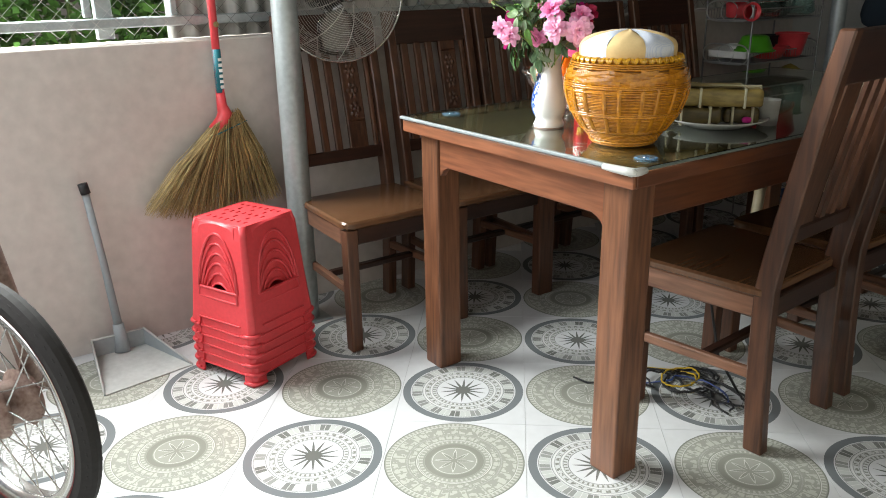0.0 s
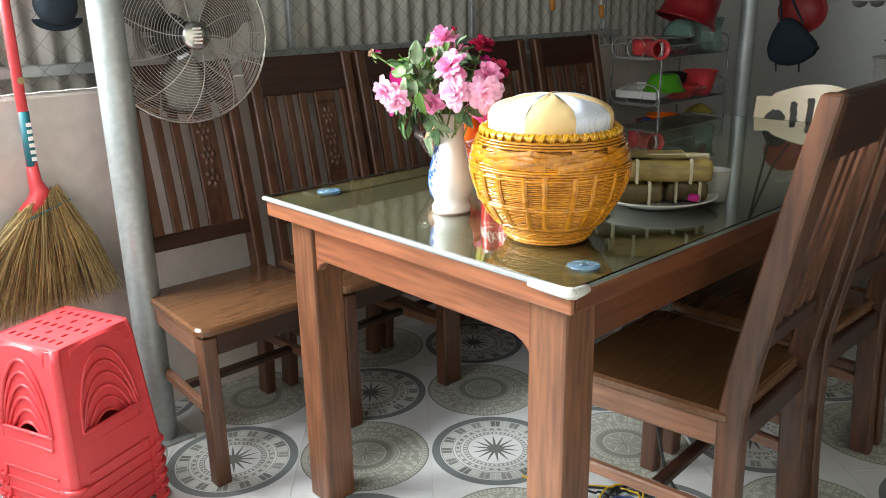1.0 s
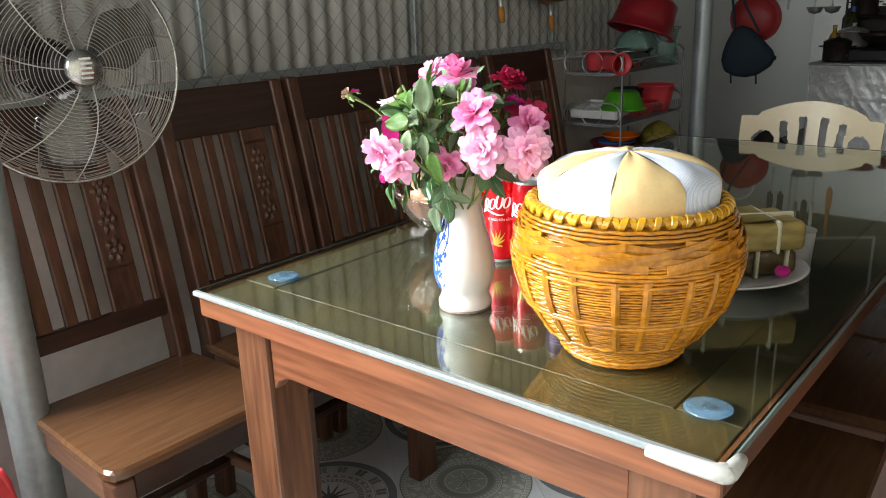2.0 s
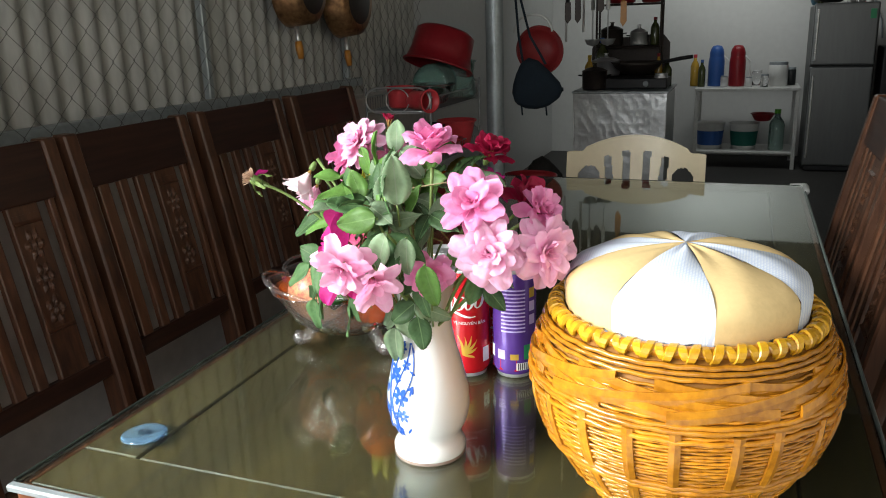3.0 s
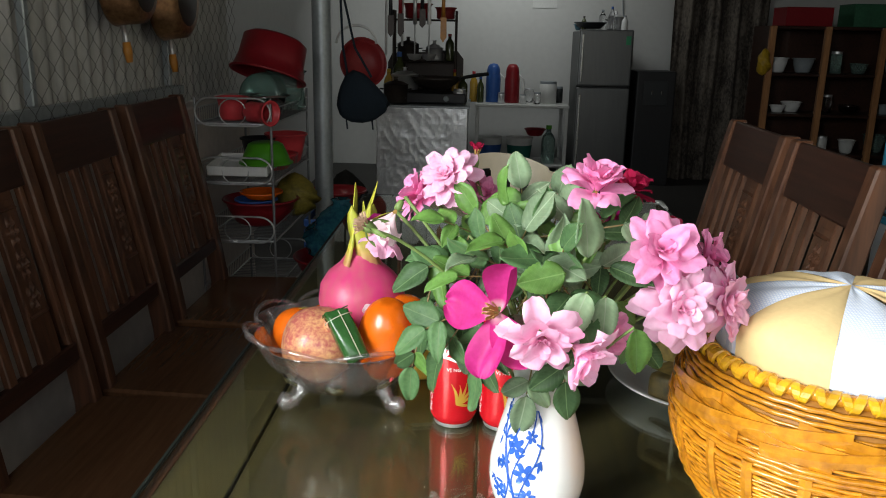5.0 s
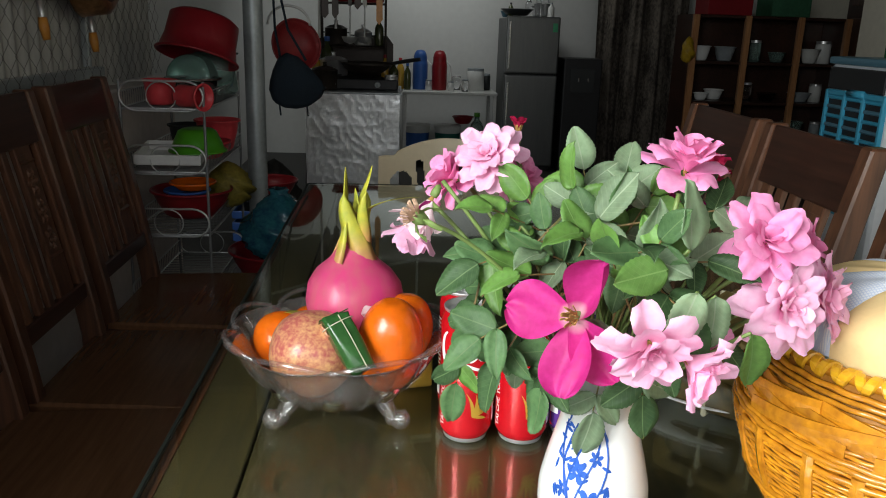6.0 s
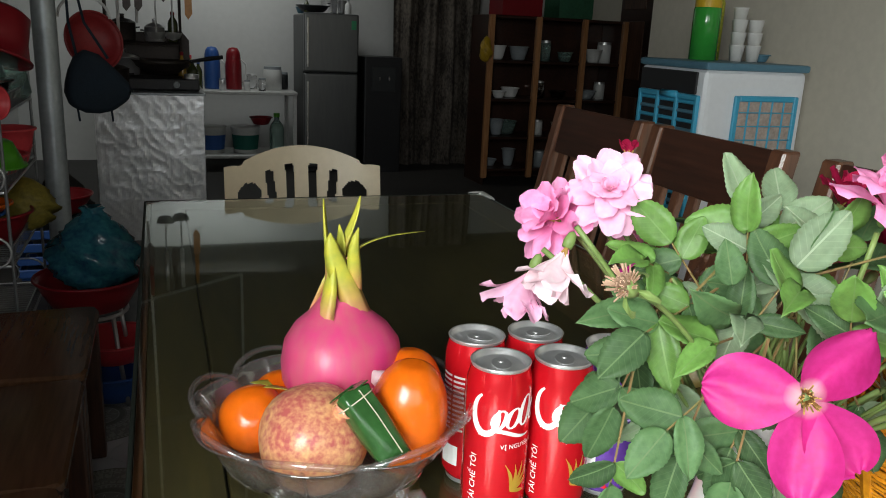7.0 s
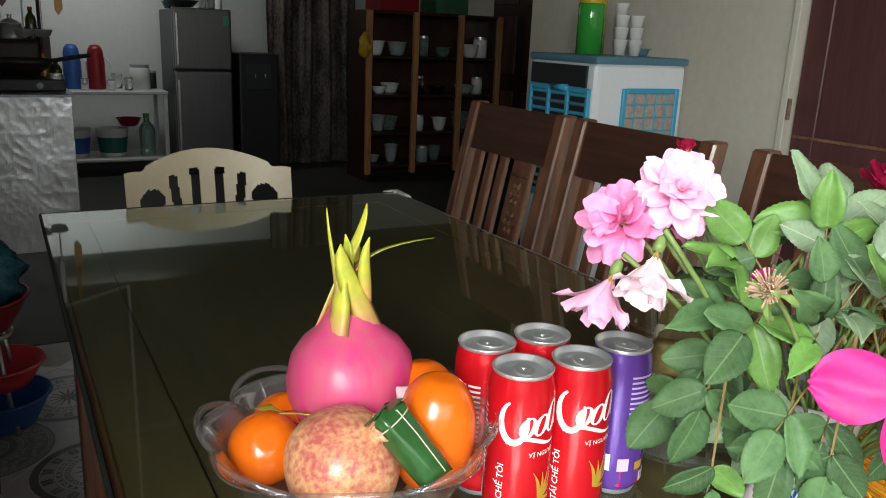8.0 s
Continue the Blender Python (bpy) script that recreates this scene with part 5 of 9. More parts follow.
    def leaf(p, d, up, s, kind):
        d, up = Vector(d).normalized(), Vector(up).normalized()
        s *= rnd.uniform(0.47, 0.66)
        up = (up + Vector((rnd.uniform(-0.4, 0.4), rnd.uniform(-0.35, 0.35), rnd.uniform(-0.3, 0.3)))).normalized()
        d = (d + Vector((0, 0, rnd.uniform(-0.35, 0.05)))).normalized()
        y = up.cross(d).normalized()
        z = d.cross(y)
        m = Matrix.Translation(p) @ Matrix((d, y, z)).transposed().to_4x4() @ Matrix.Diagonal((s, s, s, 1))
        me = (meshes, pale, young)[kind][rnd.randrange(4)]
        if min((Vector(p) + d * 0.054 * s * u - heart).length for u in (0.0, 0.5, 1.0)) < 0.038:
            return  # the overblown flower stands clear of leaves
        ob = new("leaf", me)
        ob.parent = t
        ob.matrix_basis = m

    def spray(tip, d, up, s, kinds, n=5):
        """A compound leaf: leaflets in pairs on a thin stalk that ends at tip."""
        d, up, tip = Vector(d).normalized(), Vector(up).normalized(), Vector(tip)
        side = up.cross(d).normalized()
        root = tip - d * 0.05 * s
        part("leaf_stalk", tube([root - d * 0.03 * s, root, tip], [0.001, 0.0008, 0.0006], 5), M_TWIG, t)
        leaf(tip, d + up * rnd.uniform(-0.2, 0.1), up, s * 1.1, kinds[0])
        for k in range((n - 1) // 2):
            q = tip - d * (0.012 + 0.026 * k) * s
            for sg in (-1, 1):
                leaf(q, d * 0.55 + side * sg * 0.85 + up * rnd.uniform(-0.15, 0.2), up, s * (1.0 - 0.12 * k) * rnd.uniform(0.9, 1.1), kinds[(k + (sg > 0)) % len(kinds)])
        if (neck - root).length > 0.05:
            stem(root - d * 0.03 * s, 0.0, 0.0013)

    # large leaves that stand out
    for p, d, up, sz, kind in LARGE_LEAVES:
        leaf(p, d, up, sz, kind)
        stem(p, 0.0, 0.0012)
    spray((0.386, 0.118, 1.045), (0.1, -0.35, 0.9), (-0.3, -0.95, -0.1), 1.15, (1, 1, 1), 3)
    spray((0.455, 0.15, 1.07), (0.75, -0.05, 0.15), (-0.2, -0.6, 0.8), 1.05, (1, 0, 0), 3)
    spray((0.362, 0.20, 1.085), (-0.2, 0.15, 0.9), (-0.4, -0.85, 0.2), 0.95, (1, 2, 2), 3)
    spray((0.372, 0.155, 0.915), (-0.15, -0.1, -0.95), (-0.15, -0.95, 0.15), 1.05, (1, 1, 0), 3)
    spray((0.402, 0.14, 0.935), (0.15, -0.05, -0.95), (0.1, -0.95, 0.1), 1.1, (0, 1, 1), 3)
    spray((0.285, 0.145, 0.975), (-0.75, -0.2, -0.35), (-0.2, -0.8, 0.6), 1.1, (0, 0, 0), 3)
    spray((0.272, 0.172, 0.93), (-0.2, -0.15, -0.95), (-0.5, -0.8, 0.0), 1.0, (0, 2, 0), 3)
    spray((0.372, 0.142, 1.03), (-0.5, -0.3, 0.1), (-0.1, -0.9, 0.45), 1.15, (1, 0, 1), 5)
    spray((0.465, 0.16, 0.965), (0.6, -0.15, -0.6), (0.3, -0.8, 0.5), 1.0, (0, 1, 0), 3)
    spray((0.285, 0.197, 0.965), (-0.35, -0.05, -0.8), (-0.6, -0.7, 0.2), 1.05, (0, 0, 0), 3)
    spray((0.32, 0.192, 0.945), (-0.1, -0.2, -0.9), (-0.3, -0.9, 0.1), 1.0, (1, 0, 1), 3)
    spray((0.30, 0.21, 1.02), (-0.7, -0.15, 0.1), (-0.2, -0.75, 0.6), 1.05, (0, 2, 2), 3)
    spray((0.296, 0.2, 1.055), (-0.6, -0.25, 0.3), (-0.1, -0.6, 0.8), 0.95, (2, 2, 0), 5)
    spray((0.375, 0.09, 1.055), (-0.1, -0.8, 0.3), (0, -0.3, 0.95), 1.1, (0, 1, 0), 3)
    spray((0.40, 0.085, 1.02), (0.3, -0.75, -0.3), (0.2, -0.5, 0.85), 1.0, (0, 0, 1), 5)
    spray((0.345, 0.13, 1.055), (-0.5, -0.55, 0.5), (0.1, -0.7, 0.7), 0.95, (2, 0, 1), 3)
    spray((0.405, 0.17, 1.075), (0.35, -0.2, 0.8), (0, -0.9, 0.4), 0.95, (2, 1, 2), 5)
    spray((0.43, 0.12, 1.04), (0.55, -0.6, 0.2), (0, -0.5, 0.8), 0.95, (0, 1, 0), 3)
    spray((0.44, 0.20, 1.05), (0.6, 0.3, 0.5), (0, 0.3, 0.9), 1.0, (0, 2, 0), 5)
    spray((0.38, 0.25, 1.05), (0.0, 0.8, 0.4), (0, -0.3, 0.9), 1.0, (0, 2, 0), 5)
    spray((0.335, 0.245, 1.03), (-0.5, 0.6, 0.1), (0, 0.2, 0.95), 1.0, (0, 0, 0), 5)
    spray((0.31, 0.15, 1.02), (-0.7, -0.4, 0.1), (0, -0.5, 0.9), 0.95, (2, 0, 0), 3)
    spray((0.352, 0.125, 0.985), (-0.3, -0.4, -0.4), (-0.7, -0.6, 0.3), 0.95, (0, 1, 0), 3)
    spray((0.362, 0.11, 1.045), (-0.3, -0.2, 0.6), (-0.75, -0.5, 0.4), 0.9, (2, 0, 1), 3)
    spray((0.335, 0.15, 0.955), (-0.45, -0.2, -0.6), (-0.75, -0.55, 0.2), 0.95, (0, 0, 1), 3)
    spray((0.39, 0.10, 1.06), (0.1, -0.4, 0.6), (-0.5, -0.7, 0.5), 0.9, (0, 2, 0), 3)
    for tip, d, up, sz, kinds, n in (((0.292, 0.205, 0.985), (-0.5, 0.1, -0.6), (-0.8, -0.5, 0.3), 1.15, (0, 0, 1), 3),
                                     ((0.300, 0.235, 0.950), (-0.35, 0.3, -0.8), (-0.85, -0.4, 0.1), 1.1, (0, 1, 0), 3),
                                     ((0.285, 0.175, 1.020), (-0.7, -0.2, -0.2), (-0.5, -0.6, 0.6), 1.0, (0, 2, 0), 5),
                                     ((0.325, 0.215, 1.060), (-0.4, 0.2, 0.6), (-0.6, -0.6, 0.5), 1.0, (2, 0, 1), 5),
                                     ((0.350, 0.180, 1.075), (-0.2, -0.1, 0.8), (-0.6, -0.75, 0.2), 1.0, (2, 1, 0), 5),
                                     ((0.335, 0.165, 1.030), (-0.6, -0.3, 0.3), (-0.6, -0.7, 0.4), 1.1, (0, 1, 0), 5),
                                     ((0.318, 0.190, 0.965), (-0.3, -0.2, -0.7), (-0.8, -0.55, 0.1), 1.1, (0, 1, 0), 3),
                                     ((0.330, 0.140, 0.940), (-0.2, -0.1, -0.9), (-0.7, -0.65, 0.1), 1.05, (0, 0, 1), 3),
                                     ((0.395, 0.205, 1.080), (0.1, 0.3, 0.7), (-0.5, -0.7, 0.5), 1.05, (1, 2, 0), 5),
                                     ((0.430, 0.175, 1.065), (0.3, 0.1, 0.6), (-0.5, -0.8, 0.4), 1.0, (0, 1, 2), 5),
                                     ((0.365, 0.155, 1.060), (0.2, -0.2, 0.6), (-0.7, -0.65, 0.3), 1.05, (1, 0, 0), 5),
                                     ((0.410, 0.130, 0.970), (0.2, -0.3, -0.7), (-0.2, -0.9, 0.2), 1.0, (0, 1, 0), 3),
                                     ((0.300, 0.150, 0.955), (-0.5, -0.3, -0.7), (-0.6, -0.75, 0.2), 1.05, (0, 0, 1), 3)):
        spray(tip, d, up, sz, kinds, n)
    for i in range(10):
        v = Vector((rnd.uniform(-1, 1), rnd.uniform(-1, 1), rnd.uniform(-0.5, 1))).normalized()
        p = Vector((0.375, 0.165, 1.005)) + Vector((v.x * 0.07, v.y * 0.065, v.z * 0.06))
        leaf(p, v + Vector((rnd.uniform(-0.6, 0.6), rnd.uniform(-0.6, 0.6), rnd.uniform(-0.5, 0.3))), (rnd.uniform(-0.4, 0.4), -0.6, 0.7), rnd.uniform(0.75, 1.05), rnd.choice((0, 0, 1, 2)))


rose_bunch()

# ---- rice basket with cushion lid ----
M_BAMBOO = island_tint(mat("varnished_bamboo", (0.55, 0.225, 0.012), 0.22, 0, 0.35, 30, 140, 0.12, tint=(0.33, 0.115, 0.008), coat=0.6, per_object=0.22), 0.25)
M_BAMBOO_DARK = mat("bamboo_inner_wall", (0.30, 0.12, 0.012), 0.6, 0, 0.3, 30, 120, 0.2)
M_BAMBOO_Y = island_tint(mat("yellow_cane_binding", (0.64, 0.35, 0.014), 0.28, 0, 0.25, 30, 140, 0.12, tint=(0.46, 0.21, 0.01), coat=0.6, per_object=0.15), 0.1)
M_LIDYELLOW = mat("pale_yellow_cotton", (0.72, 0.52, 0.25), 0.9, 0, 0.06, 12, 220, 0.25)


def check_cloth():
    m = mat("white_check_cotton", (0.74, 0.77, 0.83), 0.9, 0, 0.04, 12, 220, 0.2)
    nt = m.node_tree
    b = nt.nodes["Principled BSDF"]
    src = b.inputs["Base Color"].links[0].from_socket
    tc = nt.nodes.new("ShaderNodeTexCoord")
    sep = nt.nodes.new("ShaderNodeSeparateXYZ")
    nt.links.new(tc.outputs["Object"], sep.inputs[0])
    x, y = Expr(nt, sep.outputs[0]), Expr(nt, sep.outputs[1])
    f = (x * 420.0).op("FRACT").lt(0.35).either((y * 420.0).op("FRACT").lt(0.35))
    nt.links.new(mixed(nt, f * 0.55, src, (0.42, 0.50, 0.72)), b.inputs["Base Color"])
    return m


M_LIDWHITE = check_cloth()


def basket_r(z):
    prof = [(0, 0.062), (0.006, 0.069), (0.016, 0.078), (0.03, 0.090), (0.045, 0.1015), (0.06, 0.112), (0.075, 0.1205), (0.09, 0.1275), (0.105, 0.1325), (0.12, 0.136), (0.138, 0.137), (0.155, 0.134), (0.175, 0.1265), (0.195, 0.1185)]
    for (a, ra), (b, rb) in zip(prof, prof[1:]):
        if a <= z <= b:
            return ra + (rb - ra) * (z - a) / (b - a)
    return prof[-1][1]


def rice_basket():
    t = thing("rice_basket", "round woven bamboo basket with a padded cloth lid", "basket", pose(0.651, 0.186, G_Z))
    core = [(0, 0.003)] + [(basket_r(z) - 0.003, z) for z in [0.003 + 0.187 * i / 24 for i in range(25)]] + [(0.09, 0.185), (0, 0.18)]
    part("inner_wall", lathe(core, 56), M_BAMBOO_DARK, t, smooth=True)
    # weft rods
    bm = bmesh.new()
    n, seg = 36, 144
    z, k = 0.003, 0
    rnd = random.Random(2)
    while z < 0.172:
        r0 = basket_r(z)
        ph, tilt = rnd.uniform(-0.2, 0.2), rnd.uniform(-0.0006, 0.0006)
        pts = []
        for i in range(seg):
            a = 2 * math.pi * i / seg
            r = r0 + 0.0009 * math.sin(n * a + math.pi * k + ph) - 0.0008
            pts.append((r * math.cos(a), r * math.sin(a), z + tilt * math.sin(a * 3 + ph * 9)))
        tube(pts, 0.00165 * rnd.uniform(0.8, 1.12), 5, bm, closed=True)
        z += 0.0034
        k += 1
    part("weave", bm, M_BAMBOO, t, "fine woven bamboo weft", smooth=True)["kind"] = "stuff"
    # flat uprights that pass over the weave
    for i in range(21):
        a0 = 2 * math.pi * i / 21 + 0.03 * math.sin(i * 2.7)
        bm = bmesh.new()
        rows = []
        lo, hi = (0.035, 0.134) if i % 2 else (0.04, 0.136)
        for j in range(13):
            z = lo + (hi - lo) * j / 12
            r = basket_r(z) + 0.0024
            hw = 0.0046 / r
            rows.append([bm.verts.new((rr * math.cos(a), rr * math.sin(a), z)) for rr, a in ((r, a0 - hw), (r + 0.0012, a0), (r, a0 + hw), (r - 0.002, a0 + hw), (r - 0.002, a0 - hw))])
        for a, b in zip(rows, rows[1:]):
            for q in range(5):
                bm.faces.new((a[q], a[(q + 1) % 5], b[(q + 1) % 5], b[q]))
        bm.faces.new(rows[0][::-1]), bm.faces.new(rows[-1])
        part("upright_strip", bm, M_BAMBOO, t)
    # plaited shoulder band
    for s, lay, many in ((-1, 0.0, 12), (1, 0.0020, 8)):
        for i in range(many):
            a0 = 2 * math.pi * i / many + (0.12 if s < 0 else 0)
            bm = bmesh.new()
            rows = []
            for j in range(29):
                u = j / 28
                z = 0.1475 + 0.023 * u
                a = a0 + s * 1.25 * u
                r = basket_r(z) + 0.0012 + lay + (0.0005 * math.sin(4 * math.pi * u + i) if s > 0 else 0)
                rows.append([bm.verts.new(((r + dr) * math.cos(a), (r + dr) * math.sin(a), z + dz)) for dz, dr in ((-0.0058, 0.0), (0, 0.0010), (0.0058, 0.0), (0.0058, -0.0018), (-0.0058, -0.0018))])
            for a, b in zip(rows, rows[1:]):
                for q in range(5):
                    bm.faces.new((a[q], a[(q + 1) % 5], b[(q + 1) % 5], b[q]))
            bm.faces.new(rows[0][::-1]), bm.faces.new(rows[-1])
            bmesh.ops.recalc_face_normals(bm, faces=bm.faces[:])
            part("plait_strip", bm, M_BAMBOO, t)
    for z, w, name in ((0.1375, 0.0026, "twine"), (0.1415, 0.0024, "twine"), (0.1285, 0.0026, "twine"), (0.076, 0.0032, "twine"), (0.0805, 0.0030, "twine"), (0.1765, 0.0024, "twine"), (0.181, 0.0024, "twine"), (0.1855, 0.0026, "twine"), (0.006, 0.0032, "twine"), (0.012, 0.003, "twine"), (0.038, 0.0026, "twine")):
        pts = []
        for i in range(128):
            a = 2 * math.pi * i / 128
            r = basket_r(z) + 0.0012 + 0.0006 * math.sin(30 * a + z * 900)
            pts.append((r * math.cos(a), r * math.sin(a), z + 0.0003 * math.sin(30 * a)))
        part(name, tube(pts, w, 5, closed=True), M_BAMBOO, t, smooth=True)
    # bound rim: slanting wraps over a hoop
    part("rim_hoop", tube([(0.1145 * math.cos(a), 0.1145 * math.sin(a), 0.194) for a in [2 * math.pi * i / 64 for i in range(64)]], 0.0056, 8, closed=True), M_BAMBOO, t, smooth=True)
    wraps = 84
    for i in range(wraps):
        a = 2 * math.pi * i / wraps
        bm = bmesh.new()
        rows = []
        up = 0.0009 if i % 2 else -0.0002
        for j in range(10):
            u = j / 9
            th = radians(-88 + 262 * u)
            aa = a + 0.085 * (u - 0.5) * (1 if i % 2 else -0.9)
            hw = 0.0325 * (0.8 + 0.35 * math.sin(math.pi * u)) * (1 if i % 2 else 0.9)
            rows.append([bm.verts.new(((0.1145 + q * math.cos(th)) * math.cos(aa + s), (0.1145 + q * math.cos(th)) * math.sin(aa + s), 0.193 + 0.98 * q * math.sin(th)))
                         for s, q in ((-hw, 0.0060), (-hw * 0.7, 0.0074 + up), (hw * 0.7, 0.0074 + up), (hw, 0.0060), (0, 0.005))])
        for x, y in zip(rows, rows[1:]):
            for q in range(5):
                bm.faces.new((x[q], x[(q + 1) % 5], y[(q + 1) % 5], y[q]))
        bm.faces.new(rows[0][::-1]), bm.faces.new(rows[-1])
        bmesh.ops.recalc_face_normals(bm, faces=bm.faces[:])
        part("rim_wrap", bm, M_BAMBOO_Y, t)
    # padded lid in eight gores
    lid = part("lid_base", lathe([(0, 0.18), (0.100, 0.18), (0.101, 0.192), (0.096, 0.197), (0, 0.197)], 40), M_LIDWHITE, t)
    lid["label"] = "padded cloth lid of eight gores"
    rr = random.Random(8)
    for g in range(8):
        bm = bmesh.new()
        a0 = radians(-73 + 45 * g)
        rows = []
        for i in range(13):
            u = i / 12
            row = []
            for j in range(11):
                v = j / 10
                a = a0 + radians(45) * v
                r = 0.1105 * math.sin(u * math.pi / 2) ** 0.92 * (1 - 0.045 * max(0, u - 0.8) / 0.2)
                puff = 0.05 * math.cos(u * math.pi / 2) ** 0.62
                crease = -0.0022 * (1 - math.sin(math.pi * v)) ** 3 * math.sin(math.pi * min(1, u * 1.1))
                pucker = 0.0022 * math.sin(v * 23 + g * 2.1) * max(0, u - 0.55) * 2.0 + 0.0012 * math.sin(v * 9 + u * 7 + g)
                row.append(bm.verts.new((r * math.cos(a) * (1 + pucker), r * math.sin(a) * (1 + pucker), 0.196 + 1.12 * puff + crease + pucker * 0.8)))
            rows.append(row)
        for a, b in zip(rows, rows[1:]):
            for j in range(10):
                bm.faces.new((a[j], b[j], b[j + 1], a[j + 1]))
        bmesh.ops.remove_doubles(bm, verts=bm.verts[:], dist=0.0002)
        part("lid_gore", bm, M_LIDYELLOW if g % 2 == 0 else M_LIDWHITE, lid, "pale yellow cotton gore" if g % 2 == 0 else "white checked cotton gore", smooth=True)
    return t


rice_basket()

# ---- drink cans ----
M_CANRED = mat("red_can_print", (0.60, 0.008, 0.016), 0.24, 0.25, 0.06, 10, 60, 0.01, coat=0.3)
M_CANPURPLE = mat("purple_can_print", (0.13, 0.05, 0.33), 0.26, 0.25, 0.06, 10, 60, 0.01, coat=0.3)
M_ALU = mat("can_aluminium", (0.76, 0.76, 0.77), 0.36, 0.8, 0.08, 20, 120, 0.05)
M_GOLD = mat("gold_print", (0.62, 0.38, 0.05), 0.35, 0.3, 0.2, 20, 60, 0.01)
CAN_R, CAN_H = 0.0288, 0.147


def wrap(bm, r):
    """Bends a flat mesh in x (round the can) and z on to a cylinder of radius r; its y is the lift."""
    for v in bm.verts:
        a = v.co.x / r
        rad = r + v.co.y
        v.co = (rad * math.sin(a), -rad * math.cos(a), v.co.z)
    return bm


def flat_word(text, size, material, parent, name, x, z, turn=0.0):
    """A printed word from the built-in font, wrapped on the can."""
    cu = bpy.data.curves.new("word", "FONT")
    cu.body, cu.size, cu.resolution_u = text, size, 2
    ob = bpy.data.objects.new("word", cu)
    scene.collection.objects.link(ob)
    bpy.context.view_layer.update()
    me = bpy.data.meshes.new_from_object(ob.evaluated_get(bpy.context.evaluated_depsgraph_get()))
    bpy.data.objects.remove(ob)
    bm = bmesh.new()
    bm.from_mesh(me)
    bpy.data.meshes.remove(me)
    c, s = math.cos(turn), math.sin(turn)
    for v in bm.verts:
        u, w = v.co.x, v.co.y
        v.co = (x + u * c - w * s, 0.00025, z + u * s + w * c)
    bmesh.ops.subdivide_edges(bm, edges=[e for e in bm.edges if e.calc_length() > 0.004], cuts=1)
    return part(name, wrap(bm, CAN_R), material, parent)


def ribbon(pts, widths, lift=0.00025):
    """A flat printed stroke along points (round, up)."""
    bm = bmesh.new()
    rows = []
    for i, (x, z) in enumerate(pts):
        x0, z0 = pts[max(i - 1, 0)]
        x1, z1 = pts[min(i + 1, len(pts) - 1)]
        d = math.hypot(x1 - x0, z1 - z0) or 1
        nx, nz = -(z1 - z0) / d, (x1 - x0) / d
        w = widths[i] / 2
        rows.append((bm.verts.new((x - nx * w, lift, z - nz * w)), bm.verts.new((x + nx * w, lift, z + nz * w))))
    for a, b in zip(rows, rows[1:]):
        bm.faces.new((a[0], b[0], b[1], a[1]))
    return wrap(bm, CAN_R)


def can_thing(label, m):
    t = thing("drink_can", label, "can", group="drink cans")
    r, h = CAN_R, CAN_H
    part("body", lathe([(0.022, 0.004), (0.0245, 0.0065), (r - 0.0015, 0.011), (r, 0.016), (r, h - 0.017), (r - 0.0015, h - 0.011), (0.0258, h - 0.004)], 48), m, t, smooth=True)
    part("base", lathe([(0, 0.006), (0.019, 0.003), (0.021, 0.0), (0.0228, 0.001), (0.0245, 0.0062)], 40), M_ALU, t, smooth=True)
    lid = part("lid", lathe([(0.0257, h - 0.004), (0.0268, h - 0.001), (0.0262, h), (0.0248, h - 0.0005), (0.0238, h - 0.005), (0.0205, h - 0.0062), (0.0195, h - 0.0045), (0, h - 0.0045)], 48), M_ALU, t, "brushed aluminium lid", smooth=True)
    bm = prism([(0.0085 * math.cos(a), -0.003 + 0.0125 * math.sin(a)) for a in [2 * math.pi * i / 20 for i in range(20)]], 0.001, "z")
    part("ring_pull", bm, M_ALU, lid).location = (0, 0, h - 0.0032)
    part("rivet", lathe([(0.0025, h - 0.0045), (0.0022, h - 0.002), (0, h - 0.0018)], 12), M_ALU, lid)
    return t


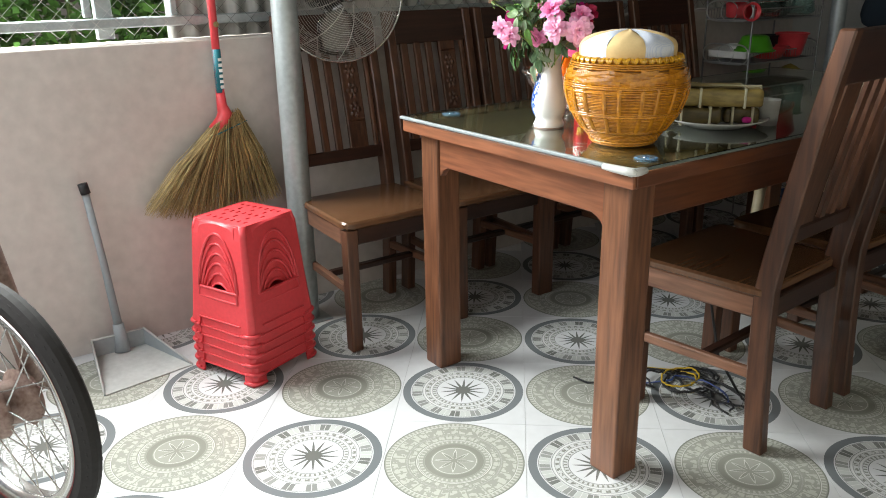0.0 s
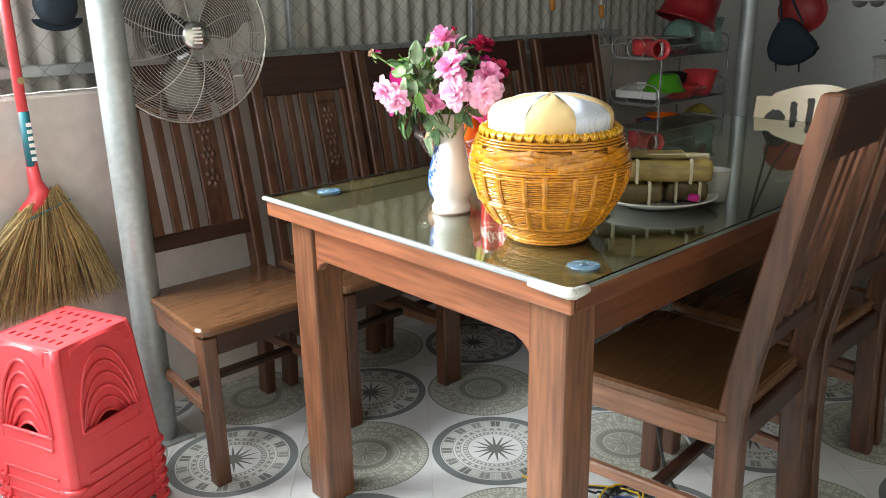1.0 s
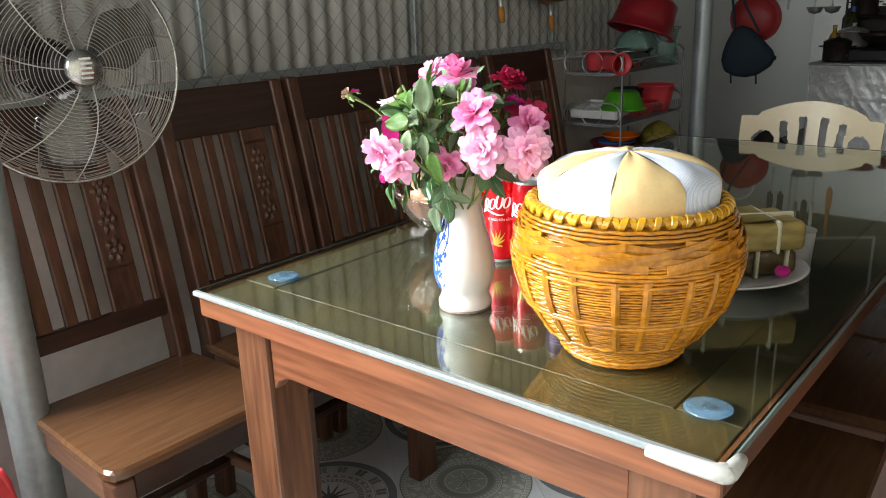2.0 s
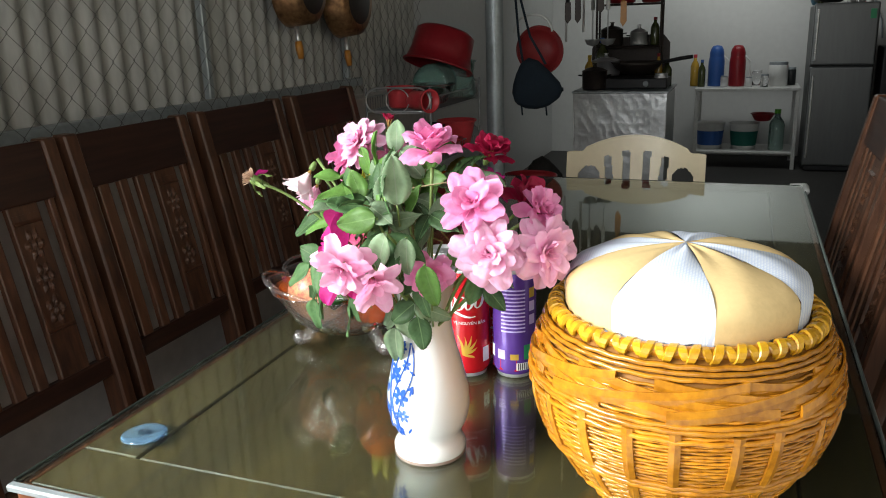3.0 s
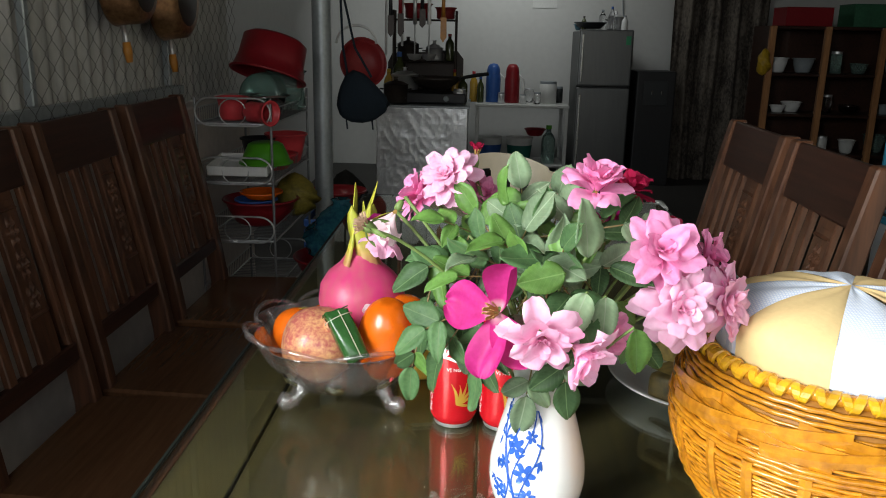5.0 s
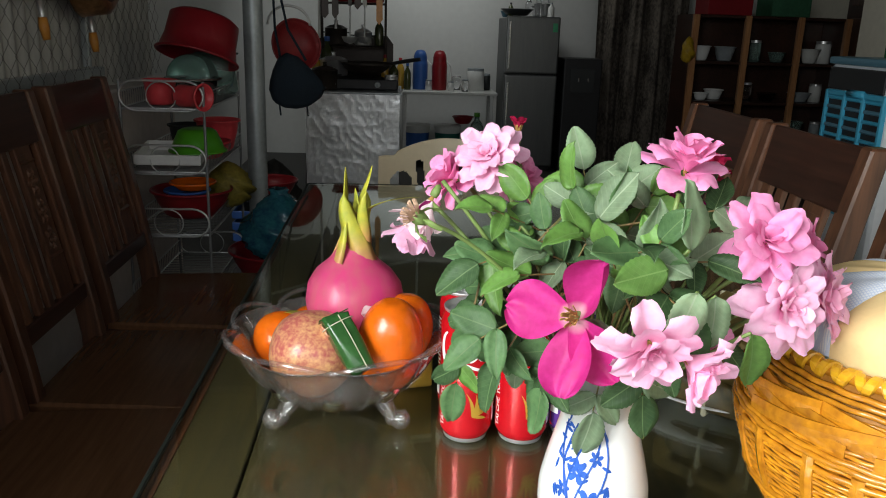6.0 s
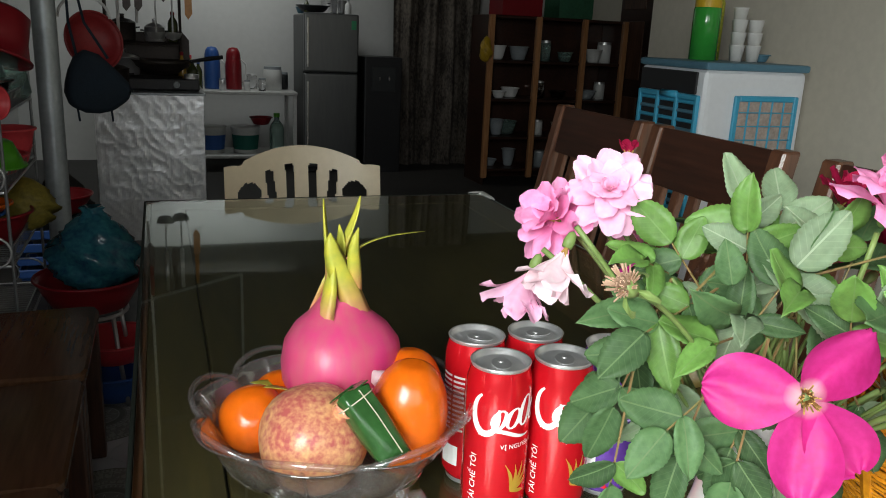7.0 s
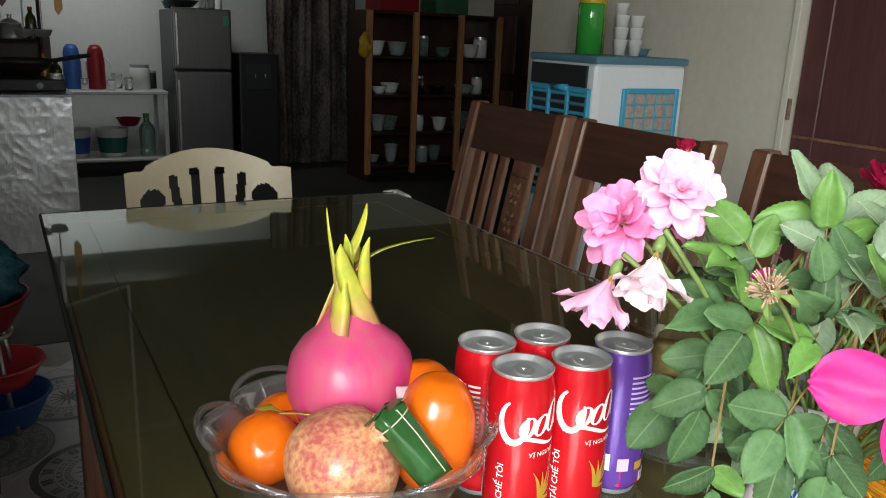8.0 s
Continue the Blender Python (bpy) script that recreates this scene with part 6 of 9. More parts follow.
def red_can(words=True):
    t = can_thing("tall red drink can with white and gold print", M_CANRED)
    # white swash marks in place of the logo
    arc = [(-0.014 - 0.0115 * math.sin(0.4 + u * 4.6), 0.107 + 0.0185 * math.cos(0.4 + u * 4.6)) for u in [i / 16 for i in range(17)]]
    part("swash", ribbon(arc, [0.002 + 0.0042 * math.sin(math.pi * i / 16) for i in range(17)]), M_WHITEPRINT, t, "white curved swash")
    for k in range(4):
        cx = -0.002 + 0.0125 * k
        loop = [(cx + 0.0052 * math.cos(a) + 0.0026 * math.sin(a), 0.1025 + (0.009, 0.009, 0.0135, 0.009)[k] * (math.sin(a) + (0.3 if k == 2 else 0)) + 0.0014 * k) for a in [2 * math.pi * i / 14 for i in range(15)]]
        part("swash", ribbon(loop, [0.003 + 0.0014 * math.cos(2 * math.pi * i / 7) for i in range(15)]), M_WHITEPRINT, t)
    wave = [(-0.020 + 0.05 * i / 18, 0.0865 + 0.0045 * math.sin(i / 18 * 5.2) + 0.004 * i / 18) for i in range(19)]
    part("swash", ribbon(wave, [0.001 + 0.0026 * math.sin(math.pi * i / 18) for i in range(19)]), M_WHITEPRINT, t)
    if words:
        flat_word("V\u1eca NGUY\u00caN B\u1ea2N", 0.0058, M_WHITEPRINT, t, "printed_words", 0.000, 0.0755)
        flat_word("T\u00c1I CH\u1ebe T\u00d4I", 0.0085, M_WHITEPRINT, t, "printed_words", -0.021, 0.018, math.pi / 2)
    # gold bird-like strokes
    for k, (a, L) in enumerate(((20, 0.02), (38, 0.024), (58, 0.022), (80, 0.018), (110, 0.02), (-10, 0.016))):
        an = radians(a)
        pts = [(0.012 + L * u * math.cos(an) + 0.003 * math.sin(3 * u), 0.034 + L * u * math.sin(an) * 1.4) for u in [i / 8 for i in range(9)]]
        part("gold_stroke", ribbon(pts, [0.0006 + 0.003 * math.sin(math.pi * min(1, 0.1 + i / 8)) for i in range(9)]), M_GOLD, t)
    # back label: table of fine print as bars
    bm = bmesh.new()
    for i in range(12):
        for x0, x1 in ((-0.072, -0.058), (-0.056, -0.044)):
            z = 0.112 - i * 0.0048
            rows = [(x0 + (x1 - x0) * j / 4) for j in range(5)]
            vs = [(bm.verts.new((x, 0.00025, z - 0.0011)), bm.verts.new((x, 0.00025, z + 0.0011))) for x in rows]
            for a, b in zip(vs, vs[1:]):
                bm.faces.new((a[0], b[0], b[1], a[1]))
    part("fine_print", wrap(bm, CAN_R), M_WHITEPRINT, t, "white bars of small print")
    for x0, x1 in ((-0.068, -0.048), (0.04, 0.052)):
        bm = bmesh.new()
        xs = [x0 + (x1 - x0) * j / 4 for j in range(5)]
        vs = [(bm.verts.new((x, 0.0003, 0.022)), bm.verts.new((x, 0.0003, 0.042))) for x in xs]
        for a, b in zip(vs, vs[1:]):
            bm.faces.new((a[0], b[0], b[1], a[1]))
        part("code_patch", wrap(bm, CAN_R), M_WHITEPRINT, t, "small white patch")
    return t


RC = red_can()
RC.matrix_basis = pose(0.310, 0.404, G_Z, 0, 0, -16)
copy_thing(RC, pose(0.3695, 0.400, G_Z, 0, 0, -22))
copy_thing(RC, pose(0.3115, 0.4645, G_Z, 0, 0, 48))
copy_thing(RC, pose(0.3705, 0.461, G_Z, 0, 0, 95))


def purple_can():
    t = can_thing("tall purple drink can with red city print", M_CANPURPLE)
    def patch(name, x0, x1, z0, z1, m, lift=0.0003):
        bm = bmesh.new()
        xs = [x0 + (x1 - x0) * j / 8 for j in range(9)]
        vs = [(bm.verts.new((x, lift, z0)), bm.verts.new((x, lift, z1))) for x in xs]
        for a, b in zip(vs, vs[1:]):
            bm.faces.new((a[0], b[0], b[1], a[1]))
        part(name, wrap(bm, CAN_R), m, t)
    patch("red_band", -0.088, 0.088, 0.0125, 0.028, M_CANRED, 0.00015)
    rnd = random.Random(6)
    M_GREENP = mat("green_print", (0.02, 0.30, 0.10), 0.35, 0, 0.05, 9, 50, 0)
    M_LILAC = mat("lilac_print", (0.55, 0.42, 0.75), 0.35, 0, 0.05, 9, 50, 0)
    for k in range(9):
        x = -0.08 + 0.018 * k
        hgt = rnd.uniform(0.008, 0.026)
        patch("printed_building", x, x + 0.011, 0.0282, 0.0282 + hgt, (M_GOLD, M_GREENP, M_WHITEPRINT, M_LILAC)[k % 4], 0.00025)
    for k in range(12):
        patch("fine_print", -0.02, 0.012, 0.066 + 0.005 * k, 0.068 + 0.005 * k, M_LILAC)
    for k in range(3):
        patch("round_mark", 0.018, 0.028, 0.075 + 0.018 * k, 0.088 + 0.018 * k, M_GOLD if k == 2 else M_LILAC)
    patch("code_patch", 0.0, 0.026, 0.014, 0.024, M_WHITEPRINT, 0.0004)
    for k in range(9):
        patch("code_bar", 0.002 + 0.0026 * k, 0.0032 + 0.0026 * k, 0.0145, 0.0235, M_BLACK, 0.0006)
    return t


purple_can().matrix_basis = pose(0.4285, 0.413, G_Z, 0, 0, 20)

# ---- fruit bowl ----
def thin_glass(name, tint, gloss, cloud=0.0):
    """Thin clear glass: light passes straight, with a Fresnel gloss and some scatter from pressed relief."""
    m = bpy.data.materials.new(name)
    m.use_nodes = True
    nt = m.node_tree
    nt.nodes.remove(nt.nodes["Principled BSDF"])
    tr, gl, mx = nt.nodes.new("ShaderNodeBsdfTransparent"), nt.nodes.new("ShaderNodeBsdfGlossy"), nt.nodes.new("ShaderNodeMixShader")
    lw = nt.nodes.new("ShaderNodeLayerWeight")
    fr = nt.nodes.new("ShaderNodeMath")
    fr.operation, fr.inputs[1].default_value = "POWER", 3.0
    nt.links.new(lw.outputs["Facing"], fr.inputs[0])
    sc = nt.nodes.new("ShaderNodeMath")
    sc.operation = "MULTIPLY_ADD"
    sc.inputs[1].default_value, sc.inputs[2].default_value = gloss * 0.75, 0.2 * gloss
    tr.inputs[0].default_value, gl.inputs[1].default_value = (*tint, 1), 0.09
    nt.links.new(fr.outputs[0], sc.inputs[0])
    nt.links.new(sc.outputs[0], mx.inputs[0])
    df, cm = nt.nodes.new("ShaderNodeBsdfDiffuse"), nt.nodes.new("ShaderNodeMixShader")
    df.inputs[0].default_value, cm.inputs[0].default_value = (0.86, 0.80, 0.80, 1), cloud
    nt.links.new(tr.outputs[0], cm.inputs[1])
    nt.links.new(df.outputs[0], cm.inputs[2])
    nt.links.new(cm.outputs[0], mx.inputs[1])
    nt.links.new(gl.outputs[0], mx.inputs[2])
    nt.links.new(mx.outputs[0], nt.nodes["Material Output"].inputs[0])
    return m


M_BOWL = thin_glass("clear_bowl_glass", (0.95, 0.92, 0.93), 1.1, 0.06)
M_FOOTGLASS = thin_glass("thick_pressed_glass", (0.95, 0.94, 0.94), 0.55, 0.035)
M_BLADE = thin_glass("smoky_clear_blade", (0.62, 0.61, 0.60), 0.5)
cage_fan()


def bowl_glass():
    t = thing("fruit_bowl", "scalloped clear glass fruit bowl on curled feet", "bowl", pose(0.172, 0.449, G_Z) @ Matrix.Diagonal((0.935, 0.935, 1, 1)))
    def wave(a, i):
        k = max(0, (i if i <= 9 else 19 - i) - 2) / 7
        return 1 + 0.13 * k * abs(math.sin(a * 4)) ** 0.55 - 0.06 * k
    outer = [(0.0, 0.022), (0.03, 0.022), (0.05, 0.026), (0.07, 0.036), (0.088, 0.05), (0.1, 0.064), (0.108, 0.078), (0.114, 0.09), (0.12, 0.098), (0.123, 0.1)]
    inner = [(0.12, 0.1), (0.115, 0.094), (0.108, 0.085), (0.1, 0.073), (0.092, 0.06), (0.08, 0.046), (0.062, 0.035), (0.045, 0.031), (0.03, 0.029), (0, 0.029)]
    part("dish", lathe(outer + inner, 100, wave=wave), M_BOWL, t, smooth=True)
    for k in range(8):
        a = math.pi * 2 * (k + 0.5) / 8
        pts = [(r * math.cos(a) * 1.03, r * math.sin(a) * 1.03, z) for r, z in outer[3:]]
        part("rib", tube(pts, 0.0018, 6), M_FOOTGLASS, t, smooth=True)
        c = Vector((0.087 * math.cos(a + 0.393), 0.087 * math.sin(a + 0.393), 0.05))
        boss = part("pressed_boss", lathe([(0, 0.0045), (0.007, 0.0035), (0.012, 0.001), (0.013, -0.002)], 18), M_CLEAR, t, smooth=True)
        boss.matrix_basis = aim(c, (c.x, c.y, -0.07))
    rim = [(0.1222 * wave(a, 9) * math.cos(a), 0.1222 * wave(a, 9) * math.sin(a), 0.096 + 0.013 * abs(math.sin(a * 4)) ** 0.7) for a in [2 * math.pi * i / 120 for i in range(120)]]
    part("rim", tube(rim, 0.0030, 8, closed=True), M_FOOTGLASS, t, "thick scalloped glass rim", smooth=True)
    for a in (radians(-152), radians(-28), radians(90)):
        c, s = math.cos(a), math.sin(a)
        pts = [(0.046, 0.034), (0.060, 0.028), (0.069, 0.018), (0.072, 0.010), (0.080, 0.0095), (0.087, 0.015), (0.083, 0.022)]
        part("foot", tube([(r * c, r * s, z) for r, z in pts], [0.011, 0.011, 0.009, 0.0085, 0.0088, 0.0085, 0.006], 12), M_FOOTGLASS, t, smooth=True)
        ball = [(0.0115 * math.sin(k), -0.0115 * math.cos(k)) for k in [math.pi * i / 10 for i in range(11)]]
        part("foot_ball", lathe([(max(0, r), z) for r, z in ball], 20), M_FOOTGLASS, t, smooth=True).location = (0.083 * c, 0.083 * s, 0.0118)


bowl_glass()


def contrast(m, lo, hi):
    """Sharper edges between the two tones of a surface."""
    for n in m.node_tree.nodes:
        if n.type == "VALTORGB":
            n.color_ramp.elements[0].position, n.color_ramp.elements[1].position = lo, hi
    return m


def tipped(m, root, at=0.6):
    """Runs from a root colour to the surface's own colour up the height of the piece."""
    nt = m.node_tree
    b = nt.nodes["Principled BSDF"]
    src = b.inputs["Base Color"].links[0].from_socket
    tc, sep = nt.nodes.new("ShaderNodeTexCoord"), nt.nodes.new("ShaderNodeSeparateXYZ")
    nt.links.new(tc.outputs["Generated"], sep.inputs[0])
    f = (Expr(nt, sep.outputs[2]) * (1 / at)).op("MINIMUM", 1.0)
    nt.links.new(mixed(nt, f, root, src), b.inputs["Base Color"])
    return m


M_DRAGON = mat("dragon_fruit_skin", (0.56, 0.03, 0.17), 0.42, 0, 0.3, 26, 110, 0.2, tint=(0.58, 0.11, 0.17), coat=0.12, sub=0.08, stretch=(1, 1, 0.22))
M_SCALE = tipped(mat("yellow_green_scale", (0.56, 0.50, 0.05), 0.45, 0, 0.3, 18, 90, 0.1, tint=(0.36, 0.42, 0.06)), (0.60, 0.05, 0.17))
M_PERSIMMON = mat("orange_persimmon_skin", (0.80, 0.145, 0.005), 0.26, 0, 0.12, 7, 120, 0.03, coat=0.35, sub=0.12)
M_POME = contrast(mat("pomegranate_skin", (0.66, 0.37, 0.17), 0.38, 0, 0.2, 12, 210, 0.2, tint=(0.46, 0.10, 0.09), coat=0.2), 0.40, 0.60)
M_BANANALEAF = mat("fresh_banana_leaf", (0.03, 0.105, 0.026), 0.26, 0, 0.3, 14, 120, 0.1, coat=0.15)
M_TWINE = mat("pale_bamboo_string", (0.58, 0.55, 0.40), 0.6, 0, 0.15, 20, 90, 0.05)


def dragon_fruit():
    t = thing("dragon_fruit", "ripe pink dragon fruit with long yellow-green tips", "fruit", pose(0.186, 0.483, G_Z + 0.062, -4, 2, 20))
    part("body", lathe([(0, 0), (0.022, 0.004), (0.042, 0.02), (0.0535, 0.045), (0.0555, 0.062), (0.052, 0.082), (0.042, 0.097), (0.027, 0.109), (0.017, 0.122), (0.011, 0.14), (0, 0.15)], 40,
                       wave=lambda a, i: 1 + 0.035 * math.sin(3 * a + i * 0.7)), M_DRAGON, t, smooth=True)
    rnd = random.Random(14)
    def scale(a, r, z, L, w, tip, sway=0.0):
        """A fleshy scale: broad root on the skin, bent towards tip (out, along, up)."""
        d, s = Vector((math.cos(a), math.sin(a), 0)), Vector((-math.sin(a), math.cos(a), 0))
        p0 = d * r + Vector((0, 0, z))
        p1 = p0 + Vector((0, 0, L * 0.36)) + d * tip[0] * (0.75 if tip[0] < 0 else 0.15) * L
        p2 = p0 + (d * tip[0] + s * tip[1] + Vector((0, 0, tip[2]))) * L
        bm = bmesh.new()
        rows = []
        for i in range(13):
            u = i / 12
            p = p0 * (1 - u) ** 2 + p1 * 2 * u * (1 - u) + p2 * u * u + s * sway * L * math.sin(u * 5)
            ww = w * (1 - u) ** 0.55 * (1 - 0.25 * math.sin(math.pi * min(1, u * 1.3)) ** 2) + 0.0005
            th = 0.0018 * (1 - u) + 0.0007
            tw = s * math.cos(sway * 6 * u) + d * math.sin(sway * 6 * u)
            rows.append([bm.verts.new(p + tw * ww * q - d * (0.35 * ww * q * q) + d * th * e) for q, e in ((-1, 0), (-0.5, 0.8), (0, 1), (0.5, 0.8), (1, 0), (0.4, -0.7), (-0.4, -0.7))])
        for x, y in zip(rows, rows[1:]):
            for q in range(7):
                bm.faces.new((x[q], x[(q + 1) % 7], y[(q + 1) % 7], y[q]))
        bm.faces.new(rows[0][::-1]), bm.faces.new(rows[-1])
        bmesh.ops.recalc_face_normals(bm, faces=bm.faces[:])
        part("scale", bm, M_SCALE, t, smooth=True)
    for k in range(6):
        scale(k * 1.05 + 0.3, 0.050, 0.024 + 0.012 * (k % 2), 0.040, 0.017, (0.72, 0.45 * (-1) ** k, 0.45))
    for k in range(4):
        scale(k * 1.571 + 0.1, 0.036, 0.086, 0.078 + 0.02 * (k % 2), 0.023, (-0.30, 0.12 * (-1) ** k, 0.98), 0.05)
    for k in range(3):
        scale(k * 2.094 + 0.7, 0.014, 0.108, 0.080 + 0.022 * (k % 2), 0.012, (-0.12 + 0.1 * (k % 3), 0.1 * (-1) ** k, 0.98), 0.07)
    scale(radians(30), 0.004, 0.130, 0.084, 0.008, (0.1, -0.1, 0.98), 0.06)
    scale(radians(-35), 0.004, 0.150, 0.075, 0.010, (0.95, 0.05, 0.42), 0.03)


dragon_fruit()


def round_fruit(name, label, cat, m, p, prof, tilt, wave=None):
    t = thing(name, label, cat, pose(*p, *tilt))
    part("skin", lathe(prof, 40, wave=wave), m, t, smooth=True)
    return t


def persimmon(p, r, tall, tilt):
    prof = [(0, -tall * 0.96)] + [(r * math.sin(a) ** 0.85, -tall * math.cos(a)) for a in [math.pi * i / 18 for i in range(1, 18)]] + [(0, tall * 0.93)]
    t = round_fruit("persimmon", "smooth ripe orange persimmon in the glass bowl", "fruit", M_PERSIMMON, p, prof, tilt, lambda a, i: 1 + 0.012 * math.sin(4 * a))
    t["group"] = "persimmons"
    for k in range(4):
        bm = bmesh.new()
        petal(bm, k * math.pi / 2, 0.1, 0.013, 0.013, 0.2, 0.1)
        part("calyx_leaf", bm, M_STAMEN, t).matrix_basis = pose(0, 0, -tall * 0.985, 180)


persimmon((0.228, 0.408, G_Z + 0.100), 0.0345, 0.052, (6, 4, 0))
persimmon((0.245, 0.460, G_Z + 0.1), 0.031, 0.038, (-10, 10, 30))
persimmon((0.106, 0.469, G_Z + 0.083), 0.030, 0.028, (40, -30, 20))
persimmon((0.136, 0.514, G_Z + 0.075), 0.029, 0.028, (10, -20, 60))


def pomegranate():
    prof = [(0, -0.042)] + [(0.0455 * math.sin(a) ** 0.92, -0.043 * math.cos(a)) for a in [math.pi * i / 20 for i in range(1, 19)]] + [(0, 0.043)]
    t = round_fruit("pomegranate", "blotchy yellow and red pomegranate in the bowl", "fruit", M_POME, (0.148, 0.406, G_Z + 0.092), prof, (35, 25, 10), lambda a, i: 1 + 0.02 * math.sin(5 * a + 1))
    crown = lathe([(0.009, 0.040), (0.0095, 0.046), (0.012, 0.053), (0.0105, 0.053), (0.007, 0.046), (0, 0.045)], 24, wave=lambda a, i: 1 + (0.18 * math.sin(6 * a) if i in (2, 3) else 0))
    part("crown", crown, M_POME, t, "dry toothed crown", smooth=True)
    return t


pomegranate()


def leaf_roll():
    """A flat-sided roll: leaf folded round, square cut ends, string along it."""
    t = thing("leaf_roll", "small roll wrapped in green banana leaf with string", "wrapped roll")
    a, b = Vector((0.172, 0.383, G_Z + 0.140)), Vector((0.203, 0.357, G_Z + 0.093))
    L = (b - a).length
    m = aim(a, b - a, 0.5)
    bm = bmesh.new()
    loops = []
    for i in range(9):
        u = i / 8
        k = 1 + 0.10 * math.sin(math.pi * u) + (0.12 if i == 0 else 0)
        loops.append([bm.verts.new((0.0130 * k * math.copysign(abs(math.cos(q)) ** 0.55, math.cos(q)), 0.0105 * k * math.copysign(abs(math.sin(q)) ** 0.55, math.sin(q)) + 0.0012 * math.sin(3 * q + 4 * u), L * u + (0.003 * math.sin(2 * q) if i in (0, 8) else 0))) for q in [2 * math.pi * j / 24 for j in range(24)]])
    for x, y in zip(loops, loops[1:]):
        for j in range(24):
            bm.faces.new((x[j], x[(j + 1) % 24], y[(j + 1) % 24], y[j]))
    bm.faces.new(loops[0][::-1]), bm.faces.new(loops[-1])
    bmesh.ops.recalc_face_normals(bm, faces=bm.faces[:])
    part("wrapper", bm, M_BANANALEAF, t, smooth=True).matrix_basis = m
    for k, w in ((0, 0.011), (1, 0.009)):
        flap = box((0.002 - 0.006 * k, 0.003 - 0.008 * k, -0.0015 - 0.002 * k), (0.026 - 0.004 * k, w, 0.0012), 0.0004)
        part("folded_end", flap, M_BANANALEAF, t).matrix_basis = m @ Matrix.Rotation(0.18 - 0.3 * k, 4, "X")
    for w in (0.002,):
        part("string", tube([(w, 0.0118, 0.002), (w * 1.1, 0.0132, L * 0.4), (w, 0.0122, L * 0.97), (w, -0.0122, L * 0.97), (w, -0.0132, L * 0.4), (w, -0.0118, 0.002)], 0.0005, 5, closed=True), M_TWINE, t).matrix_basis = m
    part("string", tube([(0.0168 * math.cos(q), 0.0125 * math.sin(q), 0.008) for q in [2 * math.pi * i / 20 for i in range(20)]], 0.0006, 4, closed=True), M_TWINE, t).matrix_basis = m


leaf_roll()
bm = bmesh.new()
petal(bm, 0.4, 0.6, 0.022, 0.02, 0.5, 0.3)
fp = part("fallen_petal", bm, M_BLUSH, None, smooth=True)
fp.location = (0.198, 0.414, G_Z + 0.125)
tagged(fp, "fallen pale pink rose petal among the fruit", "petal")


def carton():
    t = thing("small_carton", "small orange and white paper carton behind the bowl", "carton", pose(0.252, 0.53, G_Z, 0, 0, 12))
    part("box_body", box((0, 0, 0.032), (0.05, 0.035, 0.064), 0.002), M_GOLD, t)
    part("box_top", box((0, 0, 0.0665), (0.052, 0.037, 0.004), 0.001), M_WHITEPRINT, t)


carton()

# ---- plate of leaf-wrapped rice cakes ----
M_OLIVELEAF = mat("boiled_leaf_wrap", (0.12, 0.085, 0.024), 0.45, 0, 0.4, 22, 90, 0.35, tint=(0.045, 0.034, 0.013), coat=0.2, per_object=0.2, stretch=(0.3, 1, 1))
M_OLIVETOP = mat("pale_leaf_wrap", (0.34, 0.25, 0.075), 0.45, 0, 0.4, 22, 90, 0.35, tint=(0.13, 0.095, 0.03), coat=0.2, stretch=(0.3, 1, 1))


def plate():
    t = thing("dinner_plate", "white china plate on the glass tabletop", "plate", pose(0.645, 0.53, G_Z))
    part("dish", lathe([(0, 0.003), (0.07, 0.003), (0.075, 0.0), (0.08, 0.003), (0.1, 0.008), (0.128, 0.02), (0.13, 0.022), (0.126, 0.0225), (0.1, 0.012), (0.08, 0.007), (0, 0.0065)], 56), M_PORCELAIN, t, smooth=True)


plate()


def crumple(w, h, nx, ny, amp, seed):
    """A crumpled sheet in x and z, bulging along y."""
    bm = bmesh.new()
    rows = []
    for i in range(nx + 1):
        row = []
        for j in range(ny + 1):
            x, z = w * (i / nx - 0.5), h * j / ny
            q = 0.8 * noise.noise(Vector((x * 6, seed, z * 6))) + 0.9 * abs(noise.noise(Vector((x * 17 + z * 6, seed + 3, z * 13)))) + 0.5 * abs(noise.noise(Vector((x * 27, seed + 5, z * 23))))
            row.append(bm.verts.new((x, amp * q, z)))
        rows.append(row)
    for a, b in zip(rows, rows[1:]):
        for j in range(ny):
            bm.faces.new((a[j], b[j], b[j + 1], a[j + 1]))
    return bm


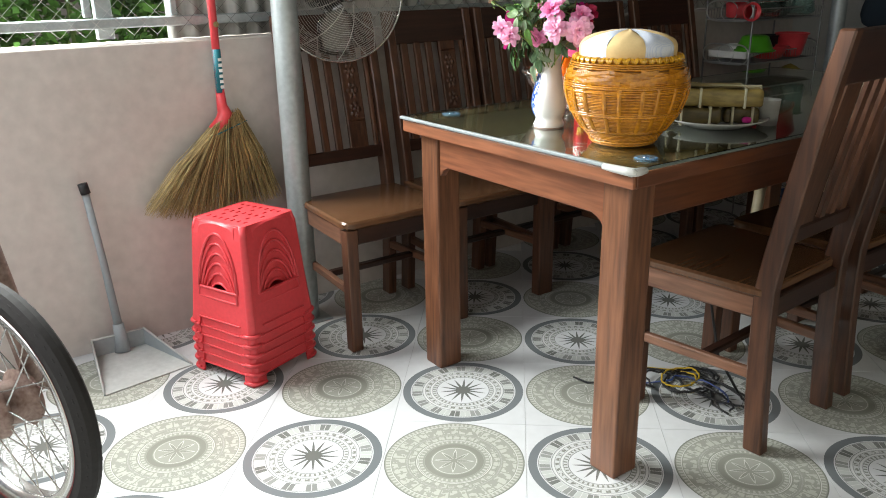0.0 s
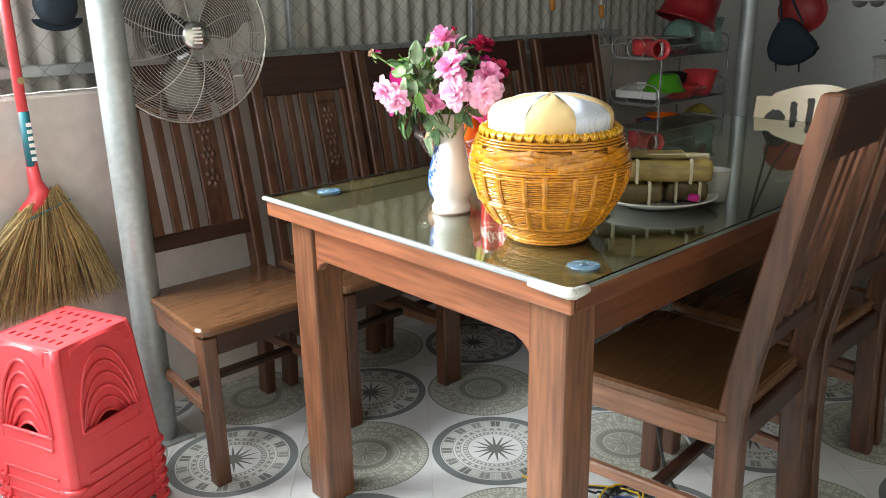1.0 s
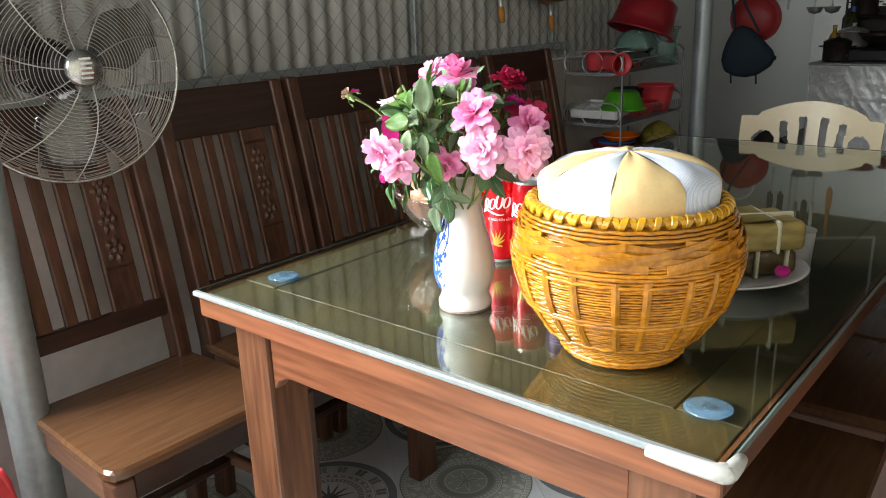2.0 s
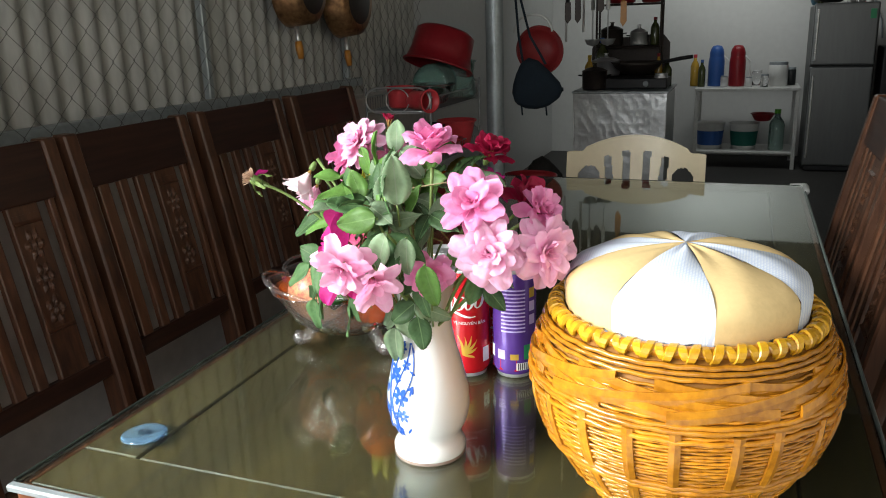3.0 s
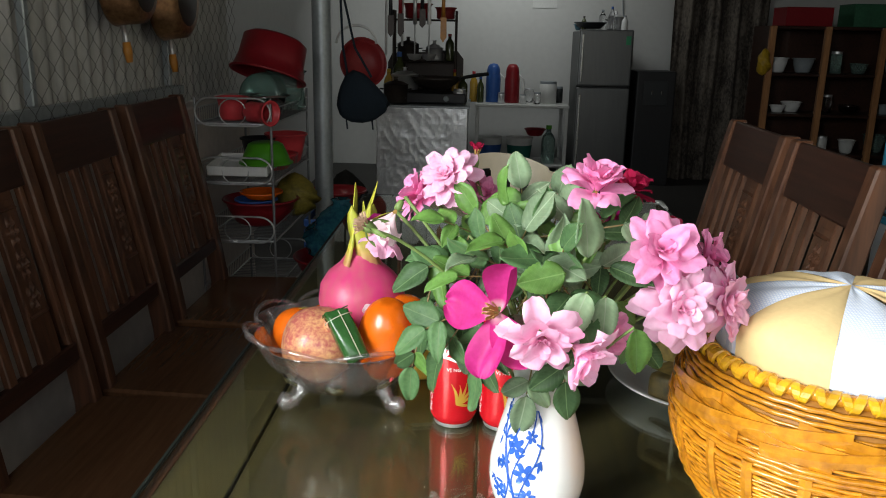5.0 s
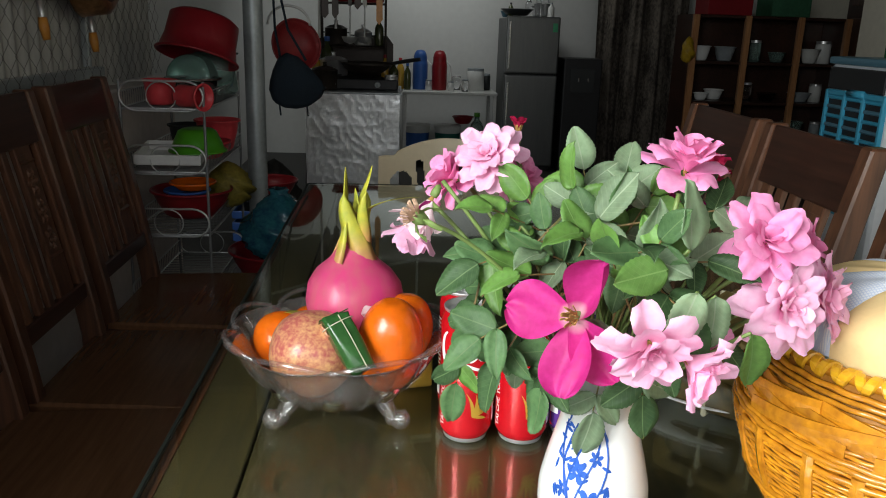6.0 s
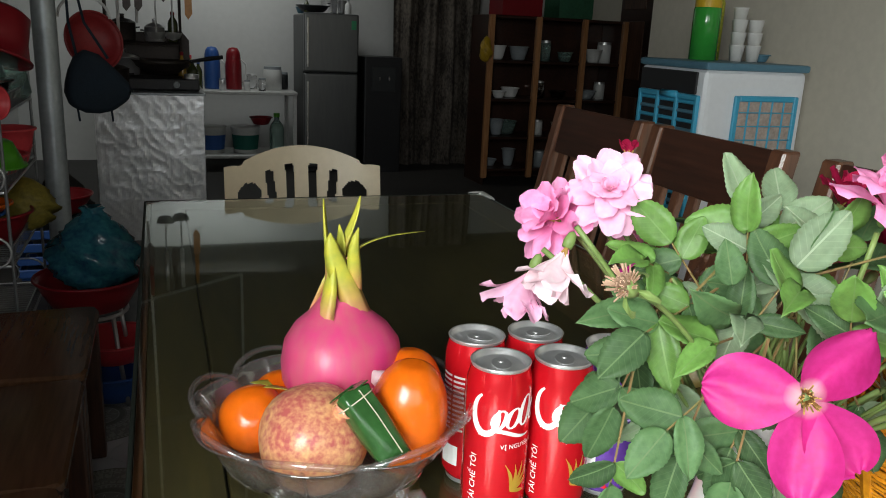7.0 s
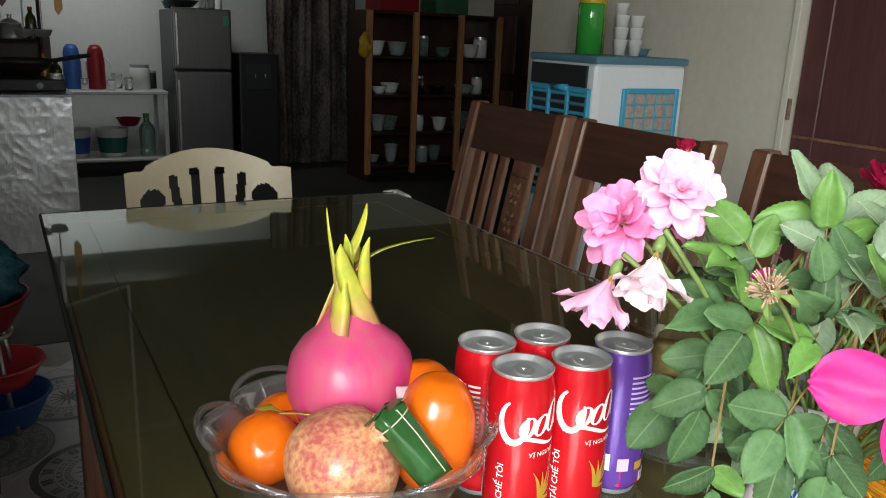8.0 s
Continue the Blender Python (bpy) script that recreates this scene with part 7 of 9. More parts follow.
def rice_cake(p, size, rz, top):
    t = thing("rice_cake", "rice cake wrapped in olive leaves and tied", "rice cake", pose(*p, 0, 0, rz), "rice cakes")
    l, w, h = size
    bm = box((0, 0, h / 2), (l, w, h), 0.012, seg=3)
    bmesh.ops.subdivide_edges(bm, edges=[e for e in bm.edges if e.calc_length() > 0.02], cuts=7, use_grid_fill=True)
    for v in bm.verts:
        q = noise.noise_vector(v.co * 26 + Vector(p) * 9) * 0.0042
        pinch = 1 - 0.10 * max(0, 1 - abs(abs(v.co.x) - 0.275 * l) / 0.014)
        v.co = Vector((v.co.x + q.x, v.co.y * pinch + q.y, max(0, (v.co.z - h / 2) * pinch + h / 2 + q.z * min(1, v.co.z / 0.02))))
    part("wrapper", bm, top, t, smooth=True)
    for u, v, a in ((0.06, 0.0, 4), (-0.38, 0.0, -5)):
        flap = crumple(l * 0.42, w * 0.84, 12, 10, 0.0030, 2 + u)
        part("leaf_fold", flap, M_OLIVETOP, t, "paler folded leaf flap", smooth=True).matrix_basis = pose(l * u + 0.03 * l, -w * 0.42, h + 0.0024, -90, 0, a) @ Matrix.Diagonal((1, -1, 1, 1))
    for u in (-0.28, 0.27):
        part("string", box((u * l, 0, h / 2), (0.006, w + 0.003, h + 0.0065), 0.002), M_TWINE, t, "pale split-bamboo string")
    part("string", box((0, 0.0, h / 2 + 0.0005), (l + 0.003, 0.006, h + 0.008), 0.002), M_TWINE, t, "pale split-bamboo string")


rice_cake((0.625, 0.47, G_Z + 0.0115), (0.125, 0.085, 0.042), 45, M_OLIVELEAF)
rice_cake((0.69, 0.565, G_Z + 0.0115), (0.085, 0.095, 0.04), 45, M_OLIVELEAF)
rice_cake((0.660, 0.525, G_Z + 0.054), (0.19, 0.105, 0.044), 43, M_OLIVETOP)
gum = part("pink_sweet", lathe([(0, 0), (0.009, 0.001), (0.012, 0.007), (0.009, 0.013), (0, 0.015)], 14), M_MAGENTA, None, smooth=True)
gum.location = (0.742, 0.522, G_Z + 0.0185)
tagged(gum, "small bright pink wrapped sweet on the plate", "sweet")


def cup(x, y):
    t = thing("plastic_cup", "white plastic cup standing behind the plate", "cup", pose(x, y, G_Z))
    part("wall", lathe([(0, 0.002), (0.024, 0.0), (0.028, 0.062), (0.0295, 0.064), (0.027, 0.062), (0.0235, 0.004), (0, 0.004)], 32), M_FROST, t, smooth=True)


cup(0.728, 0.63)

# ---- beige plastic chair at the table's far end ----
M_BEIGE = mat("beige_plastic", (0.60, 0.50, 0.34), 0.35, 0, 0.06, 6, 60, 0.03)


def plastic_chair():
    t = thing("plastic_chair", "beige moulded plastic chair with slotted back", "chair", pose(0.392, 1.865, 0, 0, 0, 0))
    def top(x):
        if abs(x) > 0.165:
            return 0.822 - 0.25 * (abs(x) - 0.185) ** 2 * 20
        return 0.868 - 0.042 * (abs(x) / 0.165) ** 2 - (0.006 if abs(x) > 0.155 else 0)
    def gap(x, z):
        for c in (-0.075, -0.027, 0.027, 0.075):
            if abs(x - c * (1 + 1.6 * (z - 0.70))) < 0.0115 and 0.64 < z < 0.832 - 0.35 * abs(c) - 40 * (x - c * (1 + 1.6 * (z - 0.70))) ** 2:
                return True
        return any(math.hypot(x - c, z - 0.744) < 0.032 for c in (-0.14, 0.14))
    bm = bmesh.new()
    nu, nv = 110, 64
    grid = [[bm.verts.new((u, 0.03 - 0.05 * (u / 0.2) ** 2 + 0.162 * (z - 0.5), z)) for z in [0.5 + (top(u) - 0.5) * k / nv for k in range(nv + 1)]] for u in [-0.205 + 0.41 * k / nu for k in range(nu + 1)]]
    for a, b in zip(grid, grid[1:]):
        for k in range(nv):
            mid = (a[k].co + b[k + 1].co) / 2
            if not gap(mid.x, mid.z):
                bm.faces.new((a[k], b[k], b[k + 1], a[k + 1]))
    bmesh.ops.delete(bm, geom=[v for v in bm.verts if not v.link_faces], context="VERTS")
    ext = bmesh.ops.extrude_face_region(bm, geom=bm.faces[:])
    bmesh.ops.translate(bm, vec=(0, 0.007, 0), verts=[v for v in ext["geom"] if isinstance(v, bmesh.types.BMVert)])
    bmesh.ops.recalc_face_normals(bm, faces=bm.faces[:])
    part("backrest", bm, M_BEIGE, t)
    part("seat", box((0, -0.2, 0.43), (0.42, 0.42, 0.02), 0.01, seg=2), M_BEIGE, t)
    for sx in (-1, 1):
        part("back_leg", tube([(sx * 0.2, 0.07, 0.0), (sx * 0.195, 0.03, 0.43), (sx * 0.19, 0.03, 0.52)], [0.02, 0.022, 0.016], 8), M_BEIGE, t, smooth=True)
        part("front_leg", tube([(sx * 0.205, -0.42, 0.0), (sx * 0.195, -0.38, 0.43)], [0.018, 0.022], 8), M_BEIGE, t, smooth=True)
        part("seat_side", box((sx * 0.205, -0.2, 0.41), (0.012, 0.4, 0.05), 0.004), M_BEIGE, t)


plastic_chair()

# ---- dish rack by the kitchen post ----
M_GREENP2 = mat("green_plastic", (0.07, 0.30, 0.015), 0.35, 0, 0.08, 6, 60, 0.03)
M_REDDARK = mat("dark_red_plastic", (0.24, 0.010, 0.016), 0.38, 0, 0.12, 6, 60, 0.03)
M_WHITEPL = mat("white_plastic", (0.68, 0.68, 0.66), 0.4, 0, 0.08, 6, 60, 0.03)
M_BLUEPL = mat("blue_plastic", (0.03, 0.10, 0.34), 0.4, 0, 0.1, 6, 60, 0.03)
M_GREENGLASS = mat("green_tinted_glass", (0.62, 0.85, 0.78), 0.06, 0, 0.04, 6, 60, 0, trans=0.85)


M_RACK = mat("dull_rack_steel", (0.24, 0.245, 0.25), 0.45, 0.6, 0.2, 10, 60, 0.02)


def dish_rack():
    t = thing("dish_rack", "tiered steel wire dish rack by the post", "dish rack", pose(-0.475, 2.12, 0))
    W, D = 0.125, 0.56
    for x in (-W, W):
        for y in (0.0, D):
            part("upright", tube([(x, y, 0), (x, y, 1.0)], 0.0045, 8), M_RACK, t)
    for z in (0.915, 0.72, 0.52, 0.3):
        tier = part("tier", tube([(-W, 0, z), (W, 0, z), (W, D, z), (-W, D, z)], 0.004, 6, closed=True), M_STEELWIRE, t)
        for y in (-0.004, D + 0.004):
            pts = [(-W + 0.05 + 0.05 * math.cos(a), y, z + 0.04 + 0.045 * math.sin(a)) for a in [math.pi / 2 + math.pi * i / 10 for i in range(11)]]
            pts += [(W - 0.05 + 0.05 * math.cos(a), y, z + 0.04 + 0.045 * math.sin(a)) for a in [-math.pi / 2 + math.pi * i / 10 for i in range(11)]]
            part("end_hoop", tube(pts, 0.0035, 6, closed=True), M_STEELWIRE, tier, smooth=True)
            mid = [(0.0 + 0.045 * math.cos(a), y, z + 0.04 + 0.043 * math.sin(a)) for a in [2 * math.pi * i / 20 for i in range(20)]]
            part("inner_hoop", tube(mid, 0.0022, 5, closed=True), M_STEELWIRE, tier, smooth=True)
        for k in range(26):
            y = D * (k + 0.5) / 26
            part("wire", tube([(-W, y, z + 0.05), (-W, y, z), (W, y, z), (W, y, z + 0.05)], 0.0014, 4), M_RACK, tier)
        for x in (-W, W):
            part("side_rail", tube([(x, 0, z + 0.05), (x, D, z + 0.05)], 0.0025, 5), M_STEELWIRE, tier)


dish_rack()


def bowl_thing(name, label, cat, m, p, r, h, tilt=(0, 0, 0), lip=0.006, foot=0.55, holes=False):
    t = thing(name, label, cat, pose(*p, *tilt))
    part("bowl_wall", lathe([(0, 0.004), (r * foot, 0.0), (r * (foot + 0.15), h * 0.1), (r * 0.9, h * 0.62), (r, h), (r + lip, h + 0.002), (r + lip, h - 0.004), (r - 0.004, h - 0.004), (r * 0.88, h * 0.62), (r * foot, 0.006), (0, 0.008)], 40), m, t, smooth=True)
    part("rim", tube([((r + lip * 0.6) * math.cos(a), (r + lip * 0.6) * math.sin(a), h) for a in [2 * math.pi * i / 40 for i in range(40)]], min(0.005, r * 0.05), 6, closed=True), m, t, smooth=True)
    if holes:
        for k in range(36):
            a = 2 * math.pi * k / 36
            for u in (0.25, 0.45, 0.65):
                rr = r * (0.55 + 0.42 * u)
                part("slot", box((0, 0, 0), (0.003, 0.008, 0.014), 0.001, rot=Matrix.Rotation(a, 4, "Z") @ Matrix.Translation((rr + 0.006, 0, h * u))), M_BLACK, t)
    return t


bowl_thing("colander", "red plastic colander lying on the dish rack", "colander", M_REDDARK, (-0.41, 2.47, 1.19), 0.132, 0.14, (168, 16, 20), foot=0.72)
bowl_thing("mixing_bowl", "green plastic bowl turned over on the rack", "bowl", M_GREENP2, (-0.40, 2.23, 0.845), 0.085, 0.07, (180, 0, 0))
bowl_thing("shallow_bowl", "red plastic bowl on the middle rack tier", "bowl", M_REDPLASTIC, (-0.42, 2.37, 0.728), 0.09, 0.055, (0, 0, 0))
bowl_thing("saucepan", "shiny red saucepan on the dish rack", "saucepan", M_REDPLASTIC, (-0.40, 2.53, 0.728), 0.075, 0.11)
bowl_thing("red_cup", "red plastic cup lying on the upper tier", "cup", M_REDPLASTIC, (-0.43, 2.15, 0.955), 0.036, 0.10, (90, 0, 60), foot=0.8)
bowl_thing("red_cup", "red plastic bowl on the upper rack tier", "bowl", M_REDPLASTIC, (-0.50, 2.2, 0.922), 0.05, 0.075, foot=0.7)
bowl_thing("glass_bowl", "stacked clear glass bowls on the upper tier", "bowl", M_CLEAR, (-0.43, 2.34, 0.925), 0.085, 0.07)
bowl_thing("glass_jar", "large green tinted glass jar on its side", "jar", M_GREENGLASS, (-0.40, 2.56, 0.93), 0.07, 0.14, (0, 0, 0), foot=0.9)
bowl_thing("wash_basin", "dark red plastic basin on the low tier", "basin", M_REDDARK, (-0.46, 2.36, 0.53), 0.13, 0.09)
bowl_thing("blue_dish", "small blue plastic dish inside the basin", "dish", M_BLUEPL, (-0.46, 2.30, 0.60), 0.07, 0.03)
bowl_thing("orange_dish", "orange plastic dish stacked in the basin", "dish", M_PERSIMMON, (-0.44, 2.30, 0.632), 0.07, 0.025)
bowl_thing("black_pot", "small black pot on the dish rack", "pot", M_BLACK, (-0.49, 2.46, 0.728), 0.06, 0.1)
for k in range(5):
    pl = thing("plate", "clear glass plate standing in the upper tier", "plate", pose(-0.46, 2.42 + 0.022 * k, 0.99, 82, 0, 0), "plates in the rack")
    part("dish", lathe([(0, 0), (0.05, 0.0), (0.075, 0.008), (0.078, 0.01), (0.05, 0.004), (0, 0.004)], 32), M_GREENGLASS, pl, smooth=True)


def tray():
    t = thing("white_tray", "white plastic tray leaning in the rack", "tray", pose(-0.47, 2.13, 0.745, 8, 0, 0))
    part("tray_floor", box((0, 0.07, 0.0), (0.2, 0.16, 0.004), 0.002), M_WHITEPL, t)
    for x, y, a, b in ((0, -0.01, 0.2, 0.006), (0, 0.15, 0.2, 0.006), (-0.1, 0.07, 0.006, 0.16), (0.1, 0.07, 0.006, 0.16)):
        part("tray_side", box((x, y, 0.016), (a, b, 0.032), 0.002), M_WHITEPL, t)


tray()


# ---- pans hung on the netting ----
M_COPPER = mat("worn_copper_pan", (0.40, 0.22, 0.10), 0.32, 0.75, 0.4, 12, 70, 0.1, tint=(0.10, 0.05, 0.03))
M_HANDLE = mat("orange_wood_handle", (0.45, 0.19, 0.03), 0.4, 0, 0.2, 20, 80, 0.05)
M_SOOT = mat("sooty_pan_iron", (0.045, 0.035, 0.03), 0.45, 0.4, 0.3, 14, 70, 0.15)


def hung_pan(y, z, r, deep, label):
    t = thing("hanging_pan", label, "pan", pose(-0.675, y, z, 0, 90, 0), "hanging pans")
    part("pan_body", lathe([(0, deep), (r * 0.8, deep), (r * 0.94, deep - 0.012), (r, 0.01), (r + 0.004, 0.0), (r - 0.004, 0.002), (r * 0.9, deep - 0.014), (0, deep - 0.005)], 40), M_COPPER if deep > 0.07 else M_SOOT, t, smooth=True)
    part("pan_base", lathe([(0, deep + 0.002), (r * 0.62, deep + 0.002), (r * 0.66, deep)], 40), M_SOOT, t, smooth=True)
    part("handle", tube([(r, 0, 0.016), (r + 0.04, 0, 0.02), (r + 0.06, 0, 0.02)], [0.008, 0.0075, 0.007], 8), M_STEELWIRE, t, smooth=True)
    part("handle_grip", tube([(r + 0.045, 0, 0.02), (r + 0.07, 0, 0.022), (r + 0.10, 0, 0.026)], [0.011, 0.013, 0.009], 10), M_HANDLE, t, smooth=True)
    part("hook", tube([(-r, 0, 0.01), (-r - 0.02, 0, 0.005), (-r - 0.03, 0, -0.02)], 0.002, 5), M_STEELWIRE, t)


hung_pan(1.765, 1.325, 0.105, 0.085, "copper saucepan hung by its rim on the netting")
hung_pan(2.10, 1.305, 0.125, 0.08, "large sooty copper pan hung on the netting")


# ---- cloth bag, basket and tools on the rail ----
def hang_rail():
    t = thing("hanging_rail", "thin steel rail hung from the roof beside the post", "rail")
    part("rail_bar", tube([(-0.298, 2.74, 1.42), (0.0, 3.05, 1.42), (0.35, 3.3, 1.42)], 0.006, 8), M_GALV, t)
    part("rail_hanger", tube([(0.35, 3.3, 1.42), (0.35, 3.3, 2.70)], 0.006, 8), M_GALV, t)


M_REDMESH = mat("red_mesh_plastic", (0.26, 0.02, 0.022), 0.5, 0, 0.2, 12, 120, 0.2)


def cloth_bag():
    t = thing("cloth_bag", "dark navy cloth bag hung by its strap", "bag", pose(-0.175, 2.925, 0.955))
    out = [(-0.05, 0.105), (0.0, 0.11), (0.055, 0.06), (0.125, -0.015), (0.125, -0.045), (0.085, -0.085), (0.03, -0.112), (-0.06, -0.105), (-0.10, -0.06), (-0.09, 0.02)]
    part("bag_body", prism(out, 0.085, "y", 0.022), M_NAVY, t, smooth=True).matrix_basis = Matrix.Rotation(radians(14), 4, "Z")
    part("strap", tube([(-0.05, 0, 0.08), (-0.07, 0.0, 0.2), (-0.06, -0.118, 0.467)], 0.006, 6, flat=0.4), M_NAVY, t)
    part("strap", tube([(0.05, 0, 0.08), (-0.02, 0, 0.2), (-0.06, -0.118, 0.467)], 0.006, 6, flat=0.4), M_NAVY, t)
    for x in (-0.06, 0.05):
        part("hem_tie", tube([(x, 0, -0.09), (x + 0.005, 0, -0.14)], 0.004, 5), M_NAVY, t)


cloth_bag()
bowl_thing("mesh_basket", "red mesh plastic basket hung behind the bag", "basket", M_REDMESH, (-0.20, 3.06, 1.08), 0.10, 0.06, (78, 0, 30))
hang_rail()


def hanger():
    t = thing("basket_handle", "white plastic carrying handle of a hung basket", "handle", pose(-0.2, 3.0, 1.17))
    part("arc", tube([(0.085 * math.cos(a), 0, 0.075 * math.sin(a)) for a in [math.pi * i / 14 for i in range(15)]], 0.005, 8), M_WHITEPL, t, smooth=True)


hanger()


def tool(p, L, m, head, hm, label):
    t = thing("kitchen_tool", label, "kitchen tool", pose(*p), "hung kitchen tools")
    part("tool_handle", tube([(0, 0, 0), (0, 0, -L * 0.55)], [0.007, 0.009], 8), m, t, smooth=True)
    if head == "blade":
        part("blade", prism([(-0.012, -L * 0.55), (0.014, -L * 0.55), (0.016, -L * 0.9), (0.0, -L), (-0.012, -L * 0.92)], 0.003, "y"), hm, t)
    else:
        part("ladle_cup", lathe([(0, -L - 0.02), (0.025, -L - 0.012), (0.035, -L + 0.01)], 20), hm, t, smooth=True)
        part("rod", tube([(0, 0, -L * 0.5), (0, 0, -L)], 0.003, 6), hm, t)


for p, L, m, hd, hm, lb in (((-0.06, 3.06, 1.40), 0.20, M_BLACK, "blade", M_SOOT, "kitchen knife with black handle hung on the rail"),
                            ((-0.02, 3.08, 1.42), 0.22, M_REDDARK, "blade", M_SOOT, "red-handled shears hung on the rail"),
                            ((0.04, 3.12, 1.42), 0.30, M_STEELWIRE, "cup", M_STEELWIRE, "steel ladle hung on the rail"),
                            ((0.10, 3.16, 1.42), 0.30, M_WHITEPL, "cup", M_STEELWIRE, "long white-handled spoon hung on the rail"),
                            ((0.07, 3.14, 1.42), 0.18, M_BLACK, "blade", M_SOOT, "short kitchen knife hung on the rail"),
                            ((0.16, 3.2, 1.42), 0.24, M_HANDLE, "blade", M_HANDLE, "wooden spatula hung on the rail")):
    tool(p, L, m, hd, hm, lb)


# ---- basin and plastic bag behind the wall chairs ----
M_TEALBAG = mat("teal_plastic_bag", (0.03, 0.15, 0.17), 0.16, 0, 0.5, 24, 60, 1.0, tint=(0.012, 0.045, 0.10))
M_YELLOWBAG = mat("dull_yellow_netting", (0.24, 0.19, 0.03), 0.6, 0, 0.4, 20, 90, 0.5)


def lumpy(r, h, seed, flat=1.0):
    rnd = random.Random(seed)
    n = [(rnd.uniform(2, 9), rnd.uniform(0, 6), rnd.uniform(0.02, 0.09)) for _ in range(7)]
    prof = [(0, 0)] + [(r * math.sin(u * math.pi) ** 0.6 * (1 - 0.35 * u), h * u) for u in [i / 14 for i in range(1, 14)]] + [(0, h)]
    bm = lathe(prof, 40, wave=lambda a, i: 1 + sum(k * math.sin(round(f) * a + p + i * f * 0.3) for f, p, k in n))
    return bm


def basin_stand():
    t = thing("basin_stand", "low wire stand behind the row of chairs", "stand", pose(-0.19, 2.40, 0))
    for a in range(4):
        c, s = math.cos(a * math.pi / 2 + 0.7), math.sin(a * math.pi / 2 + 0.7)
        part("stand_leg", tube([(0.15 * c, 0.15 * s, 0), (0.12 * c, 0.12 * s, 0.15), (0.1 * c, 0.1 * s, 0.29)], 0.007, 8), M_STEELWIRE, t, smooth=True)
    part("stand_ring", tube([(0.105 * math.cos(a), 0.105 * math.sin(a), 0.288) for a in [2 * math.pi * i / 28 for i in range(28)]], 0.006, 8, closed=True), M_STEELWIRE, t)


basin_stand()
bowl_thing("wash_basin", "red plastic basin holding a plastic bag", "basin", M_REDDARK, (-0.19, 2.40, 0.295), 0.155, 0.105)
bag = thing("plastic_bag", "", "", pose(-0.17, 2.40, 0.345))
part("bag_body", lumpy(0.155, 0.26, 8), M_TEALBAG, bag, smooth=True)
part("bag_neck", lathe([(0.05, 0.235), (0.03, 0.255), (0.026, 0.262), (0.034, 0.272), (0.03, 0.275), (0, 0.262)], 24, wave=lambda a, i: 1 + 0.2 * math.sin(5 * a + i)), M_TEALBAG, bag, smooth=True)
tagged(bag, "full shiny teal plastic bag lying in the basin", "bag")
bag = part("netting_bag", lumpy(0.10, 0.17, 6), M_YELLOWBAG, None, smooth=True)
bag.location = (-0.36, 2.48, 0.53)
tagged(bag, "dull yellow netting bag on the wire rack", "bag")
bowl_thing("wash_basin", "orange-red plastic basin under the stand", "basin", M_REDPLASTIC, (-0.13, 2.38, 0.125), 0.12, 0.075)
bowl_thing("wash_basin", "blue plastic basin under the stand", "basin", M_BLUEPL, (-0.13, 2.38, 0.0), 0.13, 0.1)


# ---- stove table covered with foil ----
M_FOIL = mat("crumpled_foil", (0.86, 0.88, 0.89), 0.34, 0.6, 0.16, 5, 60, 0.3)


def stove_table():
    t = thing("stove_table", "stove table wrapped in crumpled silver foil", "table", pose(-0.01, 4.33, 0))
    part("table_frame", box((0, 0.29, 0.39), (0.53, 0.5, 0.78), 0.004), M_GALV, t)
    part("foil_front", crumple(0.545, 0.795, 60, 80, 0.0036, 1), M_FOIL, t)
    ob = part("foil_side", crumple(0.56, 0.795, 34, 46, 0.004, 4), M_FOIL, t)
    ob.matrix_basis = pose(0.275, 0.275, 0, 0, 0, 90)
    ob = part("foil_side", crumple(0.56, 0.795, 34, 46, 0.004, 7), M_FOIL, t)
    ob.matrix_basis = pose(-0.275, 0.275, 0, 0, 0, -90)
    part("worktop", box((0, 0.28, 0.797), (0.57, 0.58, 0.014), 0.003), M_GALV, t)


stove_table()


def gas_stove():
    t = thing("gas_stove", "black two-ring gas stove on the foil table", "stove", pose(0.0, 4.6, 0.804))
    part("stove_body", box((0, 0, 0.035), (0.5, 0.34, 0.06), 0.008, seg=2), M_BLACK, t)
    for x in (-0.13, 0.13):
        part("burner", lathe([(0, 0.07), (0.04, 0.068), (0.045, 0.065)], 24), M_SOOT, t).location.x = x
        part("knob", lathe([(0, 0.02), (0.016, 0.018), (0.018, 0)], 16), M_GREYPLASTIC, t).matrix_basis = pose(x, -0.17, 0.035, 90)


gas_stove()


def wok(p, r, m, label):
    t = thing("wok", label, "wok", pose(*p))
    part("wok_body", lathe([(0, 0), (r * 0.5, 0.012), (r * 0.85, 0.05), (r, 0.085), (r + 0.005, 0.086), (r * 0.85, 0.056), (0, 0.006)], 36), m, t, smooth=True)
    part("handle", tube([(r - 0.005, 0, 0.08), (r + 0.1, 0, 0.1), (r + 0.17, 0, 0.11)], [0.01, 0.012, 0.011], 8), M_BLACK, t)


wok((0.06, 4.55, 0.878), 0.155, M_SOOT, "black iron wok on the gas stove")


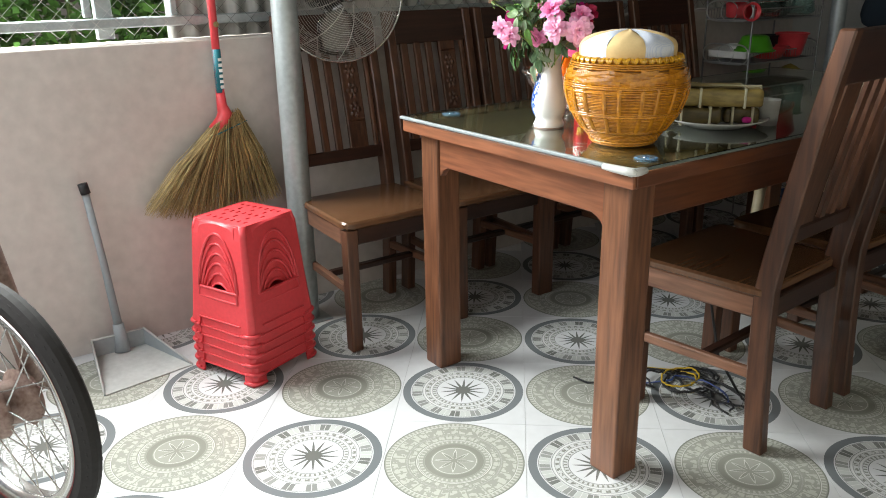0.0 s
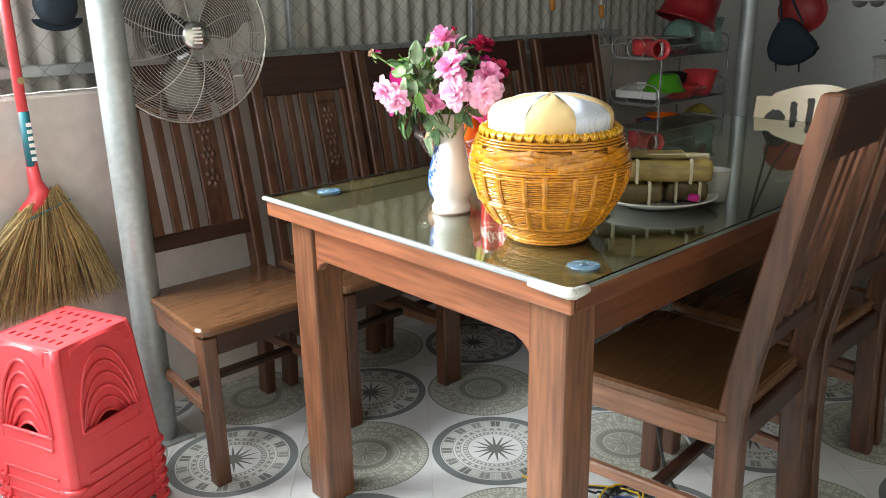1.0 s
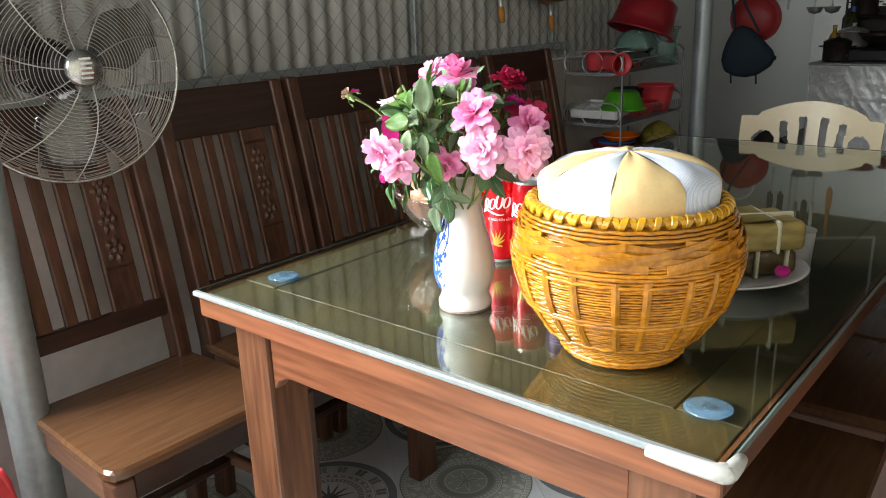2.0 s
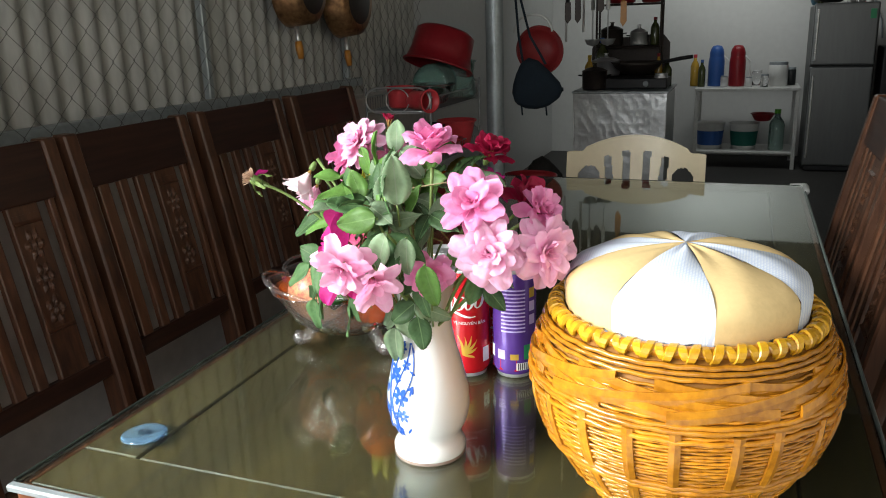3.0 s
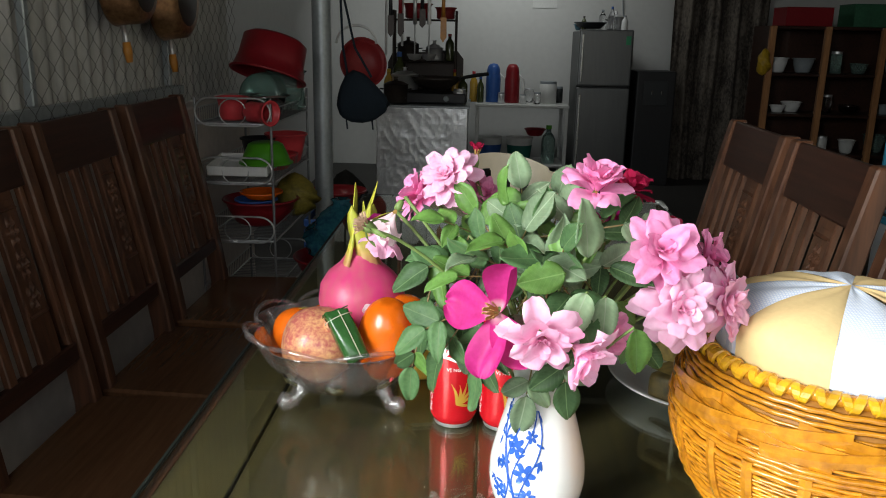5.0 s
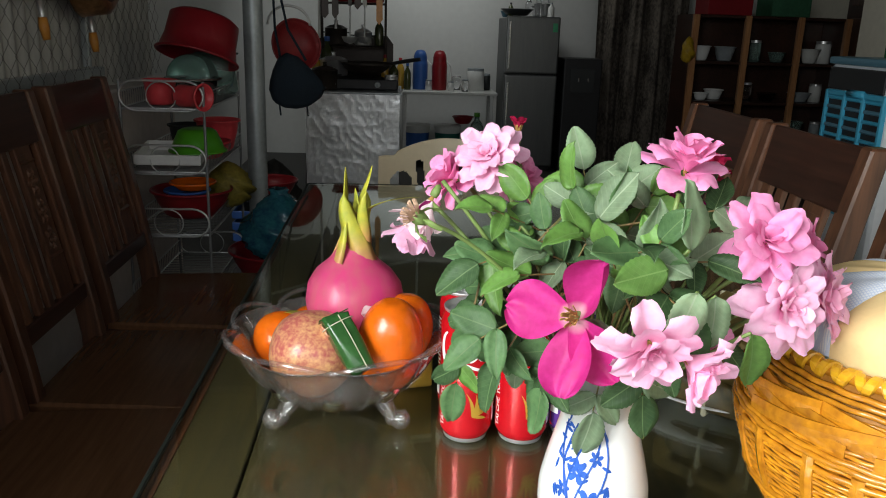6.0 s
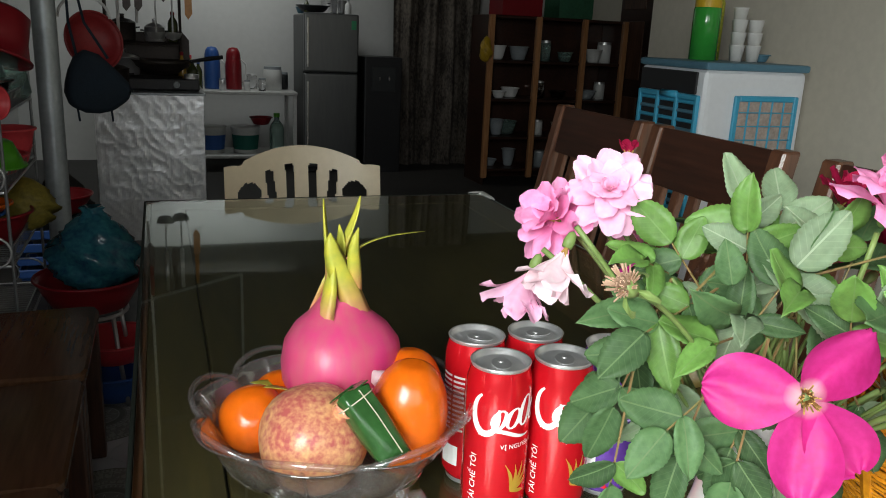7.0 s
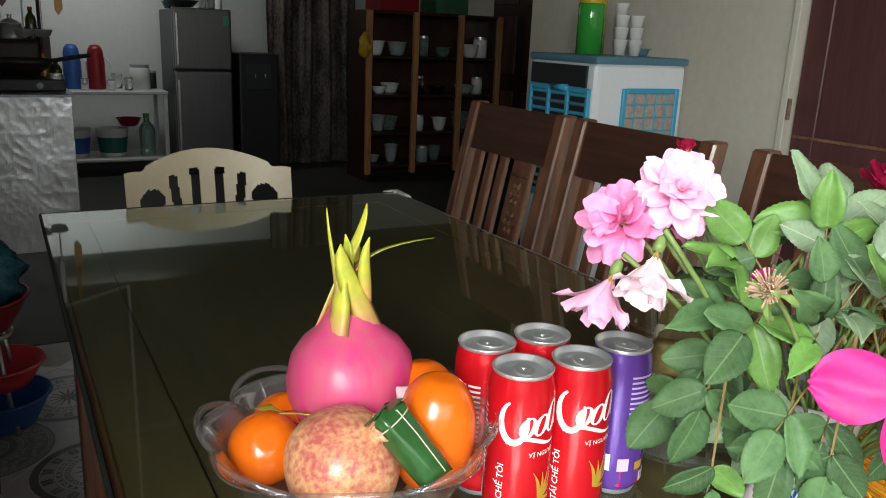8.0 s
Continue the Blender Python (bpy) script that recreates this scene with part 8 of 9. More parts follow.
def pot(p, r, h, m, label, lid=True):
    t = thing("cooking_pot", label, "pot", pose(*p))
    part("pot_wall", lathe([(0, 0), (r * 0.96, 0), (r, 0.01), (r, h), (r + 0.004, h + 0.002), (r - 0.003, h), (r - 0.003, 0.01), (0, 0.006)], 32), m, t, smooth=True)
    for s in (-1, 1):
        part("pot_ear", tube([(s * r, -0.025, h * 0.75), (s * (r + 0.02), -0.02, h * 0.77), (s * (r + 0.02), 0.02, h * 0.77), (s * r, 0.025, h * 0.75)], 0.004, 6), M_BLACK, t)
    if lid:
        part("pot_lid", lathe([(r, h + 0.003), (r * 0.6, h + 0.018), (0.012, h + 0.024), (0.01, h + 0.04), (0.016, h + 0.046), (0, h + 0.048)], 32), m, t, smooth=True)


pot((-0.14, 4.62, 0.878), 0.085, 0.09, M_ALU, "small dull aluminium pot on the stove")


def bottle(p, r, h, m, capm, label, name="bottle"):
    t = thing(name, label, "bottle", pose(*p))
    part("bottle_body", lathe([(0, 0), (r * 0.95, 0), (r, 0.01), (r, h * 0.62), (r * 0.8, h * 0.72), (r * 0.38, h * 0.82), (r * 0.36, h * 0.93), (0, h * 0.93)], 24), m, t, smooth=True)
    part("cap", lathe([(r * 0.42, h * 0.9), (r * 0.42, h), (0, h + 0.001)], 16), capm, t)


M_DARKGLASS = mat("dark_bottle_glass", (0.05, 0.06, 0.02), 0.12, 0, 0.2, 10, 50, 0, coat=0.4)
M_OIL = mat("cooking_oil_bottle", (0.50, 0.30, 0.04), 0.15, 0, 0.1, 8, 40, 0, coat=0.4)
bottle((0.34, 6.55, 0.655), 0.03, 0.22, M_DARKGLASS, M_BLUEPL, "dark sauce bottle with a blue cap")
bottle((0.28, 6.62, 0.655), 0.035, 0.26, M_OIL, M_REDPLASTIC, "oil bottle with a red cap")
bottle((-0.19, 4.78, 0.804), 0.045, 0.3, M_DARKGLASS, M_BLUEPL, "large dark jar with a blue lid", "jar")
bottle((-0.24, 4.6, 0.804), 0.03, 0.2, M_OIL, M_YELLOW, "small yellow sauce bottle by the stove")


# ---- steel work table with flasks and buckets ----
M_FRAMEWHITE = mat("chipped_white_steel", (0.58, 0.58, 0.56), 0.45, 0.1, 0.15, 10, 60, 0.08)


def work_table():
    t = thing("steel_work_table", "white steel work table against the kitchen wall", "table", pose(0.70, 6.65, 0))
    part("worktop", box((0, 0, 0.642), (0.80, 0.5, 0.026), 0.004), M_FRAMEWHITE, t)
    for x in (-0.38, 0.38):
        for y in (-0.23, 0.23):
            part("leg", box((x, y, 0.315), (0.03, 0.03, 0.63), 0.003), M_FRAMEWHITE, t)
    part("low_shelf", box((0, 0, 0.13), (0.76, 0.46, 0.02), 0.003), M_FRAMEWHITE, t)


work_table()


def flask(x, y, m, label):
    t = thing("thermos_flask", label, "thermos flask", pose(x, y, 0.656), "thermos flasks")
    part("flask_body", lathe([(0, 0), (0.062, 0), (0.064, 0.01), (0.064, 0.20), (0.058, 0.235), (0.045, 0.26)], 32), m, t, smooth=True)
    part("flask_top", lathe([(0.058, 0.236), (0.057, 0.27), (0.05, 0.30), (0.034, 0.325), (0, 0.332)], 28), m, t, smooth=True)
    part("flask_handle", tube([(0.062, 0, 0.05), (0.1, 0, 0.08), (0.1, 0, 0.2), (0.05, 0, 0.25)], 0.007, 8), M_WHITEPL, t, smooth=True)


flask(0.45, 6.62, M_BLUEPL, "blue thermos flask on the steel table")
flask(0.615, 6.6, M_REDDARK, "red thermos flask on the steel table")


def jar(p, r, h, m, lidm, label):
    t = thing("storage_jar", label, "jar", pose(*p))
    part("jar_wall", lathe([(0, 0), (r, 0), (r, h * 0.85), (r * 0.9, h * 0.9), (0, h * 0.9)], 28), m, t, smooth=True)
    part("jar_lid", lathe([(r * 0.95, h * 0.88), (r * 0.95, h), (0, h)], 28), lidm, t)


jar((0.93, 6.62, 0.655), 0.075, 0.19, M_WHITEPL, M_GREYPLASTIC, "white storage jar with a grey lid")
jar((0.77, 6.7, 0.655), 0.04, 0.12, M_CLEAR, M_ALU, "small glass spice jar")


def bucket(x, m, label):
    t = thing("plastic_bucket", label, "bucket", pose(x, 6.6, 0.142), "plastic buckets")
    part("bucket_wall", lathe([(0, 0), (0.095, 0), (0.115, 0.2), (0.12, 0.205), (0.12, 0.215), (0, 0.216)], 32), M_WHITEPL, t, smooth=True)
    part("bucket_label", lathe([(0.0985, 0.03), (0.1115, 0.15)], 32), m, t, "coloured paper band", smooth=True)


bucket(0.43, M_BLUEPL, "white plastic bucket with a blue label")
bucket(0.70, mat("dark_green_print", (0.01, 0.12, 0.09), 0.5, 0, 0.1, 8, 50, 0), "white plastic bucket with a dark green label")
bowl_thing("red_bowl", "red bowl standing on a bucket", "bowl", M_REDDARK, (0.84, 6.7, 0.36), 0.09, 0.06)
bottle((0.95, 6.55, 0.142), 0.06, 0.33, M_GREENGLASS, M_GREENP2, "large green water bottle under the table")


# ---- refrigerator and neighbours ----
M_FRIDGE = mat("brushed_grey_steel", (0.155, 0.16, 0.16), 0.34, 0.75, 0.1, 3, 60, 0.05, stretch=(1, 1, 0.1))
M_FRIDGESIDE = mat("dark_grey_enamel", (0.035, 0.038, 0.04), 0.4, 0.1, 0.1, 4, 50, 0.05)


def fridge():
    t = thing("refrigerator", "grey steel two-door refrigerator in the kitchen", "refrigerator", pose(1.365, 6.62, 0))
    part("cabinet", box((0, 0.03, 0.645), (0.44, 0.5, 1.25), 0.012, seg=2), M_FRIDGESIDE, t)
    for z0, z1 in ((0.05, 0.815), (0.825, 1.285)):
        d = part("door", box((0, -0.25, (z0 + z1) / 2), (0.445, 0.055, z1 - z0), 0.016, seg=3), M_FRIDGE, t, smooth=False)
        part("handle", box((-0.195, -0.292, (z0 + z1) / 2), (0.018, 0.022, (z1 - z0) * 0.85), 0.006, seg=2), M_CHROME, d, "chrome door handle")
    part("sticker", box((0.18, -0.2795, 1.2), (0.04, 0.002, 0.07), 0.0005), mat("green_energy_label", (0.05, 0.35, 0.16), 0.5, 0, 0.05, 8, 40, 0), t, "green energy label")
    part("foot", box((0, -0.2, 0.025), (0.4, 0.05, 0.04), 0.004), M_BLACK, t)


fridge()
bowl_thing("basin", "dark basin lying on top of the refrigerator", "basin", M_FRIDGESIDE, (1.25, 6.55, 1.29), 0.13, 0.05)
pot((1.47, 6.6, 1.29), 0.07, 0.1, M_ALU, "aluminium pot on the refrigerator", True)
bottle((1.36, 6.62, 1.29), 0.03, 0.16, M_CLEAR, M_GREYPLASTIC, "clear bottle on the refrigerator")
wire = part("wall_wire", tube([(1.58, 7.09, 1.7), (1.62, 7.09, 1.35), (1.7, 7.09, 1.15), (1.72, 7.09, 1.0)], 0.006, 6), M_GREYPLASTIC, None)
tagged(wire, "grey electric wire hanging down the wall", "wire")


def dispenser():
    t = thing("water_dispenser", "black water dispenser beside the refrigerator", "water dispenser", pose(1.80, 6.5, 0))
    part("case", box((0, 0, 0.48), (0.32, 0.34, 0.96), 0.012, seg=2), M_BLACK, t)
    part("tap_panel", box((0, -0.172, 0.78), (0.2, 0.012, 0.2), 0.004), M_FRIDGESIDE, t)
    for x in (-0.04, 0.04):
        part("tap", tube([(x, -0.178, 0.8), (x, -0.205, 0.8), (x, -0.205, 0.775)], 0.006, 6), M_CHROME, t)


dispenser()
M_CURTAIN = contrast(mat("grey_brown_curtain", (0.13, 0.11, 0.09), 0.9, 0, 0.4, 7, 60, 0.3, tint=(0.035, 0.028, 0.024), stretch=(1, 1, 0.55)), 0.4, 0.6)


def curtain(x0, x1, y, z0, z1):
    bm = bmesh.new()
    rows = []
    n = 90
    for i in range(n + 1):
        u = i / n
        x = x0 + (x1 - x0) * u
        w = 0.035 * math.sin(u * 26) + 0.015 * math.sin(u * 61 + 1)
        rows.append([bm.verts.new((x + 0.01 * math.sin(z * 3 + u * 9), y + w * (1.1 - 0.25 * (z - z0) / (z1 - z0)) + t, z)) for t in (0, 0.003) for z in [z0 + (z1 - z0) * k / 8 for k in range(9)]])
    for a, b in zip(rows, rows[1:]):
        for k in range(8):
            bm.faces.new((a[k], b[k], b[k + 1], a[k + 1]))
            bm.faces.new((a[9 + k], a[10 + k], b[10 + k], b[9 + k]))
    return bm


cu = part("curtain", curtain(1.99, 2.78, 6.72, 0.0, 2.3), M_CURTAIN, None, smooth=True)
tagged(cu, "long grey-brown patterned curtain hanging in folds", "curtain")


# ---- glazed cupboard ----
# light on the posts painted in; shelves and panels use darker wood
M_CUPBOARD = wood("cupboard_wood_lit", (0.46, 0.23, 0.10), (0.24, 0.10, 0.04), 0.35, axis=2)


def cupboard():
    t = thing("glazed_cupboard", "tall wooden cupboard with open shelves of crockery", "cupboard", pose(2.46, 5.68, 0))
    W, H, D = 1.22, 1.33, 0.36
    for x in (0.02, 0.42, 0.83, W - 0.02):
        part("post", box((x, 0.02, H / 2 + 0.03), (0.045, 0.04, H - 0.06), 0.004), M_CUPBOARD, t)
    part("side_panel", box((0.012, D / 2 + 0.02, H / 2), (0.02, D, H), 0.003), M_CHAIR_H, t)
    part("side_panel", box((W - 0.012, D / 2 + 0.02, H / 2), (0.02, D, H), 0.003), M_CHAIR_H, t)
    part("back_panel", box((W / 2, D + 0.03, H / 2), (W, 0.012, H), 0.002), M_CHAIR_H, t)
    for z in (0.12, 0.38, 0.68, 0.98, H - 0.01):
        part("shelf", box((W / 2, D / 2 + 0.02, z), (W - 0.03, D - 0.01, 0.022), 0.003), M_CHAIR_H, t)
    rnd = random.Random(31)
    k = 0
    for z in (0.132, 0.392, 0.692, 0.992):
        for x in (0.14, 0.3, 0.55, 0.72, 0.95, 1.1):
            k += 1
            m = rnd.choice((M_GREYPLASTIC, M_WHITEPL, M_CLEAR, M_GREENGLASS, M_PORCELAIN, M_REDDARK))
            p = (2.46 + x + rnd.uniform(-0.03, 0.03), 5.68 + rnd.uniform(0.1, 0.22), z)
            if k % 3:
                bowl_thing("crockery_bowl", "bowl standing on the cupboard shelf", "bowl", m, p, rnd.uniform(0.05, 0.085), rnd.uniform(0.05, 0.14))
            else:
                jar(p, rnd.uniform(0.035, 0.06), rnd.uniform(0.1, 0.18), m, M_ALU, "lidded jar on the cupboard shelf")


cupboard()


def top_box(x, w, h, m, label):
    t = thing("cardboard_box", label, "box", pose(2.46 + x, 5.86, 1.332))
    part("box_body", box((0, 0, h / 2), (w, 0.28, h), 0.004), m, t)
    part("box_flap", box((0, 0, h + 0.002), (w + 0.004, 0.285, 0.004), 0.001), m, t)


top_box(0.28, 0.34, 0.13, M_REDDARK, "red carton lying on top of the cupboard")
top_box(0.75, 0.3, 0.16, mat("green_carton", (0.03, 0.12, 0.06), 0.6, 0, 0.3, 12, 50, 0.05), "green carton lying on top of the cupboard")
yb = part("yellow_bag", lumpy(0.055, 0.2, 11), mat("yellow_plastic_bag", (0.48, 0.30, 0.02), 0.4, 0, 0.25, 14, 50, 0.4), None, smooth=True)
yb.location = (2.425, 5.66, 0.97)
tagged(yb, "yellow plastic bag hung on the cupboard post", "bag")

# ---- air cooler ----
M_COOLWHITE = mat("white_cooler_plastic", (0.74, 0.77, 0.80), 0.3, 0, 0.04, 5, 50, 0.02)
M_COOLBLUE = mat("sky_blue_plastic", (0.055, 0.36, 0.55), 0.35, 0, 0.06, 6, 50, 0.02)
M_COOLTOP = mat("slate_blue_plastic", (0.09, 0.20, 0.27), 0.4, 0, 0.08, 6, 50, 0.02)
M_PAD = mat("cooling_pad_paper", (0.42, 0.35, 0.30), 0.9, 0, 0.3, 30, 90, 0.3)


def air_cooler():
    x0, x1, y0, y1, H = 1.975, 2.455, 2.365, 2.81, 1.09
    t = thing("air_cooler", "white and blue evaporative air cooler on castors", "air cooler")
    part("housing", box(((x0 + x1) / 2, (y0 + y1) / 2, H / 2 + 0.03), (x1 - x0, y1 - y0, H - 0.06), 0.03, seg=3), M_COOLWHITE, t)
    part("top_lid", box(((x0 + x1) / 2, (y0 + y1) / 2, H + 0.012), (x1 - x0 + 0.01, y1 - y0 + 0.01, 0.03), 0.012, seg=2), M_COOLTOP, t, "slate blue top lid")
    part("control_panel", box((x0 - 0.004, (y0 + y1) / 2 + 0.01, 1.035), (0.012, y1 - y0 - 0.07, 0.085), 0.005, seg=2), M_BLACK, t, "glossy black control panel")
    fr = part("front_frame", box((x0 - 0.004, (y0 + y1) / 2, 0.98), (0.016, y1 - y0 - 0.05, 0.022), 0.004), M_COOLBLUE, t, "sky blue louvre frame")
    part("front_badge", tube([(x0 - 0.012, (y0 + y1) / 2 - 0.07, 0.985), (x0 - 0.012, (y0 + y1) / 2 + 0.03, 0.985)], 0.014, 10), M_COOLBLUE, fr, smooth=True)
    # black plate stands in for the shaded hollow behind the louvres
    part("louvre_dark_back", box((x0 + 0.001, (y0 + y1) / 2, 0.76), (0.008, y1 - y0 - 0.06, 0.44), 0.002), M_BLACK, t)
    for k in range(4):
        y = y0 + 0.03 + (y1 - y0 - 0.06) * k / 3
        part("frame_bar", box((x0 - 0.005, y, 0.76), (0.018, 0.02, 0.46), 0.004), M_COOLBLUE, t)
    for i in range(12):
        for k in range(3):
            y = y0 + 0.03 + (y1 - y0 - 0.06) * (k + 0.5) / 3
            part("louvre", box((x0 - 0.004, y, 0.565 + 0.036 * i), (0.012, 0.11, 0.014), 0.003, rot=Matrix.Rotation(0.5, 4, "Y")), M_COOLBLUE if i % 2 else M_COOLTOP, t)
    part("louvre_foot", box((x0 - 0.004, (y0 + y1) / 2, 0.53), (0.016, y1 - y0 - 0.05, 0.03), 0.004), M_COOLBLUE, t)
    # side grille with paper pad
    gx0, gx1, gz0, gz1 = 2.125, 2.405, 0.46, 0.985
    part("pad", box(((gx0 + gx1) / 2, y0 - 0.002, (gz0 + gz1) / 2), (gx1 - gx0 - 0.02, 0.008, gz1 - gz0 - 0.02), 0.002), M_PAD, t, "brown honeycomb cooling pad")
    for x in (gx0, gx1):
        part("grille_side", box((x, y0 - 0.005, (gz0 + gz1) / 2), (0.022, 0.016, gz1 - gz0 + 0.02), 0.004), M_COOLBLUE, t)
    for z in (gz0, gz1):
        part("grille_rail", box(((gx0 + gx1) / 2, y0 - 0.005, z), (gx1 - gx0 - 0.023, 0.016, 0.022), 0.004), M_COOLBLUE, t)
    for k in range(1, 5):
        x = gx0 + (gx1 - gx0) * k / 5
        part("grille_bar", box((x, y0 - 0.008, (gz0 + gz1) / 2), (0.006, 0.008, gz1 - gz0 - 0.02), 0.002), M_COOLBLUE, t)
    for k in range(1, 10):
        z = gz0 + (gz1 - gz0) * k / 10
        part("grille_wire", box(((gx0 + gx1) / 2, y0 - 0.0125, z), (gx1 - gx0 - 0.02, 0.004, 0.004), 0.001), M_COOLBLUE, t)
    for x in (x0 + 0.06, x1 - 0.06):
        for y in (y0 + 0.06, y1 - 0.06):
            part("castor", lathe([(0, -0.014), (0.03, -0.014), (0.033, 0), (0.03, 0.014), (0, 0.014)], 20), M_BLACK, t).matrix_basis = pose(x, y, 0.033, 90)


air_cooler()


def cup_stack(x, y, n, label):
    for k in range(n):
        t = thing("paper_cup", label, "cup", pose(x, y, 1.118 + 0.05 * k), "stacked white cups")
        part("cup_wall", lathe([(0, 0.002), (0.022, 0), (0.030, 0.062), (0.032, 0.065), (0.029, 0.063), (0.021, 0.003), (0, 0.003)], 28), M_WHITEPL, t, smooth=True)


cup_stack(2.285, 2.60, 3, "white paper cup nested in a stack")
cup_stack(2.35, 2.58, 3, "white paper cup nested in a stack")
cup_stack(2.33, 2.66, 4, "white paper cup nested in a stack")
M_SODA = mat("green_bottle_plastic", (0.05, 0.42, 0.06), 0.15, 0, 0.1, 9, 40, 0, trans=0.3, coat=0.3)
jar((2.165, 2.66, 1.118), 0.055, 0.235, M_SODA, M_YELLOW, "round green plastic jar with a yellow lid")
M_PINE = mat("yellow_check_pack", (0.50, 0.44, 0.03), 0.45, 0, 0.5, 60, 90, 0.1, tint=(0.06, 0.17, 0.03))
jar((2.225, 2.72, 1.118), 0.055, 0.27, M_PINE, M_PINE, "yellow and green chequered tin")
bowl_thing("blue_dish", "small blue plastic dish lying on the cooler", "dish", M_COOLTOP, (2.41, 2.60, 1.118), 0.035, 0.03)


# ---- maroon house door ----
def house_door():
    t = thing("door_1", "closed maroon painted wooden house door", "door", kind="structure")
    x, y0, y1, H = 2.69, 1.06, 1.98, 2.14
    part("leaf_panel", box((x, (y0 + y1) / 2, H / 2), (0.03, y1 - y0, H), 0.002), M_DOOR, t)
    for y in (y0 + 0.05, (y0 + y1) / 2, y1 - 0.05):
        part("stile", box((x - 0.021, y, H / 2), (0.014, 0.1, H - 0.004), 0.004), M_DOOR, t)
    for z in (0.1, 0.78, 1.45, 2.06):
        part("rail", box((x - 0.0205, (y0 + y1) / 2, z), (0.012, y1 - y0 - 0.004, 0.12), 0.004), M_DOOR, t)
    part("groove_strip", box((x - 0.029, (y0 + y1) / 2, 0.845), (0.004, y1 - y0 - 0.01, 0.012), 0.001), M_CHAIR_X, t)
    part("frame_post", box((2.612, y1 + 0.012, H / 2), (0.016, 0.03, H), 0.003), M_CREAM, t)
    for z in (0.45, 0.95, 1.7):
        part("hinge", tube([(2.61, y1 - 0.012, z - 0.04), (2.61, y1 - 0.012, z + 0.04)], 0.008, 8), M_RUST, t)


house_door()


def back_door():
    t = thing("door_2", "dark panelled wooden door in the back room", "door", kind="structure")
    part("leaf_panel", box((4.03, 5.9, 1.02), (0.03, 0.95, 2.04), 0.002), M_CHAIR_H, t)
    for y in (5.66, 6.14):
        for z in (0.45, 1.1, 1.7):
            part("panel", box((4.01, y, z), (0.012, 0.34, 0.5), 0.006), M_CHAIR, t)


back_door()


# ---- shrub outside the side opening ----
M_BUSH = mat("garden_leaf", (0.07, 0.17, 0.03), 0.5, 0, 0.4, 9, 60, 0.2, sub=0.05)
island_tint(M_BUSH, 0.5)


def shrub(x, y, seed, h=1.6):
    t = thing("garden_shrub", "leafy green shrub outside the netting", "shrub", pose(x, y, -0.12))
    rnd = random.Random(seed)
    part("trunk", tube([(0, 0, 0), (0.02, 0.03, h * 0.35), (-0.03, 0.02, h * 0.75)], [0.03, 0.022, 0.01], 8), M_STEM, t)
    for k in range(6):
        a = k * 1.05
        part("limb", tube([(0, 0.01, h * (0.3 + 0.06 * k)), (0.2 * math.cos(a), 0.2 * math.sin(a), h * (0.5 + 0.06 * k)), (0.36 * math.cos(a), 0.36 * math.sin(a), h * (0.62 + 0.06 * k))], [0.013, 0.009, 0.004], 6), M_STEM, t)
    vs, fs = [], []
    for i in range(2600):
        v = Vector((rnd.gauss(0, 1), rnd.gauss(0, 1), rnd.gauss(0, 1))).normalized() * rnd.uniform(0.35, 1) ** 0.6
        c = Vector((v.x * 0.5, v.y * 0.55, h * 0.72 + v.z * 0.62))
        d = Vector((rnd.uniform(-1, 1), rnd.uniform(-1, 1), rnd.uniform(-0.8, 0.3))).normalized()
        s = d.orthogonal().normalized()
        L, w = rnd.uniform(0.04, 0.075), rnd.uniform(0.012, 0.022)
        n = len(vs)
        vs += [c, c + d * L * 0.5 + s * w, c + d * L, c + d * L * 0.5 - s * w]
        fs.append((n, n + 1, n + 2, n + 3))
    me = bpy.data.meshes.new("crown")
    me.from_pydata(vs, [], fs)
    me.materials.append(M_BUSH)
    ob = new("crown", me)
    ob.parent = t
    ob["kind"] = "stuff"


for i, (x, y) in enumerate(((-1.7, -1.1), (-2.0, -0.45), (-1.75, -1.85), (-2.4, -1.4), (-2.3, 0.3))):
    shrub(x, y, 40 + i)

# ---- more kitchen clutter ----
def stove_rack():
    t = thing("stove_rack", "dark steel two-tier rack standing behind the stove", "rack", pose(-0.03, 4.83, 0.804))
    for x in (-0.2, 0.2):
        for y in (-0.05, 0.06):
            part("post", tube([(x, y, 0), (x, y, 0.56)], 0.007, 8), M_SOOT, t)
    for z in (0.24, 0.5):
        shelf = part("shelf_frame", tube([(-0.2, -0.05, z), (0.2, -0.05, z), (0.2, 0.06, z), (-0.2, 0.06, z)], 0.006, 6, closed=True), M_SOOT, t)
        for k in range(11):
            x = -0.18 + 0.036 * k
            part("shelf_wire", tube([(x, -0.05, z), (x, 0.06, z)], 0.0025, 5), M_SOOT, shelf)


stove_rack()
# dark sheet added for the dark mass behind the stove
splash = part("dark_back_sheet", prism([(-0.25, 0), (0.25, 0), (0.25, 0.26), (0.21, 0.31), (-0.22, 0.29), (-0.25, 0.23)], 0.004, "y", 0.001), M_SOOT)
splash.location = (-0.03, 4.905, 0.804)
tagged(splash, "dark sheet standing in for dark clutter behind the stove", "splash guard")
pot((-0.14, 4.83, 1.052), 0.07, 0.10, M_SOOT, "sooty lidded pot on the steel rack")
pot((0.03, 4.84, 1.052), 0.055, 0.08, M_ALU, "dull aluminium pot on the steel rack")
bowl_thing("plastic_basket", "dark red plastic basket on the steel rack", "basket", M_REDDARK, (-0.08, 4.84, 1.312), 0.09, 0.09, foot=0.75)
bowl_thing("plastic_basket", "small red plastic basket on the steel rack", "basket", M_REDMESH, (0.1, 4.84, 1.312), 0.065, 0.07, foot=0.75)
